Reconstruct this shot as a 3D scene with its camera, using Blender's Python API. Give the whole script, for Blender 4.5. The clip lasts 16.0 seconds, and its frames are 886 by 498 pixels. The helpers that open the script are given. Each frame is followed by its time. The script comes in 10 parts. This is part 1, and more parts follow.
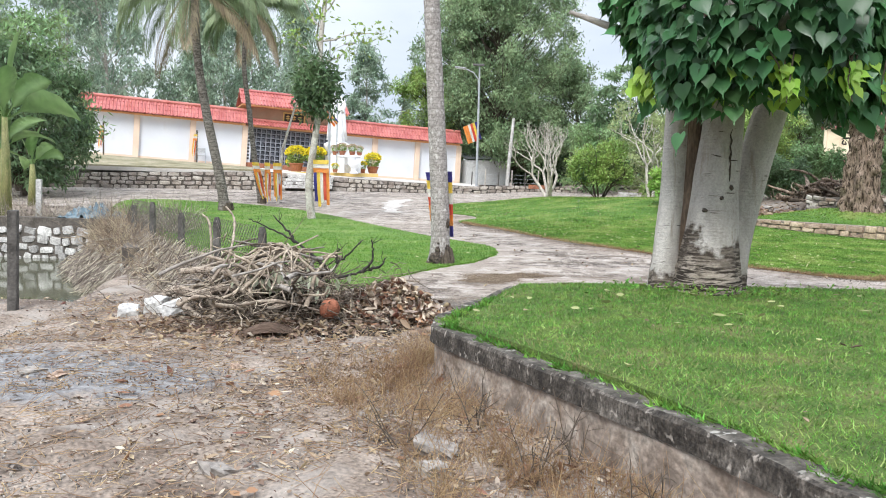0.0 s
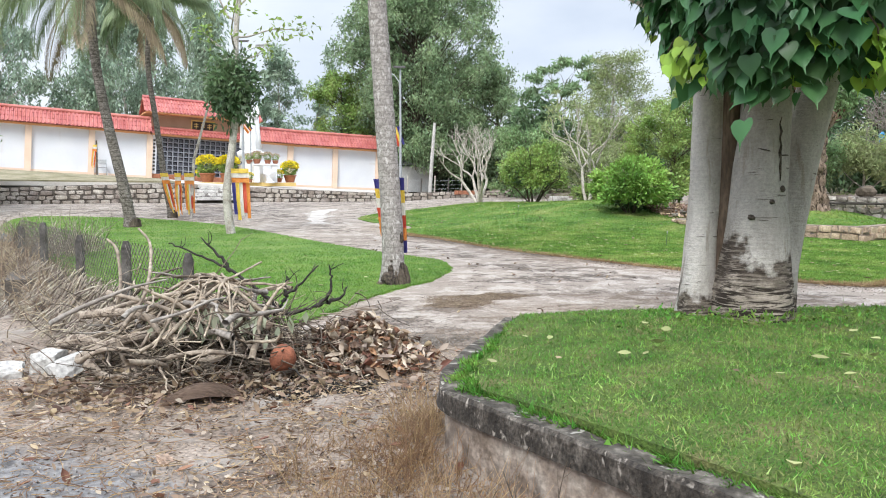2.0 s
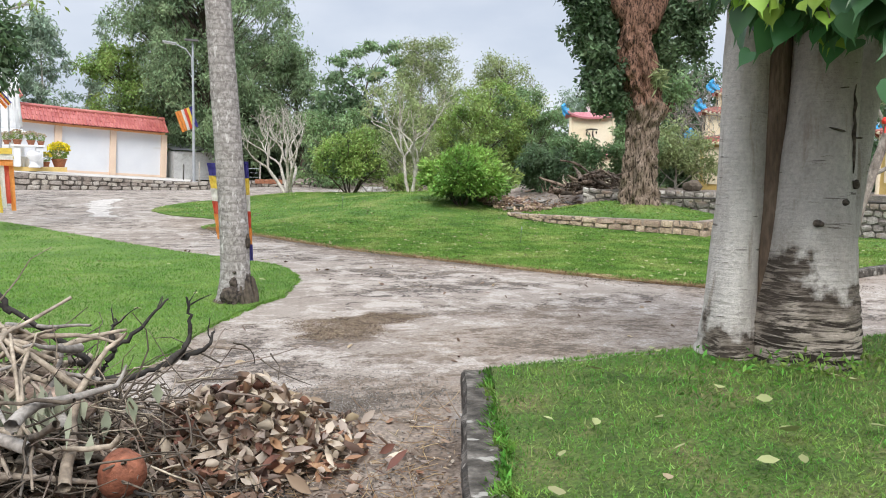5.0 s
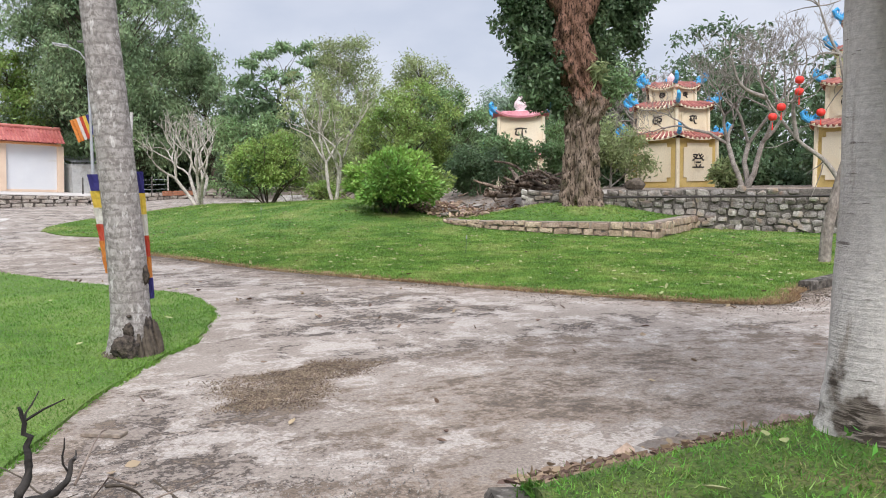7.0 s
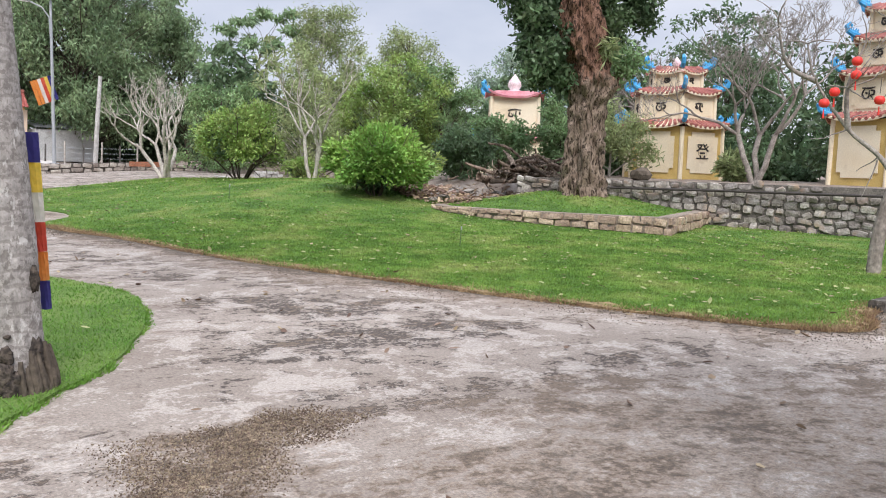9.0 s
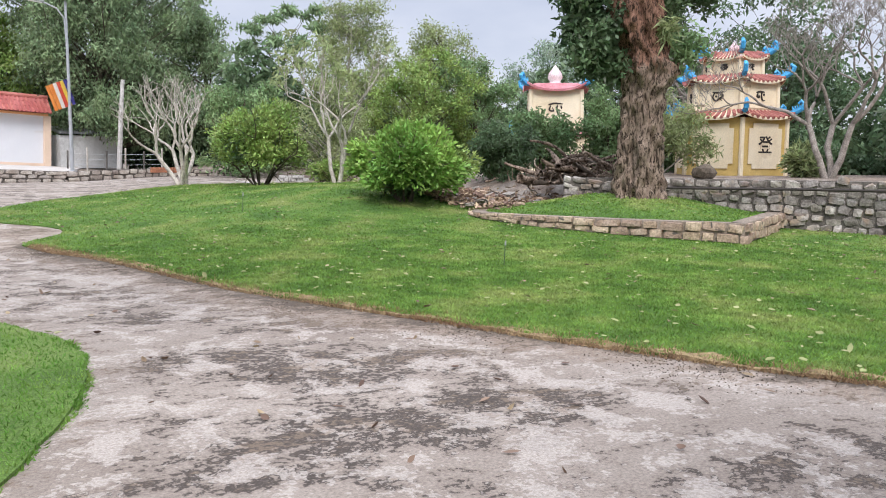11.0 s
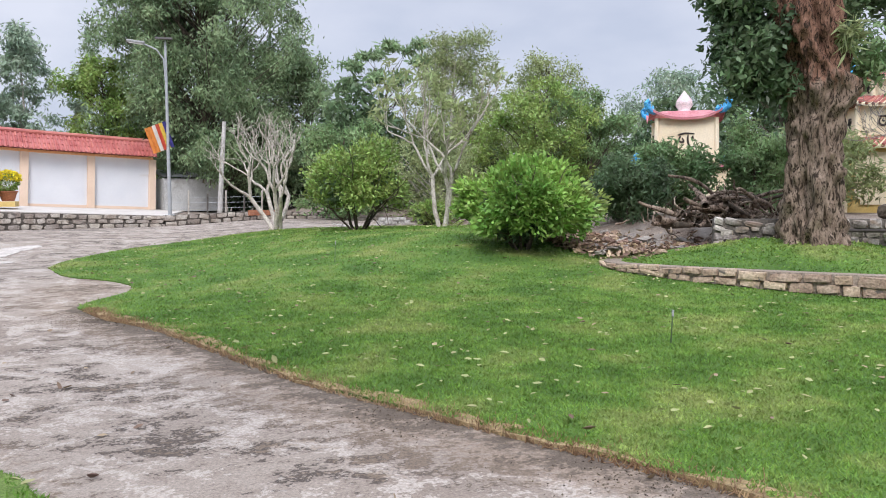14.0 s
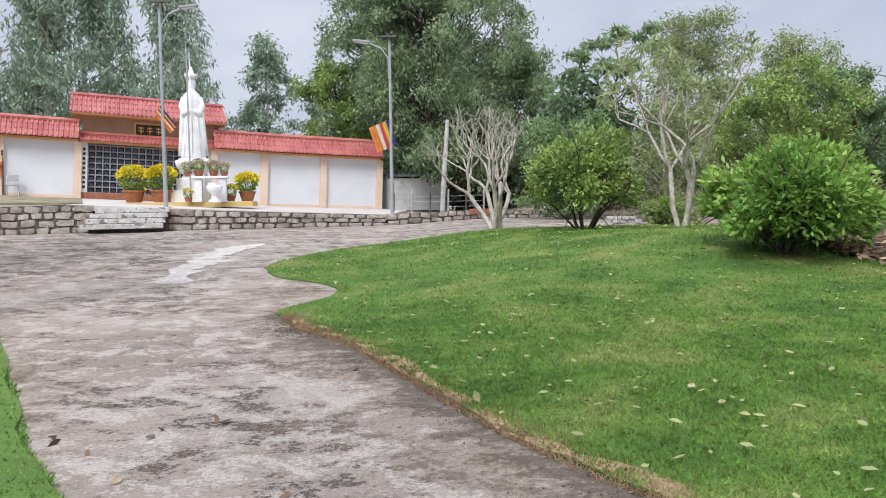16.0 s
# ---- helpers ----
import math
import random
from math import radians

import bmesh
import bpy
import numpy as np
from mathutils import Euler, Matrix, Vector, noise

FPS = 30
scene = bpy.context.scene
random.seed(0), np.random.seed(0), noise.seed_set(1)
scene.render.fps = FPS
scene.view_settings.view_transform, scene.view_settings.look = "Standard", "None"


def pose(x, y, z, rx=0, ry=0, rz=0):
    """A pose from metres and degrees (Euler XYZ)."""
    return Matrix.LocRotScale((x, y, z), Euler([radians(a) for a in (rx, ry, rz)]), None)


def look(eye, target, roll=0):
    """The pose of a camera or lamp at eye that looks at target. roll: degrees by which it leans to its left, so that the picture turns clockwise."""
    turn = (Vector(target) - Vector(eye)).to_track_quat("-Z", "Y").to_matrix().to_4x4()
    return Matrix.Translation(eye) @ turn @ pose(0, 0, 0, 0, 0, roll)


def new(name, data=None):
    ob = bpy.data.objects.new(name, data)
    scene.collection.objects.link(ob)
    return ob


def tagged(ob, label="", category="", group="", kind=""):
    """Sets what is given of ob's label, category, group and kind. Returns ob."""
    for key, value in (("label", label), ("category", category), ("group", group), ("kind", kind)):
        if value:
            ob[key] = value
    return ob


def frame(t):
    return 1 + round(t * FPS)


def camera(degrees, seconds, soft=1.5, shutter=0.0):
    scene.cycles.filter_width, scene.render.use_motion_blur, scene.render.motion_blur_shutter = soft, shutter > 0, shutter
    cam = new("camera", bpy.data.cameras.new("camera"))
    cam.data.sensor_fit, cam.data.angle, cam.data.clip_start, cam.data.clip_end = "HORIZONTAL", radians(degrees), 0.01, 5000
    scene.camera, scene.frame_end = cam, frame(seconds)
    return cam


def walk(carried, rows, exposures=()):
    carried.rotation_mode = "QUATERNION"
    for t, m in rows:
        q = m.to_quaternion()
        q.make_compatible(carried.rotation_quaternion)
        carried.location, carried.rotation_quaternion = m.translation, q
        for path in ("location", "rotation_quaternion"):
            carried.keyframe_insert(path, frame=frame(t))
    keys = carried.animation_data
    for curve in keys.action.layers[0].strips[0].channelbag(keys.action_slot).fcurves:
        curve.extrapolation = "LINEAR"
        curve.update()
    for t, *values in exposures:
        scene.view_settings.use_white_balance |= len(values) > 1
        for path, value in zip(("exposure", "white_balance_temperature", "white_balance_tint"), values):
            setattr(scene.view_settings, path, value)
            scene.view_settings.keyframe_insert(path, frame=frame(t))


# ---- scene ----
cam = camera(57.5, 16.0, soft=1.0)
PATH = [
    (0, (0.056, 0.108, 1.491), (0.042, 2.1, 1.31), 1.4),
    (0.5, (-0.049, 0.557, 1.484), (0.032, 2.547, 1.305), 0.9),
    (1, (-0.212, 1.044, 1.462), (-0.11, 3.036, 1.307), 1.5),
    (1.5, (-0.367, 1.443, 1.469), (-0.235, 3.433, 1.321), 0.9),
    (2, (-0.502, 1.872, 1.48), (-0.304, 3.856, 1.318), 0.1),
    (2.5, (-0.674, 2.211, 1.489), (-0.384, 4.182, 1.315), 0.1),
    (3, (-0.771, 2.618, 1.468), (-0.384, 4.57, 1.271), 0.0),
    (3.5, (-0.85, 3.071, 1.456), (-0.423, 5.015, 1.256), 0.3),
    (4, (-0.916, 3.514, 1.448), (-0.41, 5.44, 1.256), 0.8),
    (4.5, (-0.931, 3.97, 1.458), (-0.354, 5.876, 1.27), 0.5),
    (5, (-1.04, 4.414, 1.453), (-0.332, 6.276, 1.271), 1.0),
    (5.2, (-1.045, 4.595, 1.428), (-0.31, 6.446, 1.245), 0.8),
    (7.3, (-0.649, 6.411, 1.483), (0.266, 8.181, 1.313), -0.3),
    (7.5, (-0.607, 6.583, 1.496), (0.319, 8.347, 1.323), 0.0),
    (8, (-0.416, 6.997, 1.466), (0.514, 8.757, 1.269), 0.1),
    (8.5, (-0.231, 7.421, 1.441), (0.713, 9.17, 1.224), 1.1),
    (8.7, (-0.174, 7.602, 1.444), (0.768, 9.353, 1.229), 1.5),
    (10.8, (0.753, 9.522, 1.514), (1.641, 11.3, 1.294), 0.3),
    (11, (0.809, 9.682, 1.514), (1.67, 11.473, 1.293), 0.4),
    (11.5, (0.955, 10.065, 1.556), (1.737, 11.892, 1.33), 0.6),
    (12, (1.126, 10.495, 1.559), (1.88, 12.334, 1.335), 0.5),
    (12.5, (1.247, 10.934, 1.569), (2.035, 12.761, 1.365), 1.0),
    (13, (1.365, 11.335, 1.572), (2.187, 13.151, 1.407), 1.2),
    (13.5, (1.449, 11.749, 1.568), (2.177, 13.607, 1.441), 0.6),
    (14, (1.515, 12.113, 1.571), (2.149, 14.005, 1.442), -0.4),
    (14.5, (1.664, 12.551, 1.569), (2.181, 14.48, 1.452), -0.7),
    (15, (1.717, 12.984, 1.565), (2.062, 14.951, 1.459), -0.4),
    (15.5, (1.825, 13.4, 1.56), (2.032, 15.386, 1.441), -0.9),
    (16, (1.858, 13.85, 1.499), (1.954, 15.844, 1.375), -0.8),
]
walk(cam, [(t, look(eye, target, roll)) for t, eye, target, roll in PATH],
     exposures=((0, 0.55, 6250, 9), (2, 0.51, 6280, 9), (3.5, 0.45, 6300, 8), (5, 0.31, 6350, 10), (7.5, 0.22, 6350, 14), (11, 0.28, 6280, 15), (14, 0.20, 6230, 15), (16, 0.10, 6280, 14)))

# ---- world, sun, exposure ----
world = bpy.data.worlds.new("sky")
scene.world = world
world.use_nodes = True
wn, wl = world.node_tree.nodes, world.node_tree.links
wn.clear()
w_out = wn.new("ShaderNodeOutputWorld")
w_bg = wn.new("ShaderNodeBackground")
w_sky = wn.new("ShaderNodeTexSky")
w_sky.sky_type, w_sky.sun_disc = "NISHITA", False
w_sky.sun_elevation, w_sky.sun_rotation = radians(46), radians(200)
w_tc = wn.new("ShaderNodeTexCoord")
w_map = wn.new("ShaderNodeMapping")
w_map.inputs["Scale"].default_value = (1.0, 1.0, 2.6)
w_noise = wn.new("ShaderNodeTexNoise")
w_noise.inputs["Scale"].default_value, w_noise.inputs["Detail"].default_value = 2.8, 6.0
w_noise.inputs["Roughness"].default_value = 0.5
w_ramp = wn.new("ShaderNodeValToRGB")
w_ramp.color_ramp.elements[0].position, w_ramp.color_ramp.elements[0].color = 0.36, (0.53, 0.575, 0.66, 1)
w_ramp.color_ramp.elements[1].position, w_ramp.color_ramp.elements[1].color = 0.62, (0.725, 0.75, 0.80, 1)
w_sep = wn.new("ShaderNodeSeparateXYZ")
w_up = wn.new("ShaderNodeMapRange")          # an overcast sky is brighter overhead
w_up.inputs["From Min"].default_value, w_up.inputs["From Max"].default_value = 0.35, 0.95
w_up.inputs["To Min"].default_value, w_up.inputs["To Max"].default_value = 1.0, 2.85
w_mul = wn.new("ShaderNodeMixRGB")
w_mul.blend_type, w_mul.inputs[0].default_value = "MULTIPLY", 1.0
w_skys = wn.new("ShaderNodeMixRGB")
w_skys.blend_type, w_skys.inputs[0].default_value = "MULTIPLY", 1.0
w_skys.inputs[2].default_value = (0.09, 0.09, 0.09, 1)
w_mix = wn.new("ShaderNodeMixRGB")
w_mix.inputs[0].default_value = 0.86
wl.new(w_tc.outputs["Generated"], w_map.inputs["Vector"])
wl.new(w_map.outputs["Vector"], w_noise.inputs["Vector"])
wl.new(w_noise.outputs["Fac"], w_ramp.inputs["Fac"])
wl.new(w_tc.outputs["Generated"], w_sep.inputs[0])
wl.new(w_sep.outputs["Z"], w_up.inputs["Value"])
wl.new(w_ramp.outputs["Color"], w_mul.inputs[1])
wl.new(w_up.outputs["Result"], w_mul.inputs[2])
wl.new(w_sky.outputs["Color"], w_skys.inputs[1])
wl.new(w_skys.outputs["Color"], w_mix.inputs[1])
wl.new(w_mul.outputs["Color"], w_mix.inputs[2])
wl.new(w_mix.outputs["Color"], w_bg.inputs["Color"])
w_bg.inputs["Strength"].default_value = 1.0
wl.new(w_bg.outputs[0], w_out.inputs[0])
sun = new("sun", bpy.data.lights.new("sun", "SUN"))
sun.data.energy, sun.data.angle, sun.data.color = 2.3, radians(25), (1.0, 0.97, 0.92)
sun.matrix_world = look((-9, -23, 26), (0, 0, 0))

# ---- helpers of this scene ----
rng = np.random.default_rng(7)


def smooth(a, b, v):
    t = np.clip((v - a) / (b - a), 0, 1)
    return t * t * (3 - 2 * t)


def obj(name, mesh, mat=None, parent=None, label=""):
    ob = new(name, mesh)
    if mat:
        mesh.materials.append(mat)
    if parent:
        ob.parent = parent
    if label:
        ob["label"] = label
    return ob


def part(name, bm, mat, parent=None, label="", smooth_shade=False):
    me = bpy.data.meshes.new(name)
    bm.to_mesh(me)
    bm.free()
    if smooth_shade:
        me.polygons.foreach_set("use_smooth", [True] * len(me.polygons))
    return obj(name, me, mat, parent, label)


def thing(name, loc=(0, 0, 0), label="", category="", group="", kind="", rz=0.0):
    e = new(name)
    e.empty_display_size = 0.2
    e.matrix_world = pose(loc[0], loc[1], loc[2], 0, 0, rz)
    return tagged(e, label, category, group, kind)


def np_mesh(name, verts, faces):
    """A mesh from arrays: verts (n, 3), faces (m, k), all of k corners."""
    me = bpy.data.meshes.new(name)
    v, f = np.asarray(verts, np.float32), np.asarray(faces, np.int32)
    me.vertices.add(len(v))
    me.vertices.foreach_set("co", v.ravel())
    k = f.shape[1]
    me.loops.add(f.size)
    me.loops.foreach_set("vertex_index", f.ravel())
    me.polygons.add(len(f))
    me.polygons.foreach_set("loop_start", np.arange(0, f.size, k, dtype=np.int32))
    me.update(calc_edges=True)
    return me


def box(bm, size, at=(0, 0, 0), rz=0.0, rx=0.0, ry=0.0, bevel=0.0):
    m = pose(*at, rx, ry, rz) @ Matrix.Diagonal((*size, 1))
    made = bmesh.ops.create_cube(bm, size=1.0, matrix=m)
    if bevel:
        edges = list({e for v in made["verts"] for e in v.link_edges})
        bmesh.ops.bevel(bm, geom=edges, offset=bevel, segments=2, affect="EDGES", profile=0.6)


def tube(bm, pts, radii, seg=8, cap=True):
    """A tube with round sections along pts."""
    pts = [Vector(p) for p in pts]
    rings, side = [], None
    for i, p in enumerate(pts):
        d = (pts[min(i + 1, len(pts) - 1)] - pts[max(i - 1, 0)]).normalized()
        if side is None:
            side = d.cross(Vector((0, 0, 1)) if abs(d.z) < 0.9 else Vector((1, 0, 0))).normalized()
        side = (side - d * side.dot(d)).normalized()
        up = d.cross(side)
        r = radii[i] if hasattr(radii, "__len__") else radii
        rings.append([bm.verts.new(p + (side * math.cos(a) + up * math.sin(a)) * r)
                      for a in (2 * math.pi * k / seg for k in range(seg))])
    for a, b in zip(rings, rings[1:]):
        for k in range(seg):
            bm.faces.new((a[k], a[(k + 1) % seg], b[(k + 1) % seg], b[k]))
    if cap:
        bm.faces.new(rings[0][::-1])
        bm.faces.new(rings[-1])


def tubes_np(paths, seg=5):
    """Many thin tubes at once: paths is a list of (points (n, 3), radii (n,)). Returns verts, faces."""
    vs, fs, base = [], [], 0
    ang = np.arange(seg) * 2 * np.pi / seg
    for p, r in paths:
        p, r = np.asarray(p, float), np.asarray(r, float)
        d = np.gradient(p, axis=0)
        d /= np.linalg.norm(d, axis=1)[:, None] + 1e-9
        ref = np.where(np.abs(d[:, 2:3]) < 0.9, np.array([[0, 0, 1.0]]), np.array([[1.0, 0, 0]]))
        s = np.cross(d, ref)
        s /= np.linalg.norm(s, axis=1)[:, None] + 1e-9
        u = np.cross(d, s)
        ring = p[:, None, :] + (s[:, None, :] * np.cos(ang)[None, :, None] + u[:, None, :] * np.sin(ang)[None, :, None]) * r[:, None, None]
        vs.append(ring.reshape(-1, 3))
        n = len(p)
        i, k = np.meshgrid(np.arange(n - 1), np.arange(seg), indexing="ij")
        k2 = (k + 1) % seg
        f = np.stack([i * seg + k, i * seg + k2, (i + 1) * seg + k2, (i + 1) * seg + k], -1).reshape(-1, 4) + base
        fs.append(f)
        base += n * seg
    return np.concatenate(vs), np.concatenate(fs)


def unit(n):
    v = rng.normal(size=(n, 3))
    return v / np.linalg.norm(v, axis=1)[:, None]


def leaves_np(at, length, width, droop=0.4, fold=0.25, heading=None):
    """A leaf of two bent quads' worth at each place: verts, faces (quads, folded at the middle rib)."""
    n = len(at)
    d = unit(n) if heading is None else heading + unit(n) * 0.5
    d[:, 2] -= droop
    d /= np.linalg.norm(d, axis=1)[:, None]
    s = np.cross(d, unit(n))
    s /= np.linalg.norm(s, axis=1)[:, None] + 1e-9
    up = np.cross(s, d)
    ln = (length * rng.uniform(0.7, 1.3, n))[:, None]
    wd = (width * rng.uniform(0.7, 1.3, n))[:, None]
    a = at
    l = at + d * ln * 0.45 + s * wd * 0.5 + up * wd * fold
    t = at + d * ln
    r = at + d * ln * 0.45 - s * wd * 0.5 + up * wd * fold
    v = np.stack([a, l, t, r], 1).reshape(-1, 3)
    f = np.arange(4 * n).reshape(-1, 4)
    return v, f


def blob_points(n, centre, radii, shell=0.55):
    """Places in an ellipsoid, denser towards its skin."""
    u = unit(n)
    r = rng.uniform(shell ** 3, 1, n) ** (1 / 3)
    return np.asarray(centre) + u * r[:, None] * np.asarray(radii), u


def catmull(pts, closed=False, step=8):
    p = np.asarray(pts, float)
    n = len(p)
    out = []
    for i in range(n if closed else n - 1):
        a, b, c, d = (p[(i + k) % n] if closed else p[min(max(i + k, 0), n - 1)] for k in (-1, 0, 1, 2))
        for k in range(step):
            t = k / step
            out.append(0.5 * (2 * b + (c - a) * t + (2 * a - 5 * b + 4 * c - d) * t * t + (3 * b - a - 3 * c + d) * t ** 3))
    if not closed:
        out.append(p[-1])
    return np.array(out)


def inside(poly, x, y):
    """Which of the points lie in the polygon."""
    x, y = np.asarray(x), np.asarray(y)
    hit = np.zeros(x.shape, bool)
    px, py = poly[:, 0], poly[:, 1]
    j = len(poly) - 1
    for i in range(len(poly)):
        cond = ((py[i] > y) != (py[j] > y)) & (x < (px[j] - px[i]) * (y - py[i]) / (py[j] - py[i] + 1e-12) + px[i])
        hit ^= cond
        j = i
    return hit


def edge_distance(poly, x, y):
    best = np.full(np.shape(x), 1e9)
    for a, b in zip(poly, np.roll(poly, -1, axis=0)):
        d = b - a
        t = np.clip(((x - a[0]) * d[0] + (y - a[1]) * d[1]) / (d @ d + 1e-12), 0, 1)
        best = np.minimum(best, np.hypot(x - a[0] - t * d[0], y - a[1] - t * d[1]))
    return best


# ---- materials ----
def material(name, colours, scale=3.0, rough=0.85, bump=0.3, bump_scale=40.0, fine=0.35, fine_scale=30.0, island=0.0,
             piece=0.0, metal=0.0, bdist=0.02, through_light=0.0, stretch=(1, 1, 1), detail=6.0, spots=None, spec=0.4, distort=0.0, rough_var=0.1):
    """A weathered surface: two to four colours over large noise, fine grain over it, and relief."""
    m = bpy.data.materials.new(name)
    m.use_nodes = True
    n, l = m.node_tree.nodes, m.node_tree.links
    p = n["Principled BSDF"]
    geo = n.new("ShaderNodeNewGeometry")
    mp = n.new("ShaderNodeMapping")
    mp.inputs["Scale"].default_value = stretch
    l.new(geo.outputs["Position"], mp.inputs["Vector"])

    def noise_at(sc, det, dis=0.0):
        t = n.new("ShaderNodeTexNoise")
        t.inputs["Scale"].default_value, t.inputs["Detail"].default_value, t.inputs["Distortion"].default_value = sc, det, dis
        l.new(mp.outputs["Vector"], t.inputs["Vector"])
        return t

    big = noise_at(scale, detail, distort)
    ramp = n.new("ShaderNodeValToRGB")
    els = ramp.color_ramp.elements
    while len(els) < len(colours):
        els.new(0.5)
    for k, c in enumerate(colours):
        els[k].position = 0.32 + 0.36 * k / max(1, len(colours) - 1)
        els[k].color = (*c, 1)
    l.new(big.outputs["Fac"], ramp.inputs["Fac"])
    colour = ramp.outputs["Color"]
    small = noise_at(fine_scale, 4.0)
    if fine:
        mr = n.new("ShaderNodeMapRange")
        mr.inputs["From Min"].default_value, mr.inputs["From Max"].default_value = 0.3, 0.7
        mr.inputs["To Min"].default_value, mr.inputs["To Max"].default_value = 1 - fine, 1 + fine
        l.new(small.outputs["Fac"], mr.inputs["Value"])
        mul = n.new("ShaderNodeMixRGB")
        mul.blend_type, mul.inputs[0].default_value = "MULTIPLY", 1.0
        l.new(colour, mul.inputs[1])
        l.new(mr.outputs["Result"], mul.inputs[2])
        colour = mul.outputs["Color"]
    if spots:                       # (colour, scale, threshold, softness)
        sp = noise_at(spots[1], 5.0, 0.6)
        sr = n.new("ShaderNodeMapRange")
        sr.inputs["From Min"].default_value, sr.inputs["From Max"].default_value = spots[2], spots[2] + spots[3]
        l.new(sp.outputs["Fac"], sr.inputs["Value"])
        mx = n.new("ShaderNodeMixRGB")
        mx.inputs[2].default_value = (*spots[0], 1)
        l.new(sr.outputs["Result"], mx.inputs[0])
        l.new(colour, mx.inputs[1])
        colour = mx.outputs["Color"]
    for amount, socket in ((island, geo.outputs["Random Per Island"]), (piece, None)):
        if amount:
            if socket is None:
                socket = n.new("ShaderNodeObjectInfo").outputs["Random"]
            hs = n.new("ShaderNodeHueSaturation")
            for key, k in (("Value", amount), ("Hue", amount * 0.05)):
                r = n.new("ShaderNodeMapRange")
                centre = 0.5 if key == "Hue" else 1.0
                r.inputs["To Min"].default_value, r.inputs["To Max"].default_value = centre - k, centre + k
                l.new(socket, r.inputs["Value"])
                l.new(r.outputs["Result"], hs.inputs[key])
            l.new(colour, hs.inputs["Color"])
            colour = hs.outputs["Color"]
    l.new(colour, p.inputs["Base Color"])
    rr = n.new("ShaderNodeMapRange")
    rr.inputs["To Min"].default_value, rr.inputs["To Max"].default_value = max(0, rough - rough_var), min(1, rough + rough_var)
    l.new(small.outputs["Fac"], rr.inputs["Value"])
    l.new(rr.outputs["Result"], p.inputs["Roughness"])
    p.inputs["Metallic"].default_value = metal
    p.inputs["Specular IOR Level"].default_value = spec
    if bump:
        b = n.new("ShaderNodeBump")
        b.inputs["Strength"].default_value, b.inputs["Distance"].default_value = bump, bdist
        bn = noise_at(bump_scale, 5.0)
        l.new(bn.outputs["Fac"], b.inputs["Height"])
        l.new(b.outputs["Normal"], p.inputs["Normal"])
    if through_light:
        tr = n.new("ShaderNodeBsdfTranslucent")
        l.new(colour, tr.inputs["Color"])
        mix = n.new("ShaderNodeMixShader")
        mix.inputs[0].default_value = through_light
        l.new(p.outputs[0], mix.inputs[1])
        l.new(tr.outputs[0], mix.inputs[2])
        l.new(mix.outputs[0], n["Material Output"].inputs["Surface"])
    return m


def leaf_material(name, dark, light, rough=0.5, through_light=0.3, vary=0.35):
    return material(name, (dark, light), scale=0.9, rough=rough, bump=0, fine=0.15, fine_scale=4, island=vary, through_light=through_light, spec=0.35)


DIRT = material("dirt", ((0.15, 0.115, 0.088), (0.225, 0.18, 0.142), (0.31, 0.258, 0.21)), scale=1.6, rough=0.95, bump=0.9, bump_scale=28, fine=0.45, fine_scale=45,
                spots=((0.195, 0.18, 0.162), 0.45, 0.48, 0.3))


def bare_ground_material():
    """Trodden brown earth, with grey burnt ash where the mesh's ash value is high."""
    m = material("bare_ground", ((0.135, 0.10, 0.076), (0.225, 0.178, 0.14), (0.325, 0.268, 0.22)), scale=2.1, rough=0.95, bump=1.0, bump_scale=26, fine=0.5, fine_scale=38, detail=9,
                 spots=((0.31, 0.275, 0.24), 1.3, 0.55, 0.12))
    n, l = m.node_tree.nodes, m.node_tree.links
    p = n["Principled BSDF"]
    colour = p.inputs["Base Color"].links[0].from_socket
    geo = n.new("ShaderNodeNewGeometry")

    def tex(scale, detail, rough_):
        t = n.new("ShaderNodeTexNoise")
        for key, val in (("Scale", scale), ("Detail", detail), ("Roughness", rough_)):
            t.inputs[key].default_value = val
        l.new(geo.outputs["Position"], t.inputs["Vector"])
        return t.outputs["Fac"]

    ash = n.new("ShaderNodeAttribute")
    ash.attribute_name = "ash"
    add = n.new("ShaderNodeMath")
    add.operation = "ADD"
    l.new(ash.outputs["Fac"], add.inputs[0])
    l.new(tex(3.2, 9, 0.7), add.inputs[1])
    amount = n.new("ShaderNodeMapRange")
    amount.inputs["From Min"].default_value, amount.inputs["From Max"].default_value, amount.inputs["To Max"].default_value = 0.92, 1.12, 0.9
    l.new(add.outputs[0], amount.inputs["Value"])
    ramp = n.new("ShaderNodeValToRGB")
    els = ramp.color_ramp.elements
    els.new(0.52)
    for k, (at_, c) in enumerate(((0.36, (0.095, 0.093, 0.095)), (0.5, (0.20, 0.198, 0.20)), (0.62, (0.31, 0.305, 0.30)))):
        els[k].position, els[k].color = at_, (*c, 1)
    l.new(tex(11.0, 9, 0.75), ramp.inputs["Fac"])
    mx = n.new("ShaderNodeMixRGB")
    l.new(amount.outputs["Result"], mx.inputs[0])
    l.new(colour, mx.inputs[1])
    l.new(ramp.outputs["Color"], mx.inputs[2])
    l.new(mx.outputs["Color"], p.inputs["Base Color"])
    return m


GROUND = bare_ground_material()


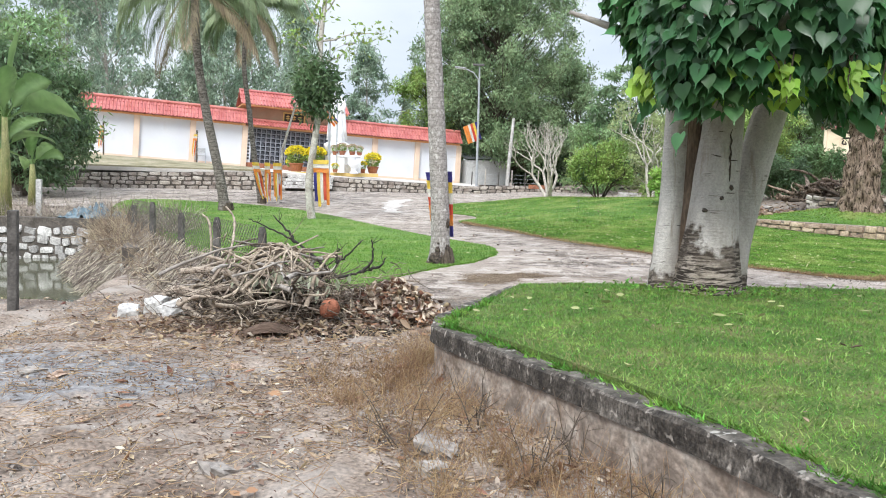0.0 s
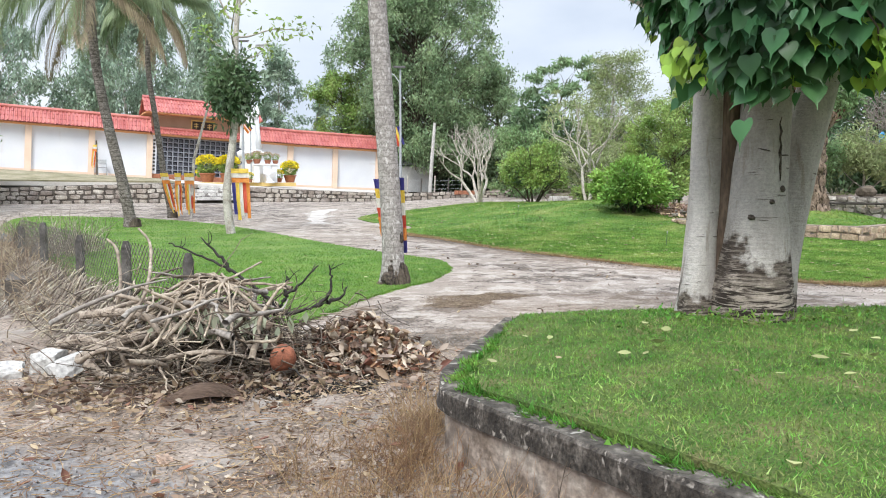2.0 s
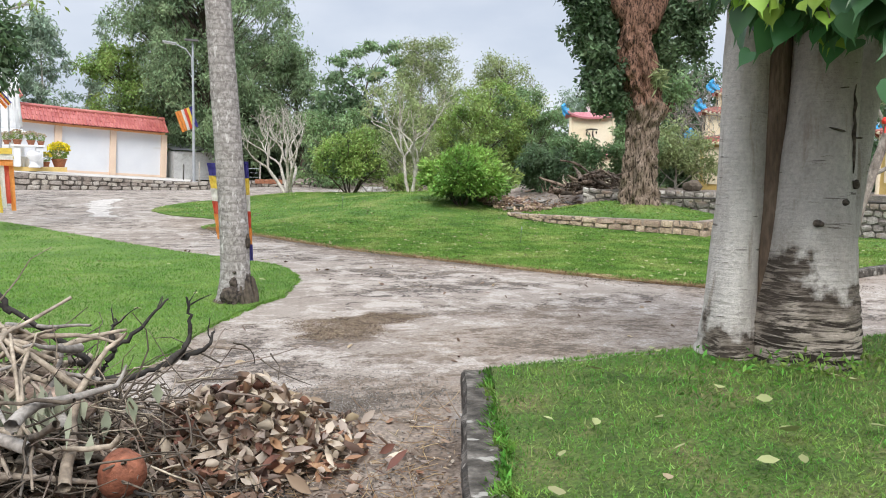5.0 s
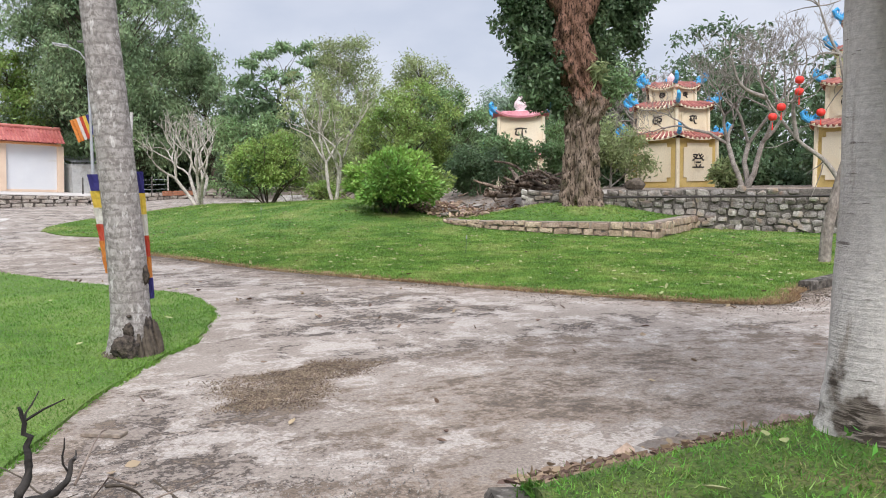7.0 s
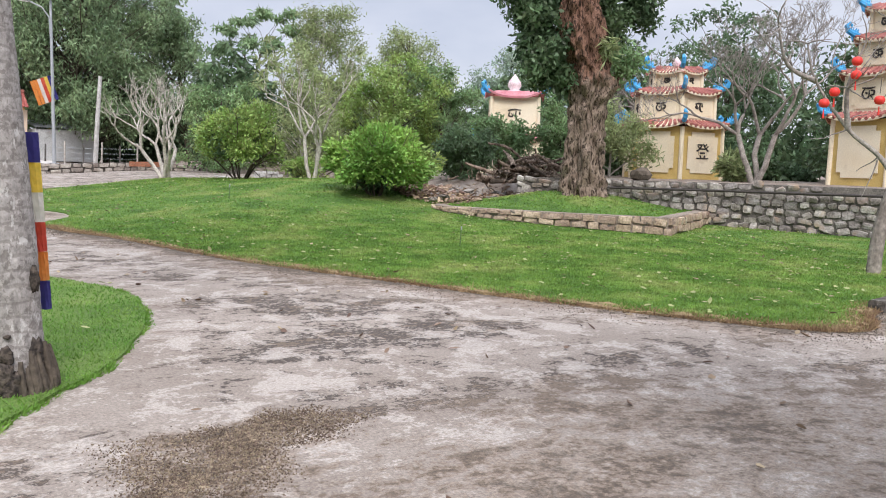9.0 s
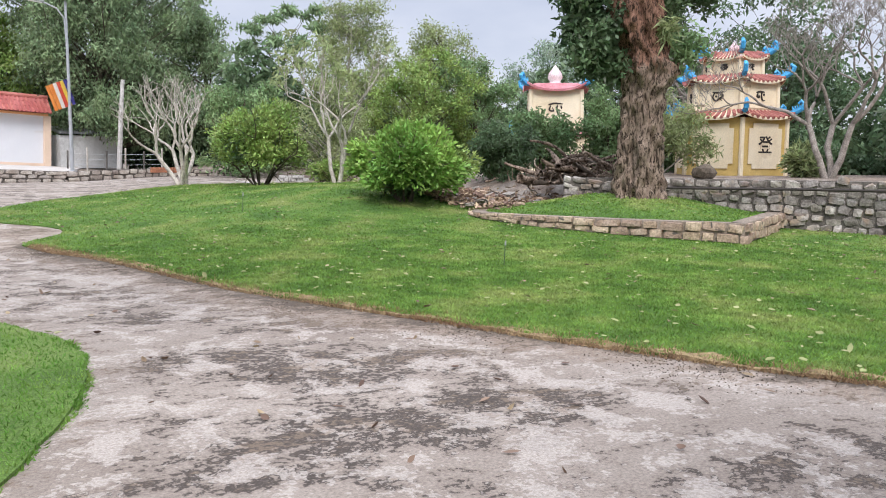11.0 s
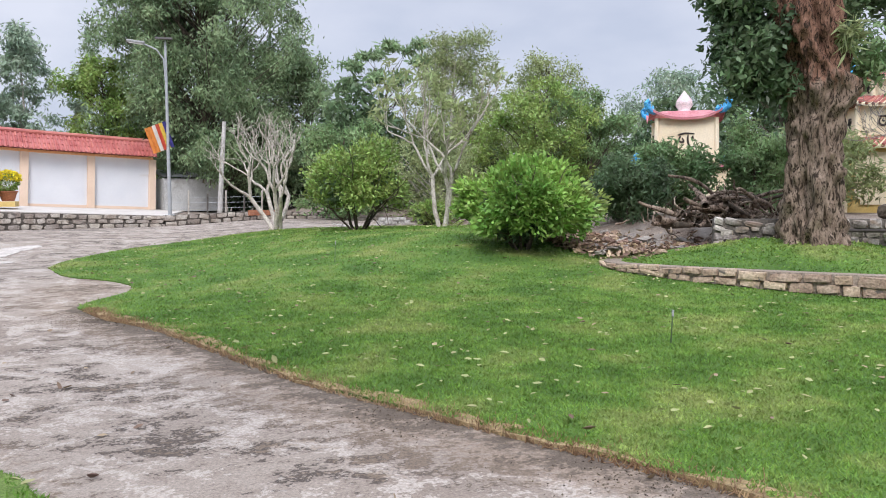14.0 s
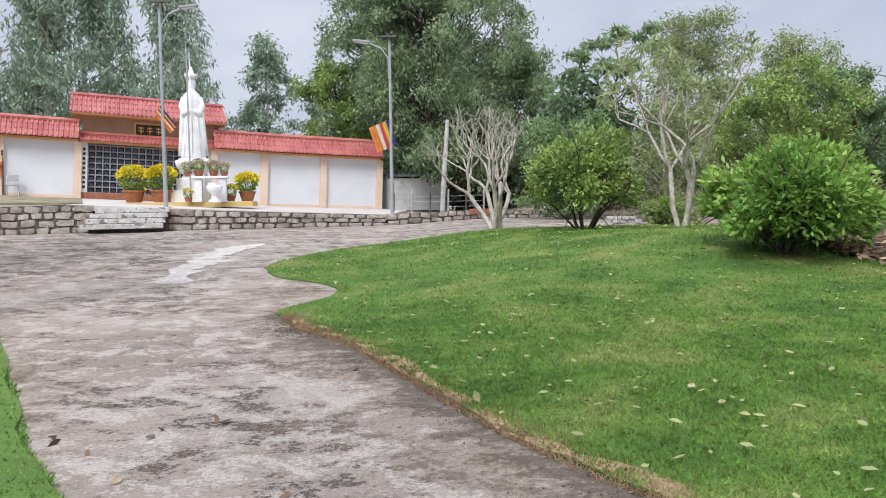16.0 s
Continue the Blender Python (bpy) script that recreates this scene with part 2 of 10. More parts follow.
def concrete_material():
    """Worn concrete: pale laitance broken by ragged dark crusts and brown dust, at three scales."""
    m = bpy.data.materials.new("concrete")
    m.use_nodes = True
    n, l = m.node_tree.nodes, m.node_tree.links
    p = n["Principled BSDF"]
    geo = n.new("ShaderNodeNewGeometry")

    def tex(scale, detail, rough_, dis=0.0, stretch=(1, 1, 1), turn=0.0):
        mp = n.new("ShaderNodeMapping")
        mp.inputs["Scale"].default_value, mp.inputs["Rotation"].default_value = stretch, (0, 0, turn)
        l.new(geo.outputs["Position"], mp.inputs["Vector"])
        t = n.new("ShaderNodeTexNoise")
        for key, val in (("Scale", scale), ("Detail", detail), ("Roughness", rough_), ("Distortion", dis)):
            t.inputs[key].default_value = val
        l.new(mp.outputs["Vector"], t.inputs["Vector"])
        return t.outputs["Fac"]

    def span(v, a, b, lo=0.0, hi=1.0):
        r = n.new("ShaderNodeMapRange")
        for key, val in (("From Min", a), ("From Max", b), ("To Min", lo), ("To Max", hi)):
            r.inputs[key].default_value = val
        l.new(v, r.inputs["Value"])
        return r.outputs["Result"]

    def mix(f, a, b, kind="MIX"):
        x = n.new("ShaderNodeMixRGB")
        x.blend_type = kind
        for k, v in ((0, f), (1, a), (2, b)):
            if isinstance(v, tuple):
                x.inputs[k].default_value = (*v, 1)
            elif isinstance(v, float):
                x.inputs[k].default_value = v
            else:
                l.new(v, x.inputs[k])
        return x.outputs["Color"]

    patch = tex(0.8, 8, 0.62, 0.7, (0.75, 1.3, 1), 0.5)
    rag = tex(6.0, 10, 0.66, 0.5, (0.85, 1.2, 1), 0.5)
    crumb = tex(24.0, 6, 0.6)
    field = mix(0.26, mix(0.5, patch, rag), crumb)
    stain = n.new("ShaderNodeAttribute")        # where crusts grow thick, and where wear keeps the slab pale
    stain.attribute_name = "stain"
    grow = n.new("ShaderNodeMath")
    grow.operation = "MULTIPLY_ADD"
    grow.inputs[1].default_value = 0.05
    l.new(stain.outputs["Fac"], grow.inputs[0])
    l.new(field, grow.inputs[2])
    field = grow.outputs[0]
    c = mix(span(tex(0.4, 6, 0.6), 0.35, 0.65), (0.25, 0.208, 0.173), (0.36, 0.312, 0.267))
    c = mix(span(field, 0.472, 0.515, 0.0, 0.6), c, (0.225, 0.184, 0.153))
    c = mix(span(field, 0.523, 0.538, 0.0, 0.95), c, (0.07, 0.058, 0.05))
    pale = mix(0.35, tex(2.6, 9, 0.65, 0.6, (1, 1, 1), 0.9), crumb)
    c = mix(span(pale, 0.52, 0.54, 0.0, 0.75), c, (0.465, 0.415, 0.367))
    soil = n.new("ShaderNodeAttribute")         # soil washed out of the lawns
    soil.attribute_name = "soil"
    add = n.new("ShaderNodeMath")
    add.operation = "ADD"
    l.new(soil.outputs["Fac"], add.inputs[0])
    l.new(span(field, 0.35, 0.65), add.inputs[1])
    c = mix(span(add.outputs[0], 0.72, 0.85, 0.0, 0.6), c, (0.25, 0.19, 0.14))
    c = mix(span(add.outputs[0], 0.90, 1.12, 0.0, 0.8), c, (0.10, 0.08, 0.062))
    dark = rag
    grain = tex(55, 8, 0.8)
    c = mix(1.0, c, span(grain, 0.3, 0.7, 0.5, 1.5), "MULTIPLY")
    l.new(c, p.inputs["Base Color"])
    p.inputs["Roughness"].default_value = 0.9
    p.inputs["Specular IOR Level"].default_value = 0.25
    b = n.new("ShaderNodeBump")
    b.inputs["Strength"].default_value, b.inputs["Distance"].default_value = 0.7, 0.012
    l.new(mix(0.5, grain, dark), b.inputs["Height"])
    l.new(b.outputs["Normal"], p.inputs["Normal"])
    return m


CONCRETE = concrete_material()
LAWN = material("lawn_soil", ((0.085, 0.16, 0.03), (0.13, 0.225, 0.042), (0.20, 0.265, 0.075)), scale=0.8, rough=0.95, bump=1.0, bump_scale=90, fine=0.35, fine_scale=70)
GRASS = material("grass", ((0.105, 0.235, 0.034), (0.155, 0.30, 0.047), (0.24, 0.365, 0.08)), scale=2.2, rough=0.6, bump=0, fine=0.3, fine_scale=9, island=0.2, through_light=0.35, spec=0.35, detail=8)
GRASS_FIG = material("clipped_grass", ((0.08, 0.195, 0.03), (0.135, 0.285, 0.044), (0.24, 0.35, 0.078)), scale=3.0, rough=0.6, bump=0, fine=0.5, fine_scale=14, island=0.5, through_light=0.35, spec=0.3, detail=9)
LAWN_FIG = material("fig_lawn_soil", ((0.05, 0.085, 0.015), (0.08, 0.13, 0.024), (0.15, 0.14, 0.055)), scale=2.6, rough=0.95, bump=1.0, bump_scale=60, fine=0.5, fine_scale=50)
GRASS_WORN = material("worn_grass", ((0.112, 0.215, 0.036), (0.178, 0.297, 0.055), (0.31, 0.375, 0.11)), scale=1.1, rough=0.65, bump=0, fine=0.35, fine_scale=6, island=0.25, through_light=0.35, spec=0.3, detail=9)
LAWN_WORN = material("worn_lawn_soil", ((0.06, 0.135, 0.02), (0.10, 0.195, 0.03), (0.19, 0.235, 0.06)), scale=1.1, rough=0.95, bump=1.0, bump_scale=90, fine=0.35, fine_scale=70)
MORTAR_TAN = material("tan_mortar", ((0.22, 0.175, 0.135), (0.34, 0.285, 0.23)), scale=4, rough=0.98, bump=0.8, bump_scale=40)
DRY_GRASS = leaf_material("dry_grass", (0.27, 0.16, 0.085), (0.45, 0.315, 0.185), rough=0.8, through_light=0.2, vary=0.35)
DEAD_LEAF = leaf_material("dead_leaf", (0.16, 0.105, 0.07), (0.35, 0.255, 0.18), rough=0.8, through_light=0.1, vary=0.55)
KERB = material("kerb_concrete", ((0.025, 0.021, 0.017), (0.06, 0.051, 0.042), (0.15, 0.132, 0.112)), scale=10, rough=0.95, bump=1.0, bump_scale=45, stretch=(1, 1, 0.7), detail=12, fine=0.6, fine_scale=60, spots=((0.33, 0.295, 0.255), 17, 0.60, 0.08))
KERB_TOP = material("kerb_top", ((0.03, 0.025, 0.02), (0.08, 0.07, 0.057), (0.19, 0.17, 0.145)), scale=9, rough=0.95, bump=0.9, bump_scale=45, detail=10, spots=((0.36, 0.34, 0.30), 11, 0.63, 0.05))
RENDER_LOW = material("lower_wall_plaster", ((0.17, 0.13, 0.10), (0.30, 0.245, 0.20), (0.41, 0.36, 0.305)), scale=6, rough=0.95, bump=0.9, bump_scale=18, detail=9, spots=((0.15, 0.12, 0.098), 5, 0.53, 0.16))
def fig_bark_material(foot_z):
    """Smooth pale fig bark with thin cross scars, going over to cracked dark bark round the foot."""
    m = bpy.data.materials.new("fig_bark")
    m.use_nodes = True
    n, l = m.node_tree.nodes, m.node_tree.links
    p = n["Principled BSDF"]
    geo = n.new("ShaderNodeNewGeometry")

    def tex(scale, detail, rough_, stretch=(1, 1, 1), dis=0.0):
        mp = n.new("ShaderNodeMapping")
        mp.inputs["Scale"].default_value = stretch
        l.new(geo.outputs["Position"], mp.inputs["Vector"])
        t = n.new("ShaderNodeTexNoise")
        for key, val in (("Scale", scale), ("Detail", detail), ("Roughness", rough_), ("Distortion", dis)):
            t.inputs[key].default_value = val
        l.new(mp.outputs["Vector"], t.inputs["Vector"])
        return t.outputs["Fac"]

    def span(v, a, b, lo=0.0, hi=1.0):
        r = n.new("ShaderNodeMapRange")
        for key, val in (("From Min", a), ("From Max", b), ("To Min", lo), ("To Max", hi)):
            r.inputs[key].default_value = val
        l.new(v, r.inputs["Value"])
        return r.outputs["Result"]

    def mix(f, a, b, kind="MIX"):
        x = n.new("ShaderNodeMixRGB")
        x.blend_type = kind
        for k, v in ((0, f), (1, a), (2, b)):
            if isinstance(v, tuple):
                x.inputs[k].default_value = (*v, 1)
            elif isinstance(v, float):
                x.inputs[k].default_value = v
            else:
                l.new(v, x.inputs[k])
        return x.outputs["Color"]

    c = mix(span(tex(2.2, 8, 0.6, (1.4, 1.4, 0.6)), 0.35, 0.65), (0.37, 0.335, 0.30), (0.60, 0.56, 0.515))
    scars = tex(5.0, 6, 0.6, (0.8, 0.8, 9.0))
    c = mix(span(scars, 0.655, 0.68, 0.0, 0.8), c, (0.10, 0.08, 0.065))
    streak = tex(6.0, 5, 0.6, (2.0, 2.0, 0.25))
    c = mix(span(streak, 0.60, 0.70, 0.0, 0.55), c, (0.24, 0.185, 0.135))
    crack = tex(6.0, 11, 0.66, (0.7, 0.7, 6.0), 0.8)
    rough_c = mix(span(crack, 0.455, 0.55), (0.035, 0.027, 0.021), (0.38, 0.325, 0.27))
    sep = n.new("ShaderNodeSeparateXYZ")
    l.new(geo.outputs["Position"], sep.inputs[0])
    wob = n.new("ShaderNodeMath")
    wob.operation = "MULTIPLY_ADD"
    wob.inputs[1].default_value = 1.25
    l.new(tex(3.2, 6, 0.6), wob.inputs[0])
    l.new(sep.outputs["Z"], wob.inputs[2])
    foot = span(wob.outputs[0], foot_z + 1.06, foot_z + 1.16, 1.0, 0.0)
    band = span(wob.outputs[0], foot_z + 0.84, foot_z + 0.98, 0.0, 0.62)      # the darker rim of the old bark
    rough_c = mix(band, rough_c, (0.085, 0.066, 0.052))
    c = mix(foot, c, rough_c)
    grain = tex(40, 5, 0.7)
    c = mix(1.0, c, span(grain, 0.3, 0.7, 0.82, 1.18), "MULTIPLY")
    l.new(c, p.inputs["Base Color"])
    p.inputs["Roughness"].default_value = 0.85
    p.inputs["Specular IOR Level"].default_value = 0.25
    hgt = mix(foot, mix(0.5, scars, grain), crack)
    b = n.new("ShaderNodeBump")
    b.inputs["Strength"].default_value, b.inputs["Distance"].default_value = 0.8, 0.035
    l.new(hgt, b.inputs["Height"])
    l.new(b.outputs["Normal"], p.inputs["Normal"])
    return m


def layered_bark(name, plates, crack, scale, stretch, upper=None, upper_z=0.0, ring=0.0, blotch=None, depth=0.05):
    """Bark of raised plates between dark cracks; higher up it may turn to a second colour; palms have ring scars."""
    m = bpy.data.materials.new(name)
    m.use_nodes = True
    n, l = m.node_tree.nodes, m.node_tree.links
    p = n["Principled BSDF"]
    geo = n.new("ShaderNodeNewGeometry")

    def tex(kind, stretch_, **values):
        mp = n.new("ShaderNodeMapping")
        mp.inputs["Scale"].default_value = stretch_
        l.new(geo.outputs["Position"], mp.inputs["Vector"])
        t = n.new(kind)
        for key, val in values.items():
            t.inputs[key].default_value = val
        l.new(mp.outputs["Vector"], t.inputs["Vector"])
        return t

    def span(v, a, b, lo=0.0, hi=1.0):
        r = n.new("ShaderNodeMapRange")
        for key, val in (("From Min", a), ("From Max", b), ("To Min", lo), ("To Max", hi)):
            r.inputs[key].default_value = val
        l.new(v, r.inputs["Value"])
        return r.outputs["Result"]

    def mix(f, a, b, kind="MIX"):
        x = n.new("ShaderNodeMixRGB")
        x.blend_type = kind
        for k, v in ((0, f), (1, a), (2, b)):
            if isinstance(v, tuple):
                x.inputs[k].default_value = (*v, 1)
            elif isinstance(v, float):
                x.inputs[k].default_value = v
            else:
                l.new(v, x.inputs[k])
        return x.outputs["Color"]

    big = tex("ShaderNodeTexNoise", stretch, Scale=scale * 0.5, Detail=9.0, Roughness=0.65).outputs["Fac"]
    c = mix(span(big, 0.33, 0.67), plates[0], plates[1])
    fine = tex("ShaderNodeTexNoise", (1, 1, 0.5), Scale=34.0, Detail=7.0, Roughness=0.75).outputs["Fac"]
    rid = tex("ShaderNodeTexNoise", stretch, Scale=scale, Detail=10.0, Roughness=0.7, Distortion=0.8).outputs["Fac"]
    height = mix(0.3, rid, fine)
    if upper:
        sep = n.new("ShaderNodeSeparateXYZ")
        l.new(geo.outputs["Position"], sep.inputs[0])
        w = n.new("ShaderNodeMath")
        w.operation = "MULTIPLY_ADD"
        w.inputs[1].default_value = 1.6
        l.new(big, w.inputs[0])
        l.new(sep.outputs["Z"], w.inputs[2])
        c = mix(span(w.outputs[0], upper_z + 0.75, upper_z + 1.0), c, mix(span(rid, 0.4, 0.6), upper[0], upper[1]))
    c = mix(span(rid, 0.44, 0.485, 0.92, 0.0), c, crack)
    if ring:
        wv = tex("ShaderNodeTexWave", (1, 1, 1), Scale=ring, Distortion=2.2, Detail=3.0)
        wv.bands_direction = "Z"
        wv.inputs["Detail Scale"].default_value = 2.5
        c = mix(span(wv.outputs["Fac"], 0.03, 0.14, 0.65, 0.0), c, crack)
        height = mix(0.3, height, wv.outputs["Fac"])
    if blotch:
        bl = tex("ShaderNodeTexNoise", (2.2, 2.2, 1.0), Scale=9.0, Detail=5.0, Roughness=0.6).outputs["Fac"]
        c = mix(span(bl, 0.60, 0.64, 0.0, 0.8), c, blotch)
    c = mix(1.0, c, span(fine, 0.3, 0.7, 0.6, 1.4), "MULTIPLY")
    l.new(c, p.inputs["Base Color"])
    p.inputs["Roughness"].default_value = 0.9
    p.inputs["Specular IOR Level"].default_value = 0.2
    b = n.new("ShaderNodeBump")
    b.inputs["Strength"].default_value, b.inputs["Distance"].default_value = 0.9, depth
    l.new(height, b.inputs["Height"])
    l.new(b.outputs["Normal"], p.inputs["Normal"])
    return m


BARK_FIG = fig_bark_material(0.40)
BARK_FIG_SIDE = fig_bark_material(0.06)
BARK_PALM = layered_bark("palm_bark", ((0.285, 0.26, 0.24), (0.42, 0.39, 0.365)), (0.215, 0.193, 0.175), 16.0, (1.4, 1.4, 1.4), ring=3.6, blotch=(0.56, 0.54, 0.51), depth=0.008)
BARK_PALM_DARK = layered_bark("dark_palm_bark", ((0.15, 0.13, 0.115), (0.26, 0.235, 0.21)), (0.07, 0.06, 0.05), 12.0, (1.2, 1.2, 2.0), ring=2.7, depth=0.02)
BARK_OLD = layered_bark("old_trunk_bark", ((0.155, 0.108, 0.078), (0.36, 0.28, 0.215)), (0.028, 0.02, 0.014), 11.0, (1.9, 1.9, 0.6), upper=((0.12, 0.058, 0.038), (0.29, 0.165, 0.115)), upper_z=3.3, depth=0.07)
BARK_FRANG = material("frangipani_bark", ((0.34, 0.30, 0.255), (0.60, 0.555, 0.49)), scale=6, rough=0.9, bump=0.5, bump_scale=30, spots=((0.55, 0.52, 0.47), 5, 0.6, 0.1))
BARK_LANTERN = material("lantern_tree_bark", ((0.14, 0.115, 0.095), (0.235, 0.20, 0.17), (0.34, 0.30, 0.26)), scale=7, rough=0.9, bump=0.7, bump_scale=28, stretch=(1, 1, 0.6))
BARK_TWIG = material("twig_bark", ((0.20, 0.175, 0.15), (0.37, 0.335, 0.295)), scale=6, rough=0.9, bump=0.4, bump_scale=30)
LEAF_MANGO = leaf_material("mango_leaf", (0.145, 0.24, 0.105), (0.315, 0.43, 0.195), rough=0.45, through_light=0.42, vary=0.45)
LEAF_FEATHER = leaf_material("feathery_leaf", (0.18, 0.27, 0.14), (0.34, 0.46, 0.24), rough=0.5, through_light=0.42, vary=0.35)
STONE_PALE = material("pale_wall_stone", ((0.30, 0.285, 0.27), (0.48, 0.465, 0.44), (0.62, 0.60, 0.57)), scale=4.0, rough=0.95, bump=0.6, bump_scale=25, piece=0.3)
STONE_TAN = material("tan_squared_stone", ((0.28, 0.20, 0.14), (0.41, 0.305, 0.22), (0.50, 0.39, 0.295)), scale=5.0, rough=0.95, bump=0.7, bump_scale=30, piece=0.2, spots=((0.12, 0.105, 0.09), 6, 0.61, 0.08))
SHED_WALL = material("shed_wall", ((0.40, 0.40, 0.395), (0.50, 0.50, 0.49)), scale=1.5, rough=0.8, bump=0.2, spots=((0.28, 0.27, 0.25), 1.6, 0.6, 0.15))
ROOF_DULL = material("weathered_red_tile", ((0.30, 0.095, 0.08), (0.44, 0.18, 0.15)), scale=4, rough=0.7, bump=0.3, fine=0.2, island=0.2)
BARK_PALE = material("pale_bark", ((0.32, 0.285, 0.245), (0.54, 0.51, 0.46)), scale=5, rough=0.9, bump=0.5, bump_scale=30)
BARK_DARK = material("dark_bark", ((0.06, 0.047, 0.035), (0.15, 0.12, 0.09)), scale=6, rough=0.95, bump=0.7, bump_scale=30)
TWIG = material("dead_wood", ((0.22, 0.17, 0.125), (0.45, 0.375, 0.29)), scale=5, rough=0.9, bump=0.5, bump_scale=40, island=0.35)
CHARRED = material("charred_wood", ((0.022, 0.02, 0.018), (0.06, 0.052, 0.045)), scale=6, rough=0.9, bump=0.6, bump_scale=40, island=0.3)
WHITE_WALL = material("white_wall", ((0.62, 0.635, 0.67), (0.68, 0.695, 0.72)), scale=0.8, rough=0.8, bump=0.1, fine=0.05, spots=((0.60, 0.60, 0.60), 1.1, 0.66, 0.12))
PEACH = material("peach_paint", ((0.66, 0.50, 0.38), (0.74, 0.58, 0.45)), scale=1.2, rough=0.8, bump=0.1, fine=0.06)
TAN = material("tan_plaster", ((0.36, 0.24, 0.165), (0.44, 0.30, 0.21)), scale=1.2, rough=0.85, bump=0.2, fine=0.1)
ROOF_RED = material("red_roof_tile", ((0.40, 0.11, 0.095), (0.52, 0.19, 0.17)), scale=1.5, rough=0.55, bump=0.2, fine=0.15, island=0.12)
ORANGE = material("orange_trim", ((0.68, 0.33, 0.14), (0.78, 0.42, 0.2)), scale=2, rough=0.7, bump=0.1, fine=0.08)
STONE = material("wall_stone", ((0.26, 0.215, 0.18), (0.38, 0.335, 0.29), (0.47, 0.43, 0.385)), scale=3.0, rough=0.95, bump=0.6, bump_scale=25, piece=0.22, spots=((0.13, 0.115, 0.10), 4, 0.6, 0.1))
STONE_GREY = material("grey_wall_stone", ((0.16, 0.14, 0.12), (0.285, 0.255, 0.225), (0.42, 0.39, 0.355)), scale=4.0, rough=0.95, bump=0.6, bump_scale=25, piece=0.32, spots=((0.33, 0.245, 0.18), 2.0, 0.56, 0.12))
MORTAR_GREY = material("grey_mortar", ((0.10, 0.088, 0.076), (0.20, 0.178, 0.155)), scale=4, rough=0.98, bump=0.8, bump_scale=40)
MORTAR = material("mortar", ((0.075, 0.064, 0.054), (0.16, 0.14, 0.12)), scale=4, rough=0.98, bump=0.8, bump_scale=40)
PAVING = material("terrace_paving", ((0.46, 0.42, 0.38), (0.60, 0.57, 0.53)), scale=1.0, rough=0.85, bump=0.2, fine=0.12)
YELLOW = material("yellow_paint", ((0.56, 0.39, 0.12), (0.66, 0.49, 0.19)), scale=2, rough=0.75, bump=0.15, fine=0.1)
CREAM = material("cream_paint", ((0.78, 0.66, 0.46), (0.84, 0.75, 0.57)), scale=1.4, rough=0.8, bump=0.15, fine=0.08, spots=((0.66, 0.55, 0.38), 2.2, 0.62, 0.12))
BLUE = material("blue_paint", ((0.04, 0.30, 0.62), (0.09, 0.42, 0.72)), scale=4, rough=0.5, bump=0.2)
PINK = material("pink_lotus", ((0.75, 0.52, 0.55), (0.80, 0.68, 0.70)), scale=3, rough=0.6, bump=0.05)
STATUE = material("white_statue", ((0.74, 0.74, 0.74), (0.82, 0.82, 0.82)), scale=2, rough=0.55, bump=0.05, fine=0.04)
DARK = material("dark_void", ((0.03, 0.032, 0.04), (0.06, 0.065, 0.075)), scale=3, rough=0.8, bump=0)
NICHE = material("niche_frame", ((0.21, 0.225, 0.26), (0.30, 0.315, 0.35)), scale=3, rough=0.6, bump=0.05)
GALVANISED = material("galvanised_steel", ((0.42, 0.44, 0.46), (0.52, 0.54, 0.56)), scale=4, rough=0.45, bump=0.05, metal=0.6, fine=0.08)
GREY_METAL = material("grey_sheet", ((0.30, 0.31, 0.31), (0.40, 0.41, 0.41)), scale=2, rough=0.7, bump=0.1)
CEMENT_POST = material("cement_post", ((0.055, 0.05, 0.045), (0.14, 0.13, 0.118)), scale=6, rough=0.95, bump=0.6, bump_scale=40)
TERRACOTTA = material("terracotta", ((0.26, 0.10, 0.055), (0.36, 0.15, 0.08)), scale=4, rough=0.8, bump=0.2)
MUM = leaf_material("chrysanthemum", (0.70, 0.56, 0.02), (0.84, 0.72, 0.06), rough=0.7, vary=0.2, through_light=0.15)
LEAF_FIG = leaf_material("bodhi_leaf", (0.038, 0.105, 0.04), (0.085, 0.205, 0.07), rough=0.33, through_light=0.25, vary=0.4)
LEAF_FIG_NEW = leaf_material("young_bodhi_leaf", (0.220, 0.396, 0.050), (0.363, 0.528, 0.088), rough=0.45, through_light=0.4, vary=0.2)
LEAF_GREY = leaf_material("eucalyptus_leaf", (0.25, 0.345, 0.255), (0.45, 0.54, 0.40), rough=0.55, through_light=0.42, vary=0.35)
LEAF_ACACIA = leaf_material("acacia_leaf", (0.15, 0.225, 0.12), (0.37, 0.475, 0.255), rough=0.55, through_light=0.42, vary=0.4)
LEAF_OLIVE = leaf_material("olive_green_leaf", (0.215, 0.27, 0.115), (0.43, 0.485, 0.235), rough=0.55, through_light=0.42, vary=0.35)
# for dark-leaved trees, and for leaves darkened to stand for shade
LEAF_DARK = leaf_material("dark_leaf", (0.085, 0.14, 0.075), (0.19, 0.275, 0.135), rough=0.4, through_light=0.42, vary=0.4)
LEAF_BRIGHT = leaf_material("bright_shrub_leaf", (0.115, 0.25, 0.045), (0.36, 0.54, 0.125), rough=0.45, through_light=0.35, vary=0.35)
LEAF_CITRUS = leaf_material("citrus_leaf", (0.15, 0.25, 0.06), (0.40, 0.51, 0.15), rough=0.42, through_light=0.3, vary=0.4)
LEAF_PALM = leaf_material("palm_leaf", (0.125, 0.18, 0.09), (0.27, 0.325, 0.17), rough=0.5, through_light=0.25, vary=0.3)
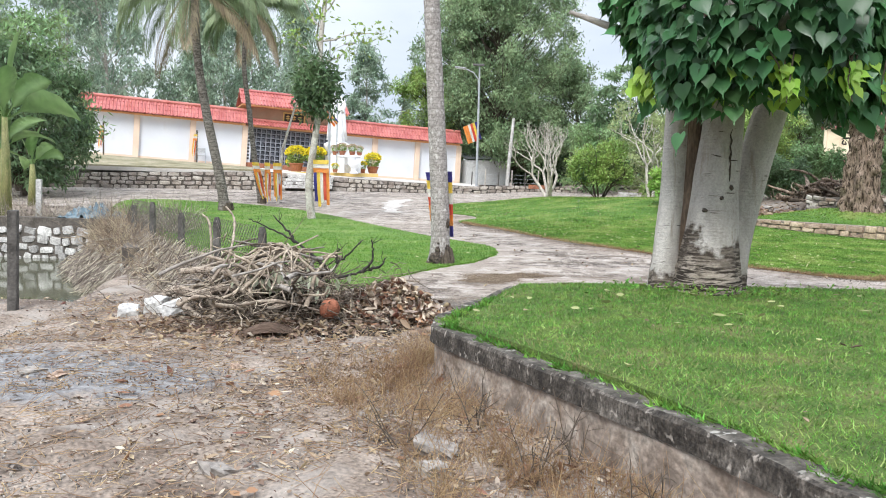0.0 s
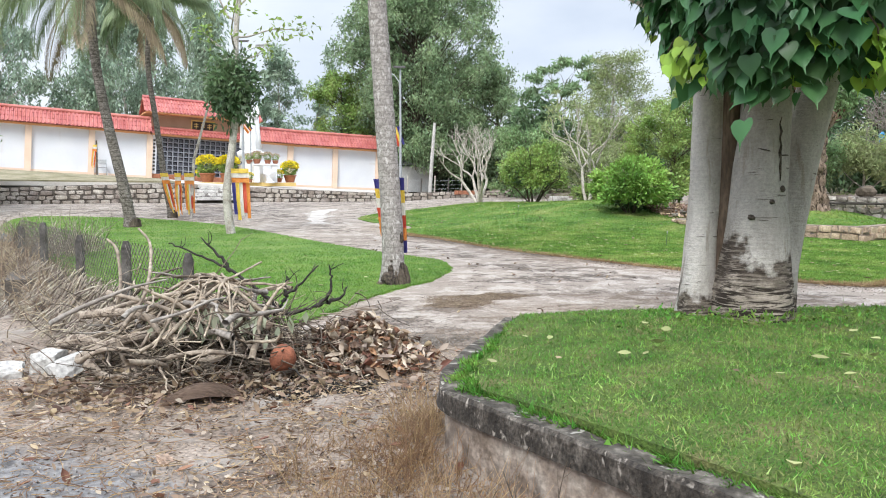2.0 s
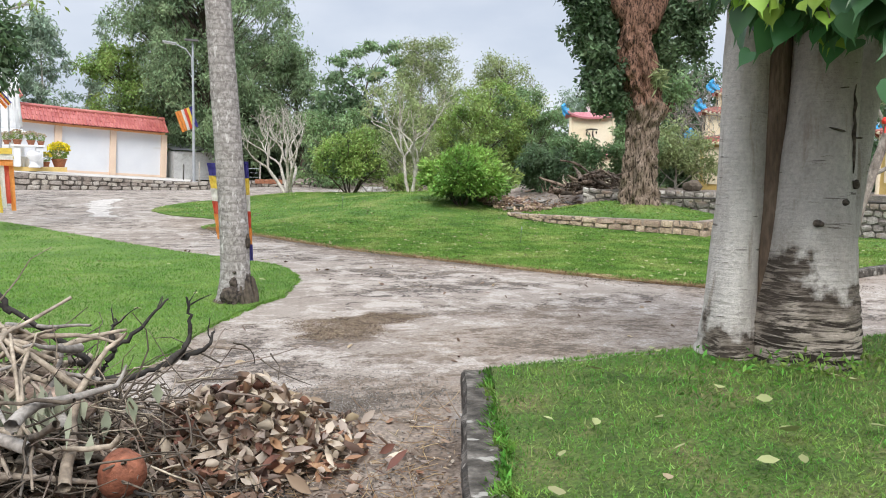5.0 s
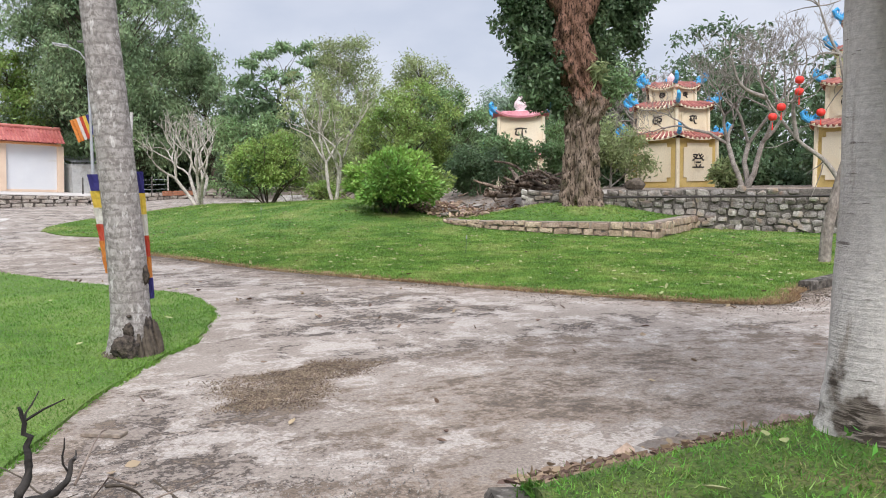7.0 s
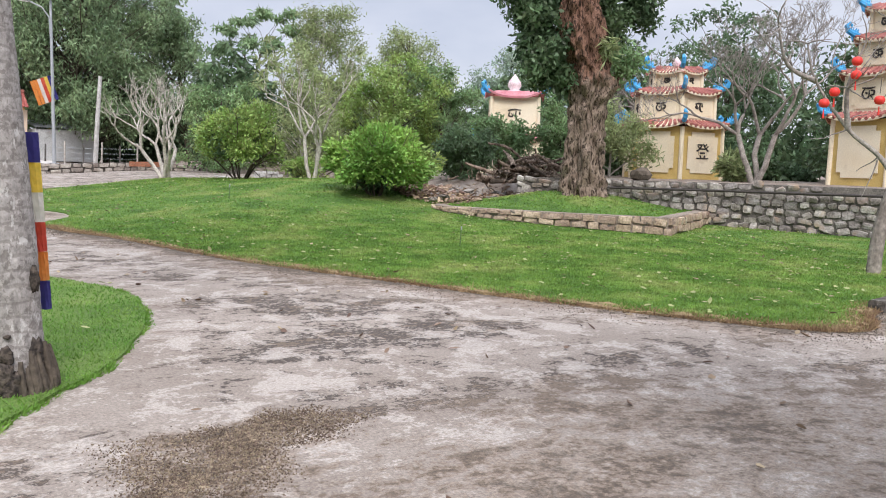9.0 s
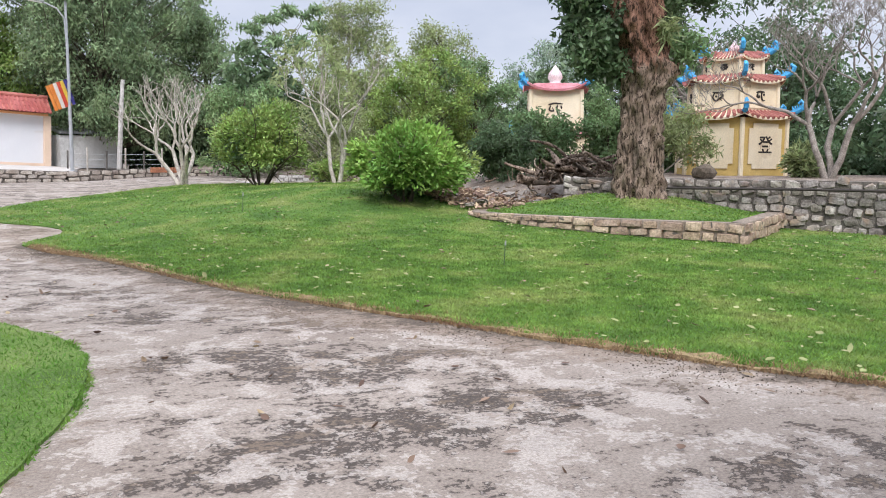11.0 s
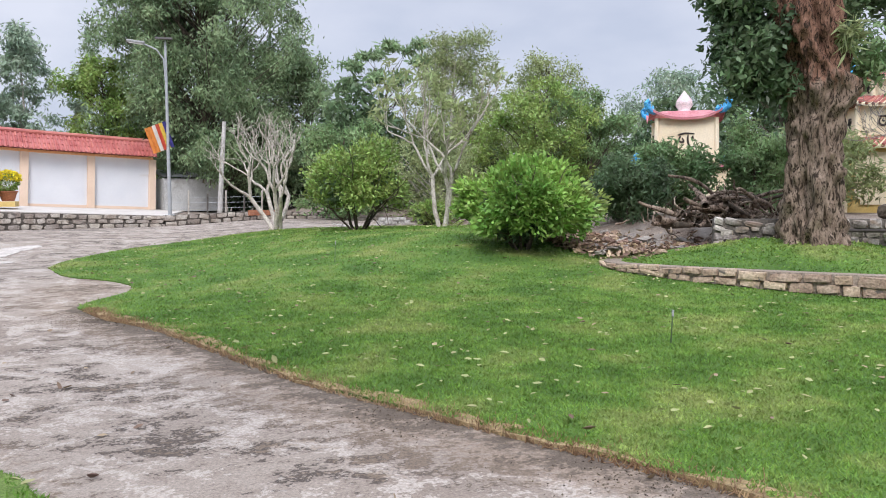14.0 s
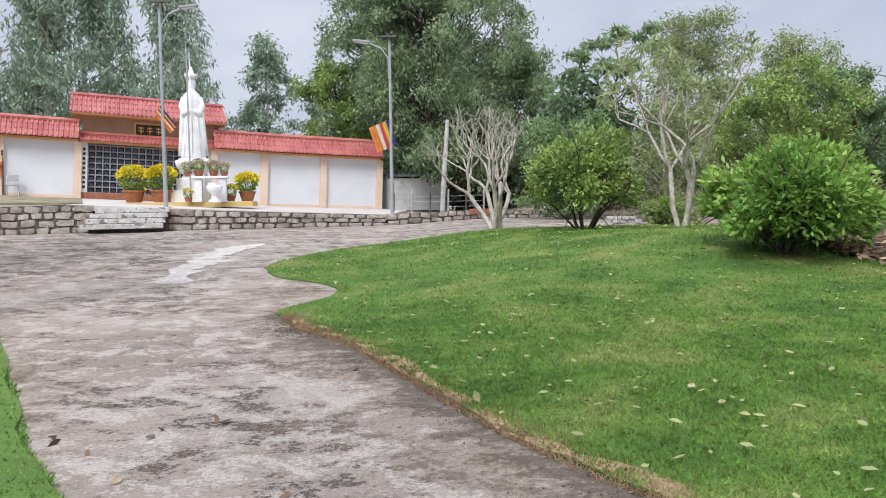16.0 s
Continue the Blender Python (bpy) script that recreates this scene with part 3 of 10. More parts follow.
LEAF_PALM_DRY = leaf_material("dry_palm_leaf", (0.25, 0.195, 0.125), (0.42, 0.345, 0.24), rough=0.8, through_light=0.15, vary=0.3)
LEAF_BANANA = leaf_material("banana_leaf", (0.20, 0.33, 0.12), (0.35, 0.48, 0.22), rough=0.45, through_light=0.35, vary=0.15)
F_BLUE = material("flag_blue", ((0.06, 0.055, 0.24), (0.09, 0.08, 0.30)), rough=0.8, bump=0.1, fine=0.1)
F_YELLOW = material("flag_yellow", ((0.80, 0.60, 0.10), (0.85, 0.66, 0.16)), rough=0.8, bump=0.1, fine=0.1)
F_RED = material("flag_red", ((0.62, 0.10, 0.06), (0.70, 0.15, 0.09)), rough=0.8, bump=0.1, fine=0.1)
F_WHITE = material("flag_white", ((0.78, 0.74, 0.68), (0.82, 0.79, 0.74)), rough=0.8, bump=0.1, fine=0.1)
F_ORANGE = material("flag_orange", ((0.78, 0.32, 0.08), (0.83, 0.40, 0.12)), rough=0.8, bump=0.1, fine=0.1)
LANTERN_RED = material("lantern_red", ((0.72, 0.03, 0.025), (0.80, 0.06, 0.04)), rough=0.5, bump=0.1, fine=0.1)
INK = material("black_lettering", ((0.03, 0.025, 0.02), (0.05, 0.04, 0.035)), rough=0.7, bump=0)
COCONUT = material("old_coconut", ((0.22, 0.075, 0.04), (0.36, 0.14, 0.08)), scale=9, rough=0.8, bump=0.4, bump_scale=60)
BLOCK = material("white_rubble", ((0.38, 0.365, 0.34), (0.56, 0.545, 0.52)), scale=4, rough=0.9, bump=0.5)
TARP = material("blue_net", ((0.10, 0.10, 0.095), (0.12, 0.185, 0.225), (0.27, 0.275, 0.265)), scale=9, rough=0.6, bump=0.8, bump_scale=30)
THATCH = material("dry_palm_thatch", ((0.185, 0.15, 0.115), (0.42, 0.365, 0.30)), scale=5, rough=0.95, bump=0.6, island=0.5)
REED = material("dry_reed", ((0.21, 0.155, 0.105), (0.40, 0.315, 0.225)), scale=4, rough=0.95, bump=0.3, island=0.45)


def water_material():
    m = bpy.data.materials.new("pond_water")
    m.use_nodes = True
    n, l = m.node_tree.nodes, m.node_tree.links
    p = n["Principled BSDF"]
    p.inputs["Base Color"].default_value = (0.085, 0.088, 0.055, 1)
    p.inputs["Roughness"].default_value = 0.06
    p.inputs["IOR"].default_value = 1.33
    t = n.new("ShaderNodeTexNoise")
    t.inputs["Scale"].default_value, t.inputs["Detail"].default_value = 3.0, 3.0
    b = n.new("ShaderNodeBump")
    b.inputs["Strength"].default_value, b.inputs["Distance"].default_value = 0.12, 0.02
    l.new(t.outputs["Fac"], b.inputs["Height"])
    l.new(b.outputs["Normal"], p.inputs["Normal"])
    return m


WATER = water_material()

# ---- the lie of the land ----
POND = np.array([(-4.15, 9.1), (-4.6, 11.5), (-6.3, 17.0), (-16, 17.4), (-16, 8.7), (-7, 8.75)])


def front_y(x):
    """The line of the terrace's retaining wall."""
    return 43.2 + 0.30 * (x - 1.4)


def terrace_z(x):
    return 1.0 - 0.045 * (x - 0.5) + 0.016 * np.clip(-4.5 - np.asarray(x, float), 0, 30)


def terrace_at(x, y):
    """Height of the terrace: towards the west it slopes down to its wall."""
    x, y = np.asarray(x, float), np.asarray(y, float)
    return terrace_z(x) - 0.09 * np.clip(-9 - x, 0, 12) * (1 - smooth(0.3, 9, y - front_y(x)))


def land(x, y):
    """Height of the drive and of the bare ground."""
    x, y = np.asarray(x, float), np.asarray(y, float)
    z = -0.08 + 0.10 * smooth(7.2, 9.6, y) + 0.03 * smooth(10, 13, y)
    z = z + 0.5 * smooth(17, 41, y)
    z = z + 0.33 * smooth(1, 5, x) * smooth(15, 32, y) * (1 - 0.6 * smooth(10.5, 12.5, x) * (1 - smooth(23, 26, y))) * (1 - 0.5 * smooth(30, 37, y))
    return z + 0.3 * np.exp(-((x - 7.8) / 3.0) ** 2 - ((y - 27.8) / 3.2) ** 2)


def ground_z(x, y):
    x, y = np.asarray(x, float), np.asarray(y, float)
    z = land(x, y) - 0.05 * smooth(8.6, 9.4, y)
    z = z + (terrace_at(np.clip(x, -24, 8), y) - 0.08 - z) * smooth(0.6, 1.6, y - front_y(x)) * (1 - smooth(6, 10, x))
    z = z + (1.1 - z) * smooth(36, 50, y) * smooth(6, 10, x)
    z = z + (1.1 - z) * smooth(0.2, 1.2, (x - 13.2) * 0.78 + (y - 22.4) * 0.63) * smooth(10, 12, x) * (1 - smooth(27, 31, x) * 0)
    d = edge_distance(POND, x, y)
    z = np.where(inside(POND, x, y), z - 1.1 * smooth(0.0, 0.7, d), z)
    far = smooth(60, 120, np.hypot(x, y - 20))
    z = z * (1 - far) + 0.6 * far
    return z + 0.012 * np.sin(x * 2.3 + y) * np.cos(y * 1.9 - x) * (1 - far)


def grid_axis(lo, mid0, mid1, hi, fine, coarse_n):
    return np.concatenate([mid0 - np.geomspace(mid0 - lo + 1, 1, coarse_n)[:-1] + 1, np.arange(mid0, mid1, fine), mid1 + np.geomspace(1, hi - mid1 + 1, coarse_n) - 1])


gx, gy = grid_axis(-900, -18, 20, 900, 0.25, 26), grid_axis(-900, -4, 46, 1800, 0.25, 26)
X, Y = np.meshgrid(gx, gy)
Z = ground_z(X, Y)
near = (np.abs(X) < 8) & (Y < 10) & (Y > -3)
Z = Z + np.where(near, 0.018 * rng.normal(size=X.shape), 0)
nx = len(gx)
ii, jj = np.meshgrid(np.arange(len(gy) - 1), np.arange(nx - 1), indexing="ij")
quads = np.stack([ii * nx + jj, ii * nx + jj + 1, (ii + 1) * nx + jj + 1, (ii + 1) * nx + jj], -1).reshape(-1, 4)
ground = obj("ground", np_mesh("ground", np.stack([X, Y, Z], -1).reshape(-1, 3), quads), GROUND)
ash_ = 0.75 * np.exp(-np.hypot((X + 3.0 + 0.25 * (Y - 6)) / 1.9, (Y - 6.1) / 1.0) ** 4) + 0.5 * np.exp(-np.hypot((X + 0.85) / 0.5, (Y - 8.0) / 0.35) ** 2)
ground.data.attributes.new("ash", "FLOAT", "POINT").data.foreach_set("value", ash_.ravel().astype(np.float32))
ground.data.polygons.foreach_set("use_smooth", [True] * len(ground.data.polygons))
tagged(ground, "bare brown earth with leaf litter and grey ash", "ground", kind="structure")


def sheet(name, poly, height, mat, step=0.3, skirt=0.1, jitter=0.0):
    """A sheet of ground that fills the outline, at height(x, y), with a skirt down its edge."""
    from mathutils.geometry import delaunay_2d_cdt
    poly = np.asarray(poly)
    lo, hi = poly.min(0), poly.max(0)
    px, py = np.meshgrid(np.arange(lo[0], hi[0], step), np.arange(lo[1], hi[1], step))
    px, py = px.ravel() + rng.uniform(-0.2, 0.2, px.size) * step, py.ravel() + rng.uniform(-0.2, 0.2, py.size) * step
    keep = inside(poly, px, py) & (edge_distance(poly, px, py) > step * 0.45)
    pts = [Vector(p) for p in poly] + [Vector(p) for p in zip(px[keep], py[keep])]
    k = len(poly)
    v2, _, faces, *_ = delaunay_2d_cdt(pts, [(i, (i + 1) % k) for i in range(k)], [], 1, 1e-5)
    v2 = np.array([tuple(v) for v in v2])
    z = height(v2[:, 0], v2[:, 1]) + (rng.normal(size=len(v2)) * jitter if jitter else 0)
    bm = bmesh.new()
    vs = [bm.verts.new((a, b, c)) for (a, b), c in zip(v2, z)]
    for f in faces:
        try:
            face = bm.faces.new([vs[i] for i in f])
        except ValueError:
            continue
        face.normal_update()
        if face.normal.z < 0:
            face.normal_flip()
    low = [bm.verts.new((vs[i].co.x, vs[i].co.y, vs[i].co.z - skirt)) for i in range(k)]
    for i in range(k):
        bm.faces.new((vs[i], vs[(i + 1) % k], low[(i + 1) % k], low[i]))
    bmesh.ops.recalc_face_normals(bm, faces=bm.faces[-k:])
    me = bpy.data.meshes.new(name)
    bm.to_mesh(me)
    bm.free()
    return obj(name, me, mat)


def wobble(poly, amount, step=3):
    """An outline made uneven."""
    p = np.asarray(poly)
    n = len(p)
    d = np.roll(p, -1, 0) - np.roll(p, 1, 0)
    nrm = np.stack([d[:, 1], -d[:, 0]], 1) / (np.linalg.norm(d, axis=1)[:, None] + 1e-9)
    return p + nrm * (rng.normal(size=n) * amount)[:, None]


# the concrete drive
drive_line = [(-12, 8.9), (-6.5, 9.6), (-4.2, 12), (-2.6, 9.9), (-1.5, 9.25), (-0.6, 9.35), (0.2, 8.95), (0.75, 8.75), (1.6, 9.2), (4, 9.0), (9, 8.8), (30, 9.5), (30, 15), (16, 27), (9.5, 37), (8, 44), (2, 43.1), (-4, 41.4), (-10, 39.6), (-18, 37.3), (-18, 28), (-8, 20)]
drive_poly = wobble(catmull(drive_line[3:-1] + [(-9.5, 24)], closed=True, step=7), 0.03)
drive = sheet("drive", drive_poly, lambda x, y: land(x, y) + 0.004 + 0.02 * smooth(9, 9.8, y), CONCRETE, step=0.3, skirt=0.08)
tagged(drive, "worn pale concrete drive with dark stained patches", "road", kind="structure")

# lawns
LAWN_WEST = catmull([(-1.75, 9.75), (-1.1, 10.3), (-0.45, 11.8), (0.1, 12.8), (0.52, 13.55), (0.93, 15.1), (0.85, 16.4), (0.35, 17.4), (-0.75, 19.3), (-1.95, 21.6), (-3.45, 24.4), (-5.2, 26.8), (-8, 29), (-11.5, 29.4), (-9.3, 22), (-6.4, 16.2), (-3.6, 11.5), (-2.4, 9.7)], closed=True, step=6)
LAWN_EAST = catmull([(0.55, 22.9), (1.4, 21.4), (2.47, 18.6), (3.73, 16.25), (4.91, 14.1), (5.95, 12.65), (6.6, 12.35), (7.2, 12.75), (7.9, 13.05), (10.1, 13.8), (16.5, 16), (17, 20), (13.5, 24.5), (12, 29), (10, 34), (8, 35.4), (6, 35.2), (3.1, 34.2), (0.8, 32.3), (-0.55, 29.2), (-0.3, 27.2), (0.7, 25.9), (0.9, 24.8), (0.35, 23.7)], closed=True, step=6)
KERB_OUT = catmull([(3.2, -0.6), (2.55, 0.9), (1.95, 2.3), (1.6, 3.05), (1.2, 3.95), (0.8, 4.7), (0.36, 5.5), (0.02, 6.12), (-0.07, 6.5), (0.03, 6.95), (0.28, 7.6), (0.55, 8.25), (0.70, 8.66)], step=20)


def offset_line(line, d):
    t = np.gradient(line, axis=0)
    t /= np.linalg.norm(t, axis=1)[:, None]
    return line + np.stack([t[:, 1], -t[:, 0]], 1) * d


KERB_IN = offset_line(KERB_OUT, 0.16)
FIG_LAWN = np.concatenate([KERB_IN, np.array([(1.3, 8.68), (2.2, 8.62), (3.3, 8.66), (4.6, 8.6), (6.5, 8.7), (9, 8.6), (12, 8.0), (12, -0.6)])])


def fig_lawn_z(x, y):
    return 0.325 + 0.10 * smooth(0, 1.6, np.hypot(x - 0.2, (y - 7.0) * 0.5)) * smooth(3, 6.5, y) - 0.10 * smooth(0.3, 0.0, 8.7 - y) + 0.01 * np.sin(3 * x) * np.sin(2.3 * y)


def lawn_z(x, y):
    return land(x, y) + 0.045


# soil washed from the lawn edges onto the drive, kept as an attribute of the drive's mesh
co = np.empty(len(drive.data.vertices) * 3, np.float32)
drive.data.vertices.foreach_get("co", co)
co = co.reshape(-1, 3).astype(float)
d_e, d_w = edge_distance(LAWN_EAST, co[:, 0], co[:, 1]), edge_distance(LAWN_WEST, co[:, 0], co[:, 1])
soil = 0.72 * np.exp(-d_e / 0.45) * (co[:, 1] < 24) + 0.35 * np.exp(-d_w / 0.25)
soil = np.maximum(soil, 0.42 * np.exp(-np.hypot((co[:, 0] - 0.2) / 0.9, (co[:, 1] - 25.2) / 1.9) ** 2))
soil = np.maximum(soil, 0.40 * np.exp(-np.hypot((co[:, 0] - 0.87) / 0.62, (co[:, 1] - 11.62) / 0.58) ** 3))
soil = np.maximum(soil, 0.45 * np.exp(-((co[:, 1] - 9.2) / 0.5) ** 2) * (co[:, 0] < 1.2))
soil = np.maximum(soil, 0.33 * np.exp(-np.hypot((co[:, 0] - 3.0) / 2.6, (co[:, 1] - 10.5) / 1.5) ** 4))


def stain_at(cx, cy, rx, ry, much, power=2):
    return much * np.exp(-np.hypot((co[:, 0] - cx) / rx, (co[:, 1] - cy) / ry) ** power)


stain = stain_at(0.5, 14.3, 1.0, 2.6, -0.7) + stain_at(0.0, 12.4, 0.6, 0.6, -0.2) + stain_at(0.4, 18.7, 0.9, 1.0, -0.4) + stain_at(-4.6, 25.2, 2.0, 2.0, -0.2)
stain += stain_at(2.4, 14.9, 0.75, 1.2, 0.55) + stain_at(3.4, 11.2, 2.6, 1.3, 0.12, 4) + stain_at(-6.5, 34, 3.6, 5.5, 0.5, 4) + stain_at(0.7, 10.5, 1.4, 0.9, 0.65) + stain_at(2.2, 11.0, 1.8, 1.1, 0.4) + stain_at(3.6, 13.6, 1.2, 1.0, 0.4)
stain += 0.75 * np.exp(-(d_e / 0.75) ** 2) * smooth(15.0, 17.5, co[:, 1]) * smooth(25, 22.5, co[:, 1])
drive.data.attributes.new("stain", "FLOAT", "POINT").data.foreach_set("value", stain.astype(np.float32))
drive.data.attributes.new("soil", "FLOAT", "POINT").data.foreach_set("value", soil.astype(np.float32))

lawn_w = sheet("lawn_west", wobble(LAWN_WEST, 0.02), lawn_z, LAWN, step=0.5)
lawn_e = sheet("lawn_east", wobble(LAWN_EAST, 0.02), lawn_z, LAWN_WORN, step=0.5)
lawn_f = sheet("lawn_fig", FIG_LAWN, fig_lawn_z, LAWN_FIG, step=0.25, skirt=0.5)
for ob in (lawn_w, lawn_e, lawn_f):
    tagged(ob, "short green carpet-grass lawn", "lawn", kind="structure")


def blades(name, poly, height, density, length, width, mat, region=None, lean=0.75, label="short green lawn grass blades"):
    """Grass as single bent triangles, spread over the outline; density is blades a square metre, or a function of the place."""
    lo, hi = poly.min(0), poly.max(0)
    if region:
        lo, hi = np.maximum(lo, region[:2]), np.minimum(hi, region[2:])
    top = density if not callable(density) else density(None, None)
    n = int((hi - lo).prod() * top)
    x, y = rng.uniform(lo[0], hi[0], n), rng.uniform(lo[1], hi[1], n)
    k = inside(poly, x, y)
    if callable(density):
        k &= rng.uniform(0, top, n) < density(x, y)
    x, y = x[k], y[k]
    n = len(x)
    a = rng.uniform(0, 2 * np.pi, n)
    far = np.clip(np.hypot(x, y - 4) / 10, 0.6, 2.2)
    ln = length * rng.uniform(0.5, 1.3, n)
    wd = width * rng.uniform(0.7, 1.3, n) * far
    z = height(x, y) - 0.004
    b = np.stack([x, y, z], 1)
    side = np.stack([np.cos(a), np.sin(a), np.zeros(n)], 1) * wd[:, None] * 0.5
    tilt = rng.normal(size=(n, 2)) * lean
    d = np.stack([tilt[:, 0], tilt[:, 1], np.ones(n)], 1)
    d /= np.linalg.norm(d, axis=1)[:, None]
    v = np.stack([b - side, b + side, b + d * ln[:, None]], 1).reshape(-1, 3)
    ob = obj(name, np_mesh(name, v, np.arange(3 * n).reshape(-1, 3)), mat)
    return tagged(ob, label, "grass", kind="stuff")


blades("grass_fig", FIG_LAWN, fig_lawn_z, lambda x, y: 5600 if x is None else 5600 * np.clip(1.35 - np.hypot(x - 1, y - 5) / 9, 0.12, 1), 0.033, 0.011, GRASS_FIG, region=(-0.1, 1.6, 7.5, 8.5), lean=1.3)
DRY_BLADE = material("dry_grass_blade", ((0.24, 0.245, 0.09), (0.36, 0.33, 0.15)), scale=2, rough=0.7, bump=0, island=0.35, through_light=0.3)
blades("grass_fig_dry", FIG_LAWN, fig_lawn_z, lambda x, y: 900 if x is None else 900 * np.clip(1.1 - np.hypot(x - 1, y - 4) / 6, 0.1, 1) * (0.35 + 0.65 * (np.sin(2.1 * x + y) * np.sin(1.7 * y - 0.6 * x) > 0.1)), 0.05, 0.007, DRY_BLADE, region=(-0.1, 1.6, 6, 8.6), lean=1.2, label="yellowed blades in the lawn")
blades("grass_fig_coarse", FIG_LAWN, fig_lawn_z, lambda x, y: 420 if x is None else 420 * np.clip(1.1 - np.hypot(x - 1, y - 4) / 6, 0.1, 1), 0.05, 0.013, LEAF_CITRUS, region=(-0.1, 1.6, 6, 8.6), lean=1.1, label="coarser darker grass blades in the lawn")
blades("grass_west", LAWN_WEST, lawn_z, lambda x, y: 3000 if x is None else 3000 * np.clip(1.25 - (y - 9) / 9, 0.13, 1), 0.034, 0.012, GRASS, lean=0.9)
blades("grass_east", LAWN_EAST, lawn_z, lambda x, y: 3600 if x is None else 3600 * np.clip(1.3 - np.hypot(x - 4, y - 14.5) / 9, 0.14, 1), 0.036, 0.012, GRASS_WORN, lean=0.9)

# the kerb wall round the fig's lawn: a dark cap over a lower plastered face
kerb = thing("kerb_wall", (0, 0, 0), "mossy black-stained concrete kerb wall round a lawn", "retaining wall", kind="structure")


def strip(outer, inner, z0, z1, jit=0.006):
    bm = bmesh.new()
    rows = []
    for k, (a, b) in enumerate(zip(outer, inner)):
        j = np.array([noise.noise(Vector((a[0] * f_, a[1] * f_, q_))) for f_, q_ in ((2.2, 0), (3.1, 3), (2.6, 7), (3.7, 5))]) * jit * 1.8 + rng.normal(size=4) * jit * 0.1
        m = (a * 0.9 + b * 0.1)
        q = (a * 0.1 + b * 0.9)
        rows.append([bm.verts.new(c) for c in ((a[0] + j[0], a[1], z0), (a[0] + j[1], a[1] + j[0], (z0 + z1) / 2), (a[0] + j[1], a[1], z1 - 0.02), (m[0], m[1], z1 + j[2]), (q[0], q[1], z1 + j[3]), (b[0], b[1], z1 - 0.02), (b[0], b[1], z0))])
    for r, s in zip(rows, rows[1:]):
        for i in range(6):
            bm.faces.new((r[i], r[i + 1], s[i + 1], s[i])).material_index = 1 if i == 3 else 0
    bm.faces.new(rows[0])
    bm.faces.new(rows[-1][::-1])
    bmesh.ops.recalc_face_normals(bm, faces=bm.faces[:])
    return bm


part("cap", strip(KERB_OUT, KERB_IN, 0.19, 0.33, 0.011), KERB, kerb, "black-stained rough concrete cap").data.materials.append(KERB_TOP)
part("footing", strip(offset_line(KERB_OUT, 0.035), offset_line(KERB_OUT, 0.13), -0.35, 0.195, 0.014), RENDER_LOW, kerb, "pale plaster footing")

# grass leaning over the kerb's inner edge
n = 9000
t_ = rng.uniform(0, len(KERB_IN) - 1, n)
kx_, ky_ = np.interp(t_, np.arange(len(KERB_IN)), KERB_IN[:, 0]), np.interp(t_, np.arange(len(KERB_IN)), KERB_IN[:, 1])
jit = (0.025 * np.sin(t_ * 0.9) + 0.03 * np.sin(t_ * 0.31 + 1) - 0.01)[:, None] + np.abs(rng.normal(size=(n, 1))) * 0.05
at = np.column_stack([kx_, ky_]) + np.column_stack([np.full(n, -0.85), np.full(n, -0.45)]) * (jit - 0.03)
lean_d = np.column_stack([-0.8 + rng.normal(size=n) * 0.7, -0.4 + rng.normal(size=n) * 0.7, rng.uniform(0.3, 1.2, n)])
lean_d /= np.linalg.norm(lean_d, axis=1)[:, None]
b_ = np.column_stack([at, np.full(n, 0.325)])
sd = np.column_stack([rng.normal(size=n), rng.normal(size=n), np.zeros(n)]) * 0.005
v = np.stack([b_ - sd, b_ + sd, b_ + lean_d * rng.uniform(0.02, 0.065, n)[:, None]], 1).reshape(-1, 3)
tagged(obj("kerb_grass", np_mesh("kerb_grass", v, np.arange(3 * n).reshape(-1, 3)), GRASS_FIG), "ragged grass leaning over the kerb", "grass", kind="stuff")

# grass creeping out over the drive along the west lawn
n = 9000
near_edge = LAWN_WEST[(LAWN_WEST[:, 1] < 21) & (LAWN_WEST[:, 0] > -1.9)]
t_ = rng.uniform(0, len(near_edge) - 1, n)
ex_, ey_ = np.interp(t_, np.arange(len(near_edge)), near_edge[:, 0]), np.interp(t_, np.arange(len(near_edge)), near_edge[:, 1])
out_ = 0.015 * np.sin(t_ * 2.3) + 0.015 * np.sin(t_ * 0.9 + 1) + rng.normal(size=n) * 0.022 - 0.01
ex_ = ex_ + out_
b_ = np.column_stack([ex_, ey_, land(ex_, ey_) + 0.02])
lean_d = np.column_stack([0.6 + rng.normal(size=n) * 0.8, rng.normal(size=n) * 0.8, rng.uniform(0.4, 1.3, n)])
lean_d /= np.linalg.norm(lean_d, axis=1)[:, None]
sd = np.column_stack([rng.normal(size=n), rng.normal(size=n), np.zeros(n)]) * 0.006
v = np.stack([b_ - sd, b_ + sd, b_ + lean_d * rng.uniform(0.02, 0.05, n)[:, None]], 1).reshape(-1, 3)
tagged(obj("edge_grass", np_mesh("edge_grass", v, np.arange(3 * n).reshape(-1, 3)), GRASS), "ragged grass creeping over the drive edge", "grass", kind="stuff")

# pond
wbm = bmesh.new()
wbm.faces.new([wbm.verts.new((x, y, -0.42)) for x, y in ((-3.9, 8.6), (-3.9, 12), (-6, 17.6), (-16.2, 17.6), (-16.2, 8.3))])
bmesh.ops.recalc_face_normals(wbm, faces=wbm.faces[:])
water = part("water", wbm, WATER)
tagged(water, "still murky green pond water", "water", kind="structure")

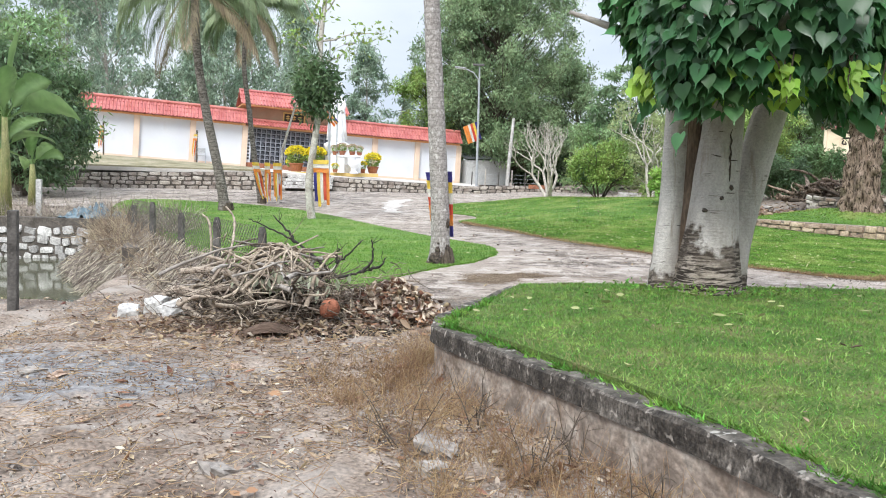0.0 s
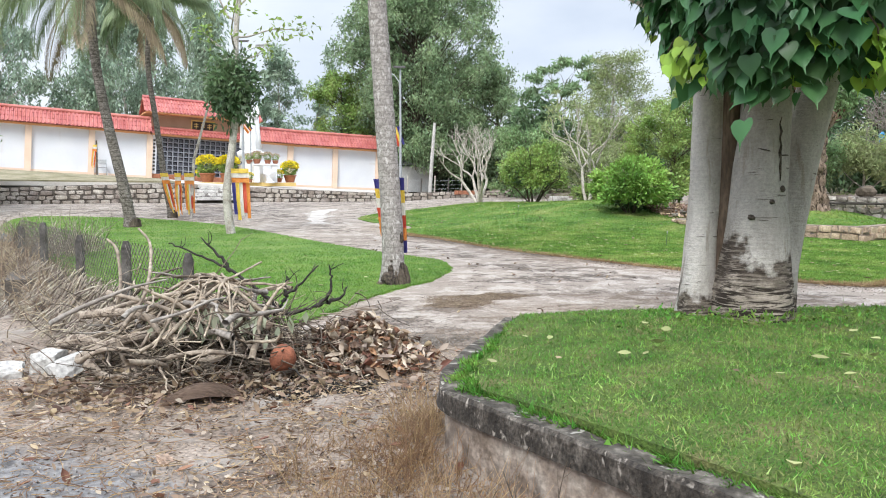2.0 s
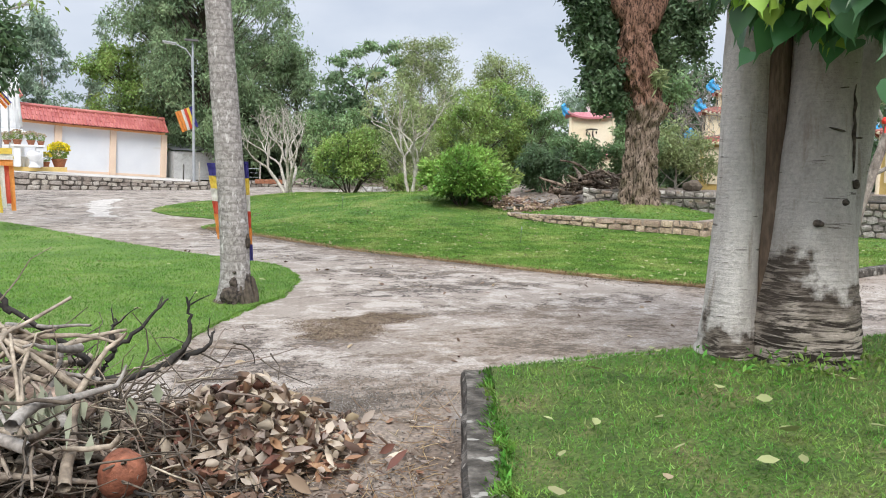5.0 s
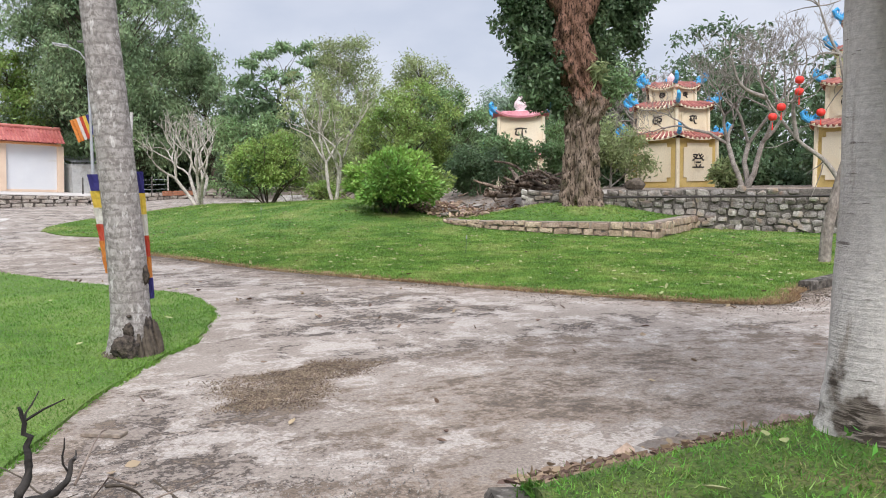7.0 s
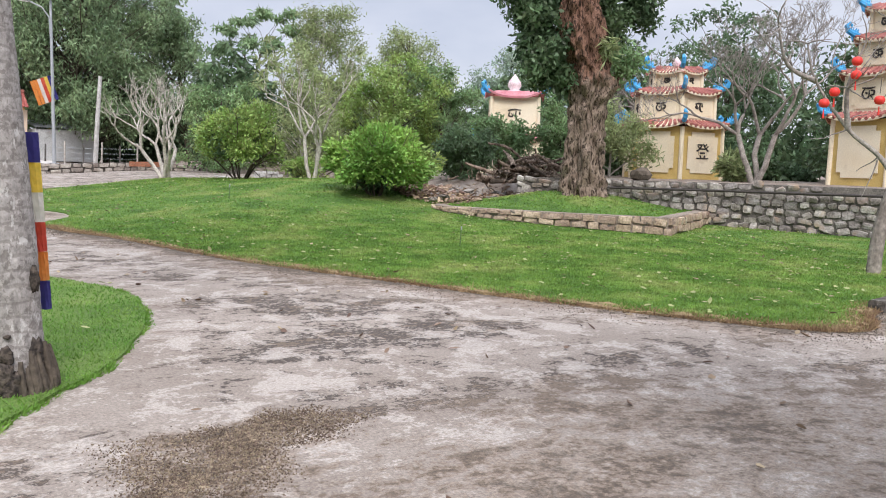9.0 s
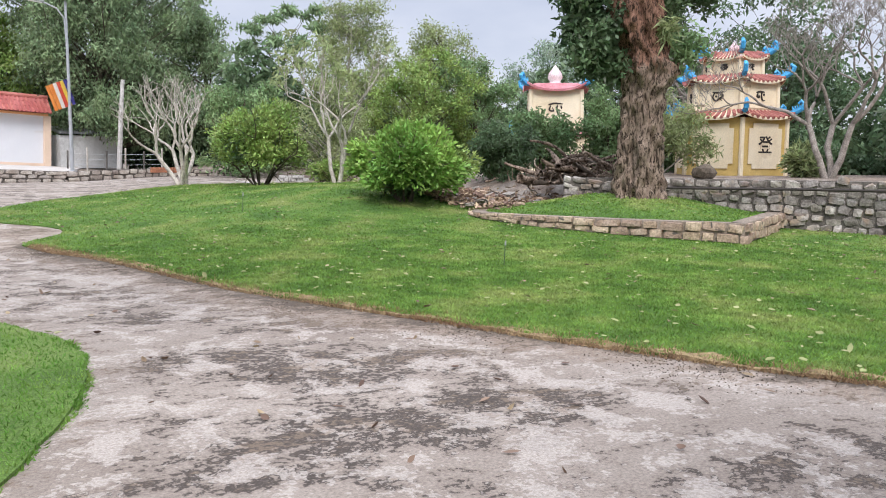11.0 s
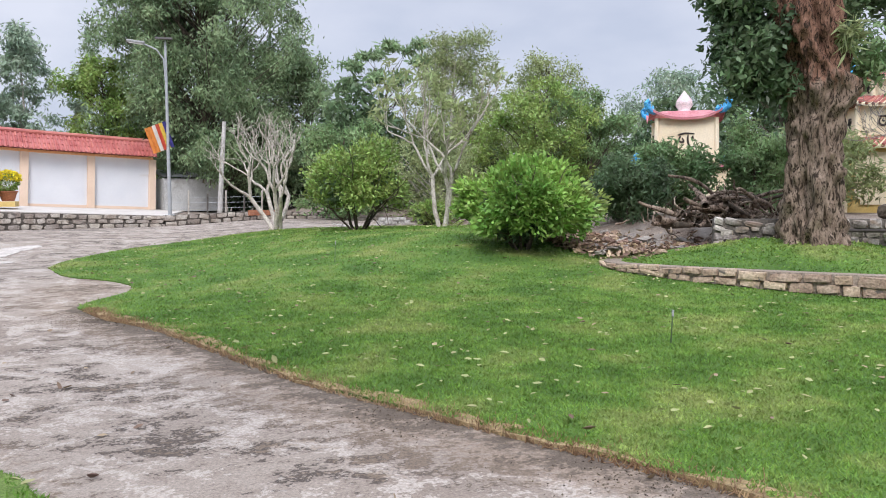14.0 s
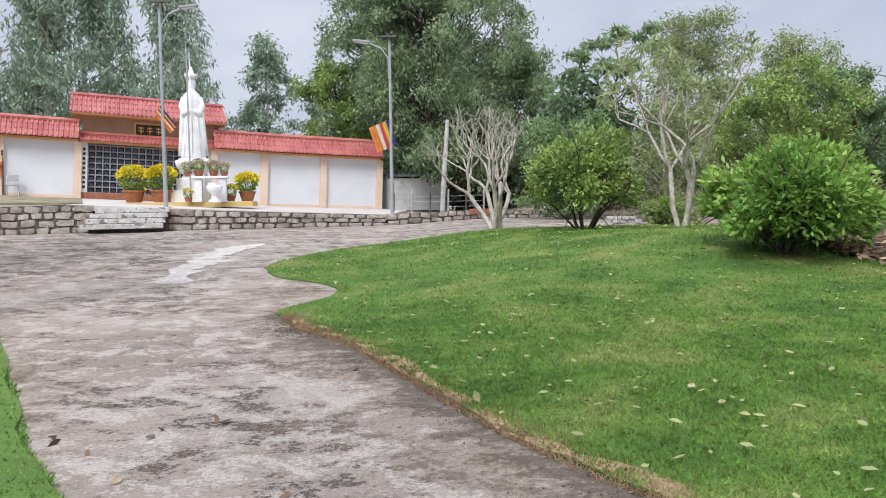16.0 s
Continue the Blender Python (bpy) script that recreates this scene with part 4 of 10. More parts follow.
# ---- stone walls: a mortar body, and stones set proud of it ----
def stone_mesh(k, square=5, rough_=0.07):
    r = random.Random(k)
    bm = bmesh.new()
    bmesh.ops.create_cube(bm, size=1.0)
    bmesh.ops.subdivide_edges(bm, edges=bm.edges[:], cuts=1, use_grid_fill=True)
    for v in bm.verts:
        q = v.co * 2
        v.co = Vector([c / (abs(q.x) ** square + abs(q.y) ** square + abs(q.z) ** square) ** (1 / square) for c in q]) * 0.5
        v.co += Vector([r.uniform(-rough_, rough_) for _ in range(3)])
    me = bpy.data.meshes.new("stone")
    bm.to_mesh(me)
    bm.free()
    return me


def stone_set(mat, seed, square=5, rough_=0.07):
    out = []
    for k in range(8):
        me = stone_mesh(seed + k, square, rough_)
        me.materials.append(mat)
        out.append(me)
    return out


STONES, STONES_GREY, STONES_PALE = stone_set(STONE, 10), stone_set(STONE_GREY, 40), stone_set(STONE_PALE, 60)
STONES_TAN = stone_set(STONE_TAN, 80, 14, 0.035)
PENDING = []            # stones are laid last


def stone_wall(name, line, z0, z1, thick, label, meshes, size, body=MORTAR, top=True, count=300, depth=0.10):
    """A wall along line; z0 and z1 are functions of (x, y). Its stones face to the right of the line's way."""
    line = np.asarray(line, float)
    wall = thing(name, (0, 0, 0), label, "stone wall", kind="structure")
    seg = np.linalg.norm(np.diff(line, axis=0), axis=1)
    cum = np.concatenate([[0], np.cumsum(seg)])
    n = max(2, int(cum[-1] / 0.5))
    s = np.unique(np.concatenate([np.linspace(0, cum[-1], n), cum]))
    pts = np.stack([np.interp(s, cum, line[:, 0]), np.interp(s, cum, line[:, 1])], 1)
    back = offset_line(pts, -thick)
    bm = bmesh.new()
    rows = []
    for a, b in zip(pts, back):
        lo, hi = float(z0(*a)) - 0.25, float(z1(*a))
        rows.append([bm.verts.new((a[0], a[1], lo)), bm.verts.new((a[0], a[1], hi)), bm.verts.new((b[0], b[1], hi)), bm.verts.new((b[0], b[1], lo))])
    for r, q in zip(rows, rows[1:]):
        for i in range(4):
            bm.faces.new((r[i], r[(i + 1) % 4], q[(i + 1) % 4], q[i]))
    bm.faces.new(rows[0])
    bm.faces.new(rows[-1][::-1])
    bmesh.ops.recalc_face_normals(bm, faces=bm.faces[:])
    part("mortar", bm, body, wall, "dark grey mortar")
    PENDING.append((wall, line, cum, z0, z1, meshes, size, count, depth))
    return wall


def lay_stones(wall, line, cum, z0, z1, meshes, size, count, depth):
    laid = 0
    wild = 2.4 if meshes in (STONES_GREY, STONES_PALE) else 1.0     # rubble is laid less truly than squared stone
    s = 0.0
    h_mid = float(np.mean([z1(*p) - z0(*p) for p in line]))
    courses = max(1, round(h_mid / size[1]))
    for c in range(courses):
        s = -rng.uniform(0, size[0] * 0.7)
        while s < cum[-1]:
            w = size[0] * rng.uniform(0.65, 1.4)
            m = min(max(s + w / 2, w * 0.3), cum[-1] - w * 0.3)
            x, y = np.interp(m, cum, line[:, 0]), np.interp(m, cum, line[:, 1])
            k = min(int(np.searchsorted(cum, m, side="right")) - 1, len(line) - 2)
            d = line[k + 1] - line[k]
            a, b = float(z0(x, y)), float(z1(x, y))
            ch = (b - a) / courses
            if laid < count:
                ob = new("stone", meshes[int(rng.integers(len(meshes)))])
                ob.parent = wall
                ob.matrix_basis = pose(x, y, a + ch * (c + 0.5) + rng.normal() * 0.012 * wild, rng.normal() * 4 * wild, rng.normal() * 4 * wild, math.degrees(math.atan2(d[1], d[0])) + rng.normal() * 2) @ Matrix.Diagonal((w * rng.uniform(0.82, 0.95), depth * rng.uniform(0.7, 1.25), ch * rng.uniform(0.80 - 0.06 * wild, 0.87 + 0.10 * wild), 1))
                laid += 1
            s += w


stone_wall("wall_terrace", [(-22, front_y(-22)), (-8.15, front_y(-8.15))], land, lambda x, y: terrace_at(x, y) - 0.02, 0.5, "low rubble stone retaining wall below a terrace", STONES, (0.42, 0.2), count=300)
stone_wall("wall_terrace_east", [(-5.86, front_y(-5.86)), (1.2, front_y(1.2))], land, lambda x, y: terrace_z(x) - 0.02, 0.5, "low rubble stone retaining wall below a terrace", STONES, (0.4, 0.2), count=300)
stone_wall("wall_drive_end", [(1.3, 43.1), (5, 44.6), (9.5, 45.2)], land, lambda x, y: land(x, y) + 0.42 - 0.025 * (x - 1.3), 0.35, "low stone border wall beyond the drive", STONES, (0.38, 0.2), count=80)


def planter_top(x, y):
    return 0.50 + 0 * x


planter_line = catmull([(8.55, 24.3), (8.2, 23.7), (8.35, 22.9), (9.6, 21.0), (10.98, 19.42)], step=5)
planter_line = np.concatenate([planter_line, np.array([(14.3, 21.55)])])
stone_wall("planter_wall", planter_line, lambda x, y: land(x, y) + 0.05, planter_top, 0.28, "low squared stone wall of a raised grass bed", STONES_TAN, (0.34, 0.11), body=MORTAR_TAN, count=220, depth=0.12)
BED = np.concatenate([offset_line(planter_line[:-1], -0.26)[:-2], np.array([(11.0, 19.76), (14.0, 21.72), (12.7, 22.75), (11, 23.6), (9.3, 24.6)])])


def bed_z(x, y):
    x, y = np.asarray(x, float), np.asarray(y, float)
    best = np.full(x.shape, 1e9)
    for a, b in zip(planter_line, planter_line[1:]):
        d = b - a
        t = np.clip(((x - a[0]) * d[0] + (y - a[1]) * d[1]) / (d @ d), 0, 1)
        best = np.minimum(best, np.hypot(x - a[0] - t * d[0], y - a[1] - t * d[1]))
    return 0.485 + 0.36 * smooth(0.25, 2.9, best)


bed = sheet("bed_lawn", BED, bed_z, LAWN_WORN, step=0.4, skirt=0.3)
tagged(bed, "raised bed of short green grass", "lawn", kind="structure")
blades("grass_bed", BED, bed_z, 420, 0.04, 0.02, GRASS_WORN)
stone_wall("wall_tomb_platform", [(10.6, 24.1), (12.6, 22.95), (14.1, 21.2), (15.2, 19.3), (16.6, 16.9), (19, 13.5)], lambda x, y: land(x, y) + 0.03, lambda x, y: 1.14 + 0 * x, 0.4, "grey rubble stone retaining wall below tombs", STONES_GREY, (0.25, 0.165), body=MORTAR_GREY, count=300)
stone_wall("wall_pond", [(-16, 17.0), (-6.4, 16.7), (-4.75, 11.9)], lambda x, y: -0.7 + 0 * x, lambda x, y: 0.42 - 0.1 * (x > -6) + 0 * x, 0.35, "weathered white-grey stone pond wall", STONES_PALE, (0.25, 0.17), count=300, depth=0.07)

# terrace floor and its steps
T_POLY = np.array([(-30, front_y(-30) + 0.4), (-8.5, front_y(-8.5) + 0.02), (-6.2, front_y(-6.2) + 0.02), (1.3, front_y(1.3) + 0.02), (2.2, 58.6), (-30, 47.5)])
terrace = sheet("terrace", T_POLY, terrace_at, PAVING, step=1.0, skirt=0.18)
tagged(terrace, "pale paved terrace in front of a wall", "pavement", kind="structure")
VERGE = np.array([(-30, front_y(-30) + 0.5), (-9, front_y(-9) + 0.2), (-9.5, front_y(-9) + 3.0), (-12, 49.5), (-30, 44)])
verge = sheet("terrace_lawn", VERGE, lambda x, y: terrace_at(x, y) + 0.05, material("worn_verge", ((0.17, 0.155, 0.085), (0.25, 0.225, 0.14), (0.34, 0.30, 0.22)), scale=1.2, rough=0.95, bump=0.8, bump_scale=40), step=0.8)
tagged(verge, "thin worn grass on the terrace", "lawn", kind="structure")
STEP_STONE = material("step_stone", ((0.42, 0.40, 0.375), (0.62, 0.60, 0.57)), scale=5, rough=0.9, bump=0.4, spots=((0.19, 0.17, 0.155), 6, 0.56, 0.06))
for k in range(4):
    z1 = float(terrace_z(-6.95)) - 0.02 - 0.165 * k
    sb = bmesh.new()
    box(sb, (2.25 + 0.06 * k, 0.42, 0.15), (0, 0, 0), bevel=0.015)
    st = part("terrace_step", sb, STEP_STONE)
    st.matrix_world = pose(-6.95, float(front_y(-6.95)) - 0.02 - 0.36 * k, z1 - 0.0825, 0, 0, 16.7)
    tagged(st, "rough pale stone step up to the terrace", "step", group="terrace steps", kind="structure")
    if k < 3:
        fb = bmesh.new()
        box(fb, (2.2, 0.3, z1 - 0.165 - 0.3))
        fo = part("step_base", fb, MORTAR, st)
        fo.matrix_basis = pose(0, 0.03, -0.0825 - (z1 - 0.165 - 0.3) / 2 - 0.002)

# ---- the roofed wall behind the terrace ----
WALL_A = math.atan2(0.347, 0.938)
WU = Vector((math.cos(WALL_A), math.sin(WALL_A), 0))


def on_wall(x):
    """Place on the wall's face at this x, on the terrace."""
    return Vector((x, 51.3 + 0.3706 * (x + 16.3), float(terrace_z(x))))


SLOPE = math.degrees(math.atan2(-0.045, 1 / math.cos(WALL_A)))


def wall_frame(x):
    p = on_wall(x)
    return Matrix.Translation(p) @ Matrix.Rotation(WALL_A, 4, "Z") @ Matrix.Rotation(-radians(SLOPE if x > -4.5 else SLOPE * 1.35), 4, "Y")


def tile_roof(length, run, rise, pitch=0.2, r=0.056):
    """Rows of half-round tiles down both slopes of a ridge along x, with the bed under them."""
    bm = bmesh.new()
    for side in (-1, 1):
        q = [bm.verts.new(c) for c in ((-length / 2, 0, rise), (length / 2, 0, rise), (length / 2, side * run, 0), (-length / 2, side * run, 0))]
        bm.faces.new(q)
        n = int(length / pitch)
        for k in range(n + 1):
            x = -length / 2 + length * k / n
            for j in range(3):
                t0, t1 = j / 3, (j + 1) / 3
                pts = [(x, side * run * t0, rise * (1 - t0) + 0.0), (x, side * run * (t1 + 0.03), rise * (1 - t1) + 0.02)]
                tube(bm, pts, (r * 0.95, r), seg=6, cap=True)
    tube(bm, [(-length / 2 - 0.05, 0, rise + 0.05), (length / 2 + 0.05, 0, rise + 0.05)], 0.11, seg=8)
    return bm


def wall_section(x0, x1, height, label):
    """One run of the white wall between piers, with its coping roof."""
    e = thing("roofed_wall", (0, 0, 0), label, "wall", group="runs of the roofed wall", kind="structure")
    e.matrix_world = wall_frame((x0 + x1) / 2)
    length = (x1 - x0) / math.cos(WALL_A)
    bm = bmesh.new()
    box(bm, (length, 0.18, height), (0, 0.12, height / 2))
    part("panel", bm, WHITE_WALL, e, "white-washed panel")
    bm = bmesh.new()
    box(bm, (length, 0.05, 0.14), (0, 0.01, 0.07), bevel=0.01)
    part("plinth", bm, PEACH, e, "peach plinth band")
    bm = bmesh.new()
    box(bm, (length + 0.02, 0.62, 0.12), (0, 0.12, height + 0.06), bevel=0.02)
    part("eave_band", bm, ORANGE, e, "orange eave moulding")
    roof = part("roof", tile_roof(length, 0.72, 0.80), ROOF_RED, e, "red glazed tile coping")
    roof.matrix_basis = pose(0, 0.12, height + 0.13)
    for s in (-1, 1):
        bm = bmesh.new()
        box(bm, (0.34, 0.34, height), (s * length / 2, 0.02, height / 2), bevel=0.015)
        part("pier", bm, PEACH, e, "peach pier")
    return e


RUNS = [(-25.6, -22.5), (-22.5, -19.45), (-19.45, -16.35), (-16.35, -13.35), (-7.6, -5.25), (-5.25, -2.38), (-2.38, 0.5)]
for a, b in RUNS:
    wall_section(a, b, 2.62, "white wall run with peach piers and red tile coping")

# the columbarium in the middle of the wall, with its lattice of niches
XC = (-13.2 - 7.6) / 2
col = thing("columbarium", (0, 0, 0), "tan columbarium with dark lattice niches and red tiled roof", "building")
col.matrix_world = wall_frame(XC)
CW = (13.2 - 7.6) / math.cos(WALL_A)
bm = bmesh.new()
box(bm, (CW, 2.2, 4.0), (0, 1.65, 2.0))
part("body", bm, TAN, col, "bare tan plaster upper wall")
bm = bmesh.new()
box(bm, (CW - 0.5, 0.06, 2.25), (0, 0.52, 1.42))
part("niche_back", bm, DARK, col)
nx_, nz_ = 17, 8
cell_w, cell_h = (CW - 0.55) / nx_, 2.25 / nz_
for k in range(nx_ + 1):
    bm = bmesh.new()
    box(bm, (0.06, 0.22, 2.25), (0, 0, 0), bevel=0.006)
    o = part("upright", bm, NICHE, col) if k == 0 else obj("upright", first_up, None, col)
    first_up = o.data
    o.matrix_basis = pose(-(CW - 0.55) / 2 + k * cell_w, 0.40, 1.42)
for k in range(nz_ + 1):
    o = obj("shelf", first_sh, None, col) if k else None
    if o is None:
        bm = bmesh.new()
        box(bm, (CW - 0.55, 0.20, 0.06), (0, 0, 0), bevel=0.006)
        o = part("shelf", bm, NICHE, col)
        first_sh = o.data
    o.matrix_basis = pose(0, 0.40, 1.42 - 1.125 + k * cell_h)
for k in range(nx_ * nz_):
    cx, cz = k % nx_, k // nx_
    o = obj("niche_plaque", first_pl, None, col) if k else None
    if o is None:
        bm = bmesh.new()
        box(bm, (cell_w * 0.55, 0.03, cell_h * 0.55), bevel=0.005)
        o = part("niche_plaque", bm, material("niche_plaque", ((0.09, 0.10, 0.12), (0.17, 0.18, 0.21)), rough=0.4, bump=0, piece=0.3), col)
        first_pl = o.data
    o.matrix_basis = pose(-(CW - 0.55) / 2 + (cx + 0.5) * cell_w, 0.478, 1.42 - 1.125 + (cz + 0.42) * cell_h)
bm = bmesh.new()
box(bm, (CW + 0.1, 0.7, 0.30), (0, 0.35, 0.15), bevel=0.02)
part("base_step", bm, TERRACOTTA, col, "dark red tiled base step")
for s in (-1, 1):
    bm = bmesh.new()
    box(bm, (0.30, 0.5, 2.7), (s * (CW / 2 - 0.1), 0.28, 1.35), bevel=0.015)
    jamb = part("jamb", bm, WHITE_WALL, col, "white jamb with dark lettering")
    for j in range(9):
        bm = bmesh.new()
        box(bm, (0.12, 0.012, 0.13), (s * (CW / 2 - 0.1), 0.022, 0.55 + j * 0.22))
        part("character_bar", bm, INK, jamb)
lower = part("lower_roof", tile_roof(CW + 0.1, 0.75, 0.30), ROOF_RED, col, "red tiled lower eave")
lower.matrix_basis = pose(0, 0.35, 2.72)
bm = bmesh.new()
box(bm, (CW + 0.1, 0.9, 0.10), (0, 0.3, 2.67), bevel=0.02)
part("lower_band", bm, ORANGE, col)
upper = part("upper_roof", tile_roof(CW + 1.0, 1.75, 0.95), ROOF_RED, col, "red tiled upper roof")
upper.matrix_basis = pose(0, 1.45, 4.0)
bm = bmesh.new()
box(bm, (CW + 0.95, 3.4, 0.09), (0, 1.45, 3.96), bevel=0.02)
part("upper_band", bm, ORANGE, col)
bm = bmesh.new()
for s in (-1, 1):
    box(bm, (0.08, 0.08, 0.62), (s * 0.68, 0.5, 3.42), bevel=0.01)
    box(bm, (1.44, 0.08, 0.08), (0, 0.5, 3.42 + s * 0.31), bevel=0.01)
part("sign_frame", bm, YELLOW, col, "yellow sign frame")
bm = bmesh.new()
box(bm, (1.3, 0.05, 0.56), (0, 0.52, 3.42))
board = part("sign_board", bm, INK, col, "black name board")
for k in range(3):
    bm = bmesh.new()
    x = (k - 1) * 0.4
    box(bm, (0.24, 0.02, 0.05), (x, 0.485, 3.52))
    box(bm, (0.26, 0.02, 0.05), (x, 0.485, 3.38))
    box(bm, (0.05, 0.02, 0.34), (x, 0.482, 3.42))
    part("gilt_character", bm, YELLOW, board, "gilt bars for a character")

# ---- statue group on the terrace ----
def lathe(bm, profile, seg=20, squash=1.0, at=(0, 0, 0), rot=0.0):
    rings = []
    for r, z in profile:
        rings.append([bm.verts.new((at[0] + r * math.cos(a + rot), at[1] + r * squash * math.sin(a + rot), at[2] + z)) for a in (2 * math.pi * k / seg for k in range(seg))])
    for a, b in zip(rings, rings[1:]):
        for k in range(seg):
            bm.faces.new((a[k], a[(k + 1) % seg], b[(k + 1) % seg], b[k]))
    bm.faces.new(rings[0][::-1])
    bm.faces.new(rings[-1])


def lotus(bm, z, r, h, petals=14, at=(0, 0)):
    """A ring of upright petals."""
    for k in range(petals):
        a = 2 * math.pi * k / petals
        m = Matrix.Translation((at[0] + r * math.cos(a), at[1] + r * math.sin(a), z)) @ Matrix.Rotation(a, 4, "Z") @ Matrix.Rotation(radians(24), 4, "Y")
        bmesh.ops.create_uvsphere(bm, u_segments=8, v_segments=6, radius=1.0, matrix=m @ Matrix.Diagonal((0.10, r * 0.26, h * 0.6, 1)))


SX, SY = -6.55, 47.0
SZ = float(terrace_z(SX))
bm = bmesh.new()
lathe(bm, [(0.62, 0.0), (0.66, 0.15), (0.60, 0.4), (0.62, 0.75), (0.50, 1.1), (0.54, 1.5), (0.47, 1.95), (0.50, 2.3), (0.42, 2.62), (0.22, 2.78), (0.17, 2.86), (0.22, 2.98), (0.24, 3.14), (0.20, 3.28), (0.30, 3.34), (0.27, 3.44), (0.16, 3.5), (0.12, 3.62), (0.03, 3.78)], seg=24, squash=0.72)
for s in (-1, 1):                       # sleeves and hanging robe folds
    tube(bm, [(s * 0.40, 0.0, 2.5), (s * 0.52, -0.06, 2.15), (s * 0.40, -0.28, 1.85), (s * 0.10, -0.40, 1.95)], (0.14, 0.17, 0.16, 0.09), seg=10)
    tube(bm, [(s * 0.42, -0.12, 2.0), (s * 0.50, -0.10, 1.4), (s * 0.58, -0.06, 0.7), (s * 0.66, 0.0, 0.12)], (0.16, 0.16, 0.14, 0.13), seg=8)
for k in range(7):
    x = -0.36 + 0.12 * k
    tube(bm, [(x * 0.7, -0.33, 1.7), (x * 0.9, -0.40 + abs(x) * 0.3, 1.0), (x * 1.2, -0.43 + abs(x) * 0.3, 0.05)], (0.03, 0.045, 0.05), seg=8)
for a in range(7):                      # crown points
    t = math.pi * (a / 6) + math.pi
    tube(bm, [(0.27 * math.cos(t), 0.2 * math.sin(t), 3.3), (0.33 * math.cos(t), 0.25 * math.sin(t), 3.52)], (0.05, 0.01), seg=5)
tube(bm, [(0.02, -0.46, 0.0), (0.0, -0.44, 2.0), (-0.02, -0.42, 4.3)], 0.022, seg=6)
statue = part("statue", bm, STATUE, None, smooth_shade=True)
statue.matrix_world = pose(SX, SY, SZ + 1.9, 0, 0, 8) @ Matrix.Diagonal((0.76, 0.8, 0.97, 1))
tagged(statue, "white robed figure statue standing on a lotus pedestal", "statue")
ped = thing("statue_pedestal", (SX, SY, SZ), "white stepped lotus pedestal under the statue", "pedestal")
bm = bmesh.new()
box(bm, (1.5, 1.5, 0.5), (0, 0, 0.25 + 0.14), bevel=0.03)
box(bm, (1.15, 1.15, 0.5), (0, 0, 0.87), bevel=0.03)
part("plinth", bm, STATUE, ped)
bm = bmesh.new()
lathe(bm, [(0.52, 1.1), (0.42, 1.25), (0.5, 1.45), (0.64, 1.66), (0.6, 1.9)], seg=20)
lotus(bm, 1.62, 0.60, 0.40)
lotus(bm, 1.45, 0.50, 0.30)
part("lotus", bm, STATUE, ped, smooth_shade=True)
bm = bmesh.new()
box(bm, (5.2, 2.6, 0.2), (-0.2, 0, 0.0))
base = part("statue_base", bm, YELLOW)
base.matrix_world = pose(-6.55, 46.85, SZ + 0.06, 0, 0, 6)
tagged(base, "low yellow painted platform on the terrace", "platform", kind="structure")
# altar table in front
alt = thing("altar_table", (-5.62, 45.75, SZ + 0.15), "white stone altar table with offerings", "table", rz=8)
bm = bmesh.new()
box(bm, (1.35, 0.7, 0.09), (0, 0, 0.95), bevel=0.03)
part("tabletop", bm, STATUE, alt)
for s in (-1, 1):
    bm = bmesh.new()
    box(bm, (0.3, 0.55, 0.9), (s * 0.45, 0, 0.45), bevel=0.05)
    part("leg", bm, STATUE, alt)
urn = thing("incense_urn", (-5.3, 45.0, SZ + 0.12), "white stone incense urn on the terrace", "urn")
bm = bmesh.new()
lathe(bm, [(0.24, 0), (0.24, 0.08), (0.13, 0.15), (0.12, 0.3), (0.26, 0.42), (0.32, 0.58), (0.29, 0.66), (0.22, 0.70), (0.27, 0.76)], seg=16)
part("bowl", bm, STATUE, urn, smooth_shade=True)


def flower_pot(name, x, y, z, size, label, flowers=MUM, tall=1.0, green=0.45):
    e = thing(name, (x, y, z), label, "potted flowers", group="flower pots by the statue")
    bm = bmesh.new()
    lathe(bm, [(0.26 * size, 0), (0.38 * size, 0.38 * size), (0.42 * size, 0.40 * size), (0.42 * size, 0.46 * size), (0.37 * size, 0.46 * size), (0.36 * size, 0.42 * size)], seg=18)
    part("pot", bm, TERRACOTTA, e, "brown clay pot")
    at, u = blob_points(int(900 * size), (0, 0, (0.72 + 0.1 * tall) * size), (0.44 * size, 0.44 * size, 0.38 * size * tall), 0.6)
    v, f = leaves_np(at, 0.12 * size, 0.08 * size, 0.0, heading=u)
    part_leaf = obj("foliage", np_mesh("foliage", v, f), LEAF_CITRUS, e)
    at, u = blob_points(int(900 * size), (0, 0, (0.86 + 0.14 * tall) * size), (0.56 * size, 0.56 * size, 0.36 * size * tall), 0.75)
    k = u[:, 2] > -0.25
    v, f = leaves_np(at[k], 0.10 * size, 0.11 * size, -0.3, heading=u[k])
    tagged(obj("bloom", np_mesh("bloom", v, f), flowers, e, "dense yellow blooms"), kind="stuff")
    return e


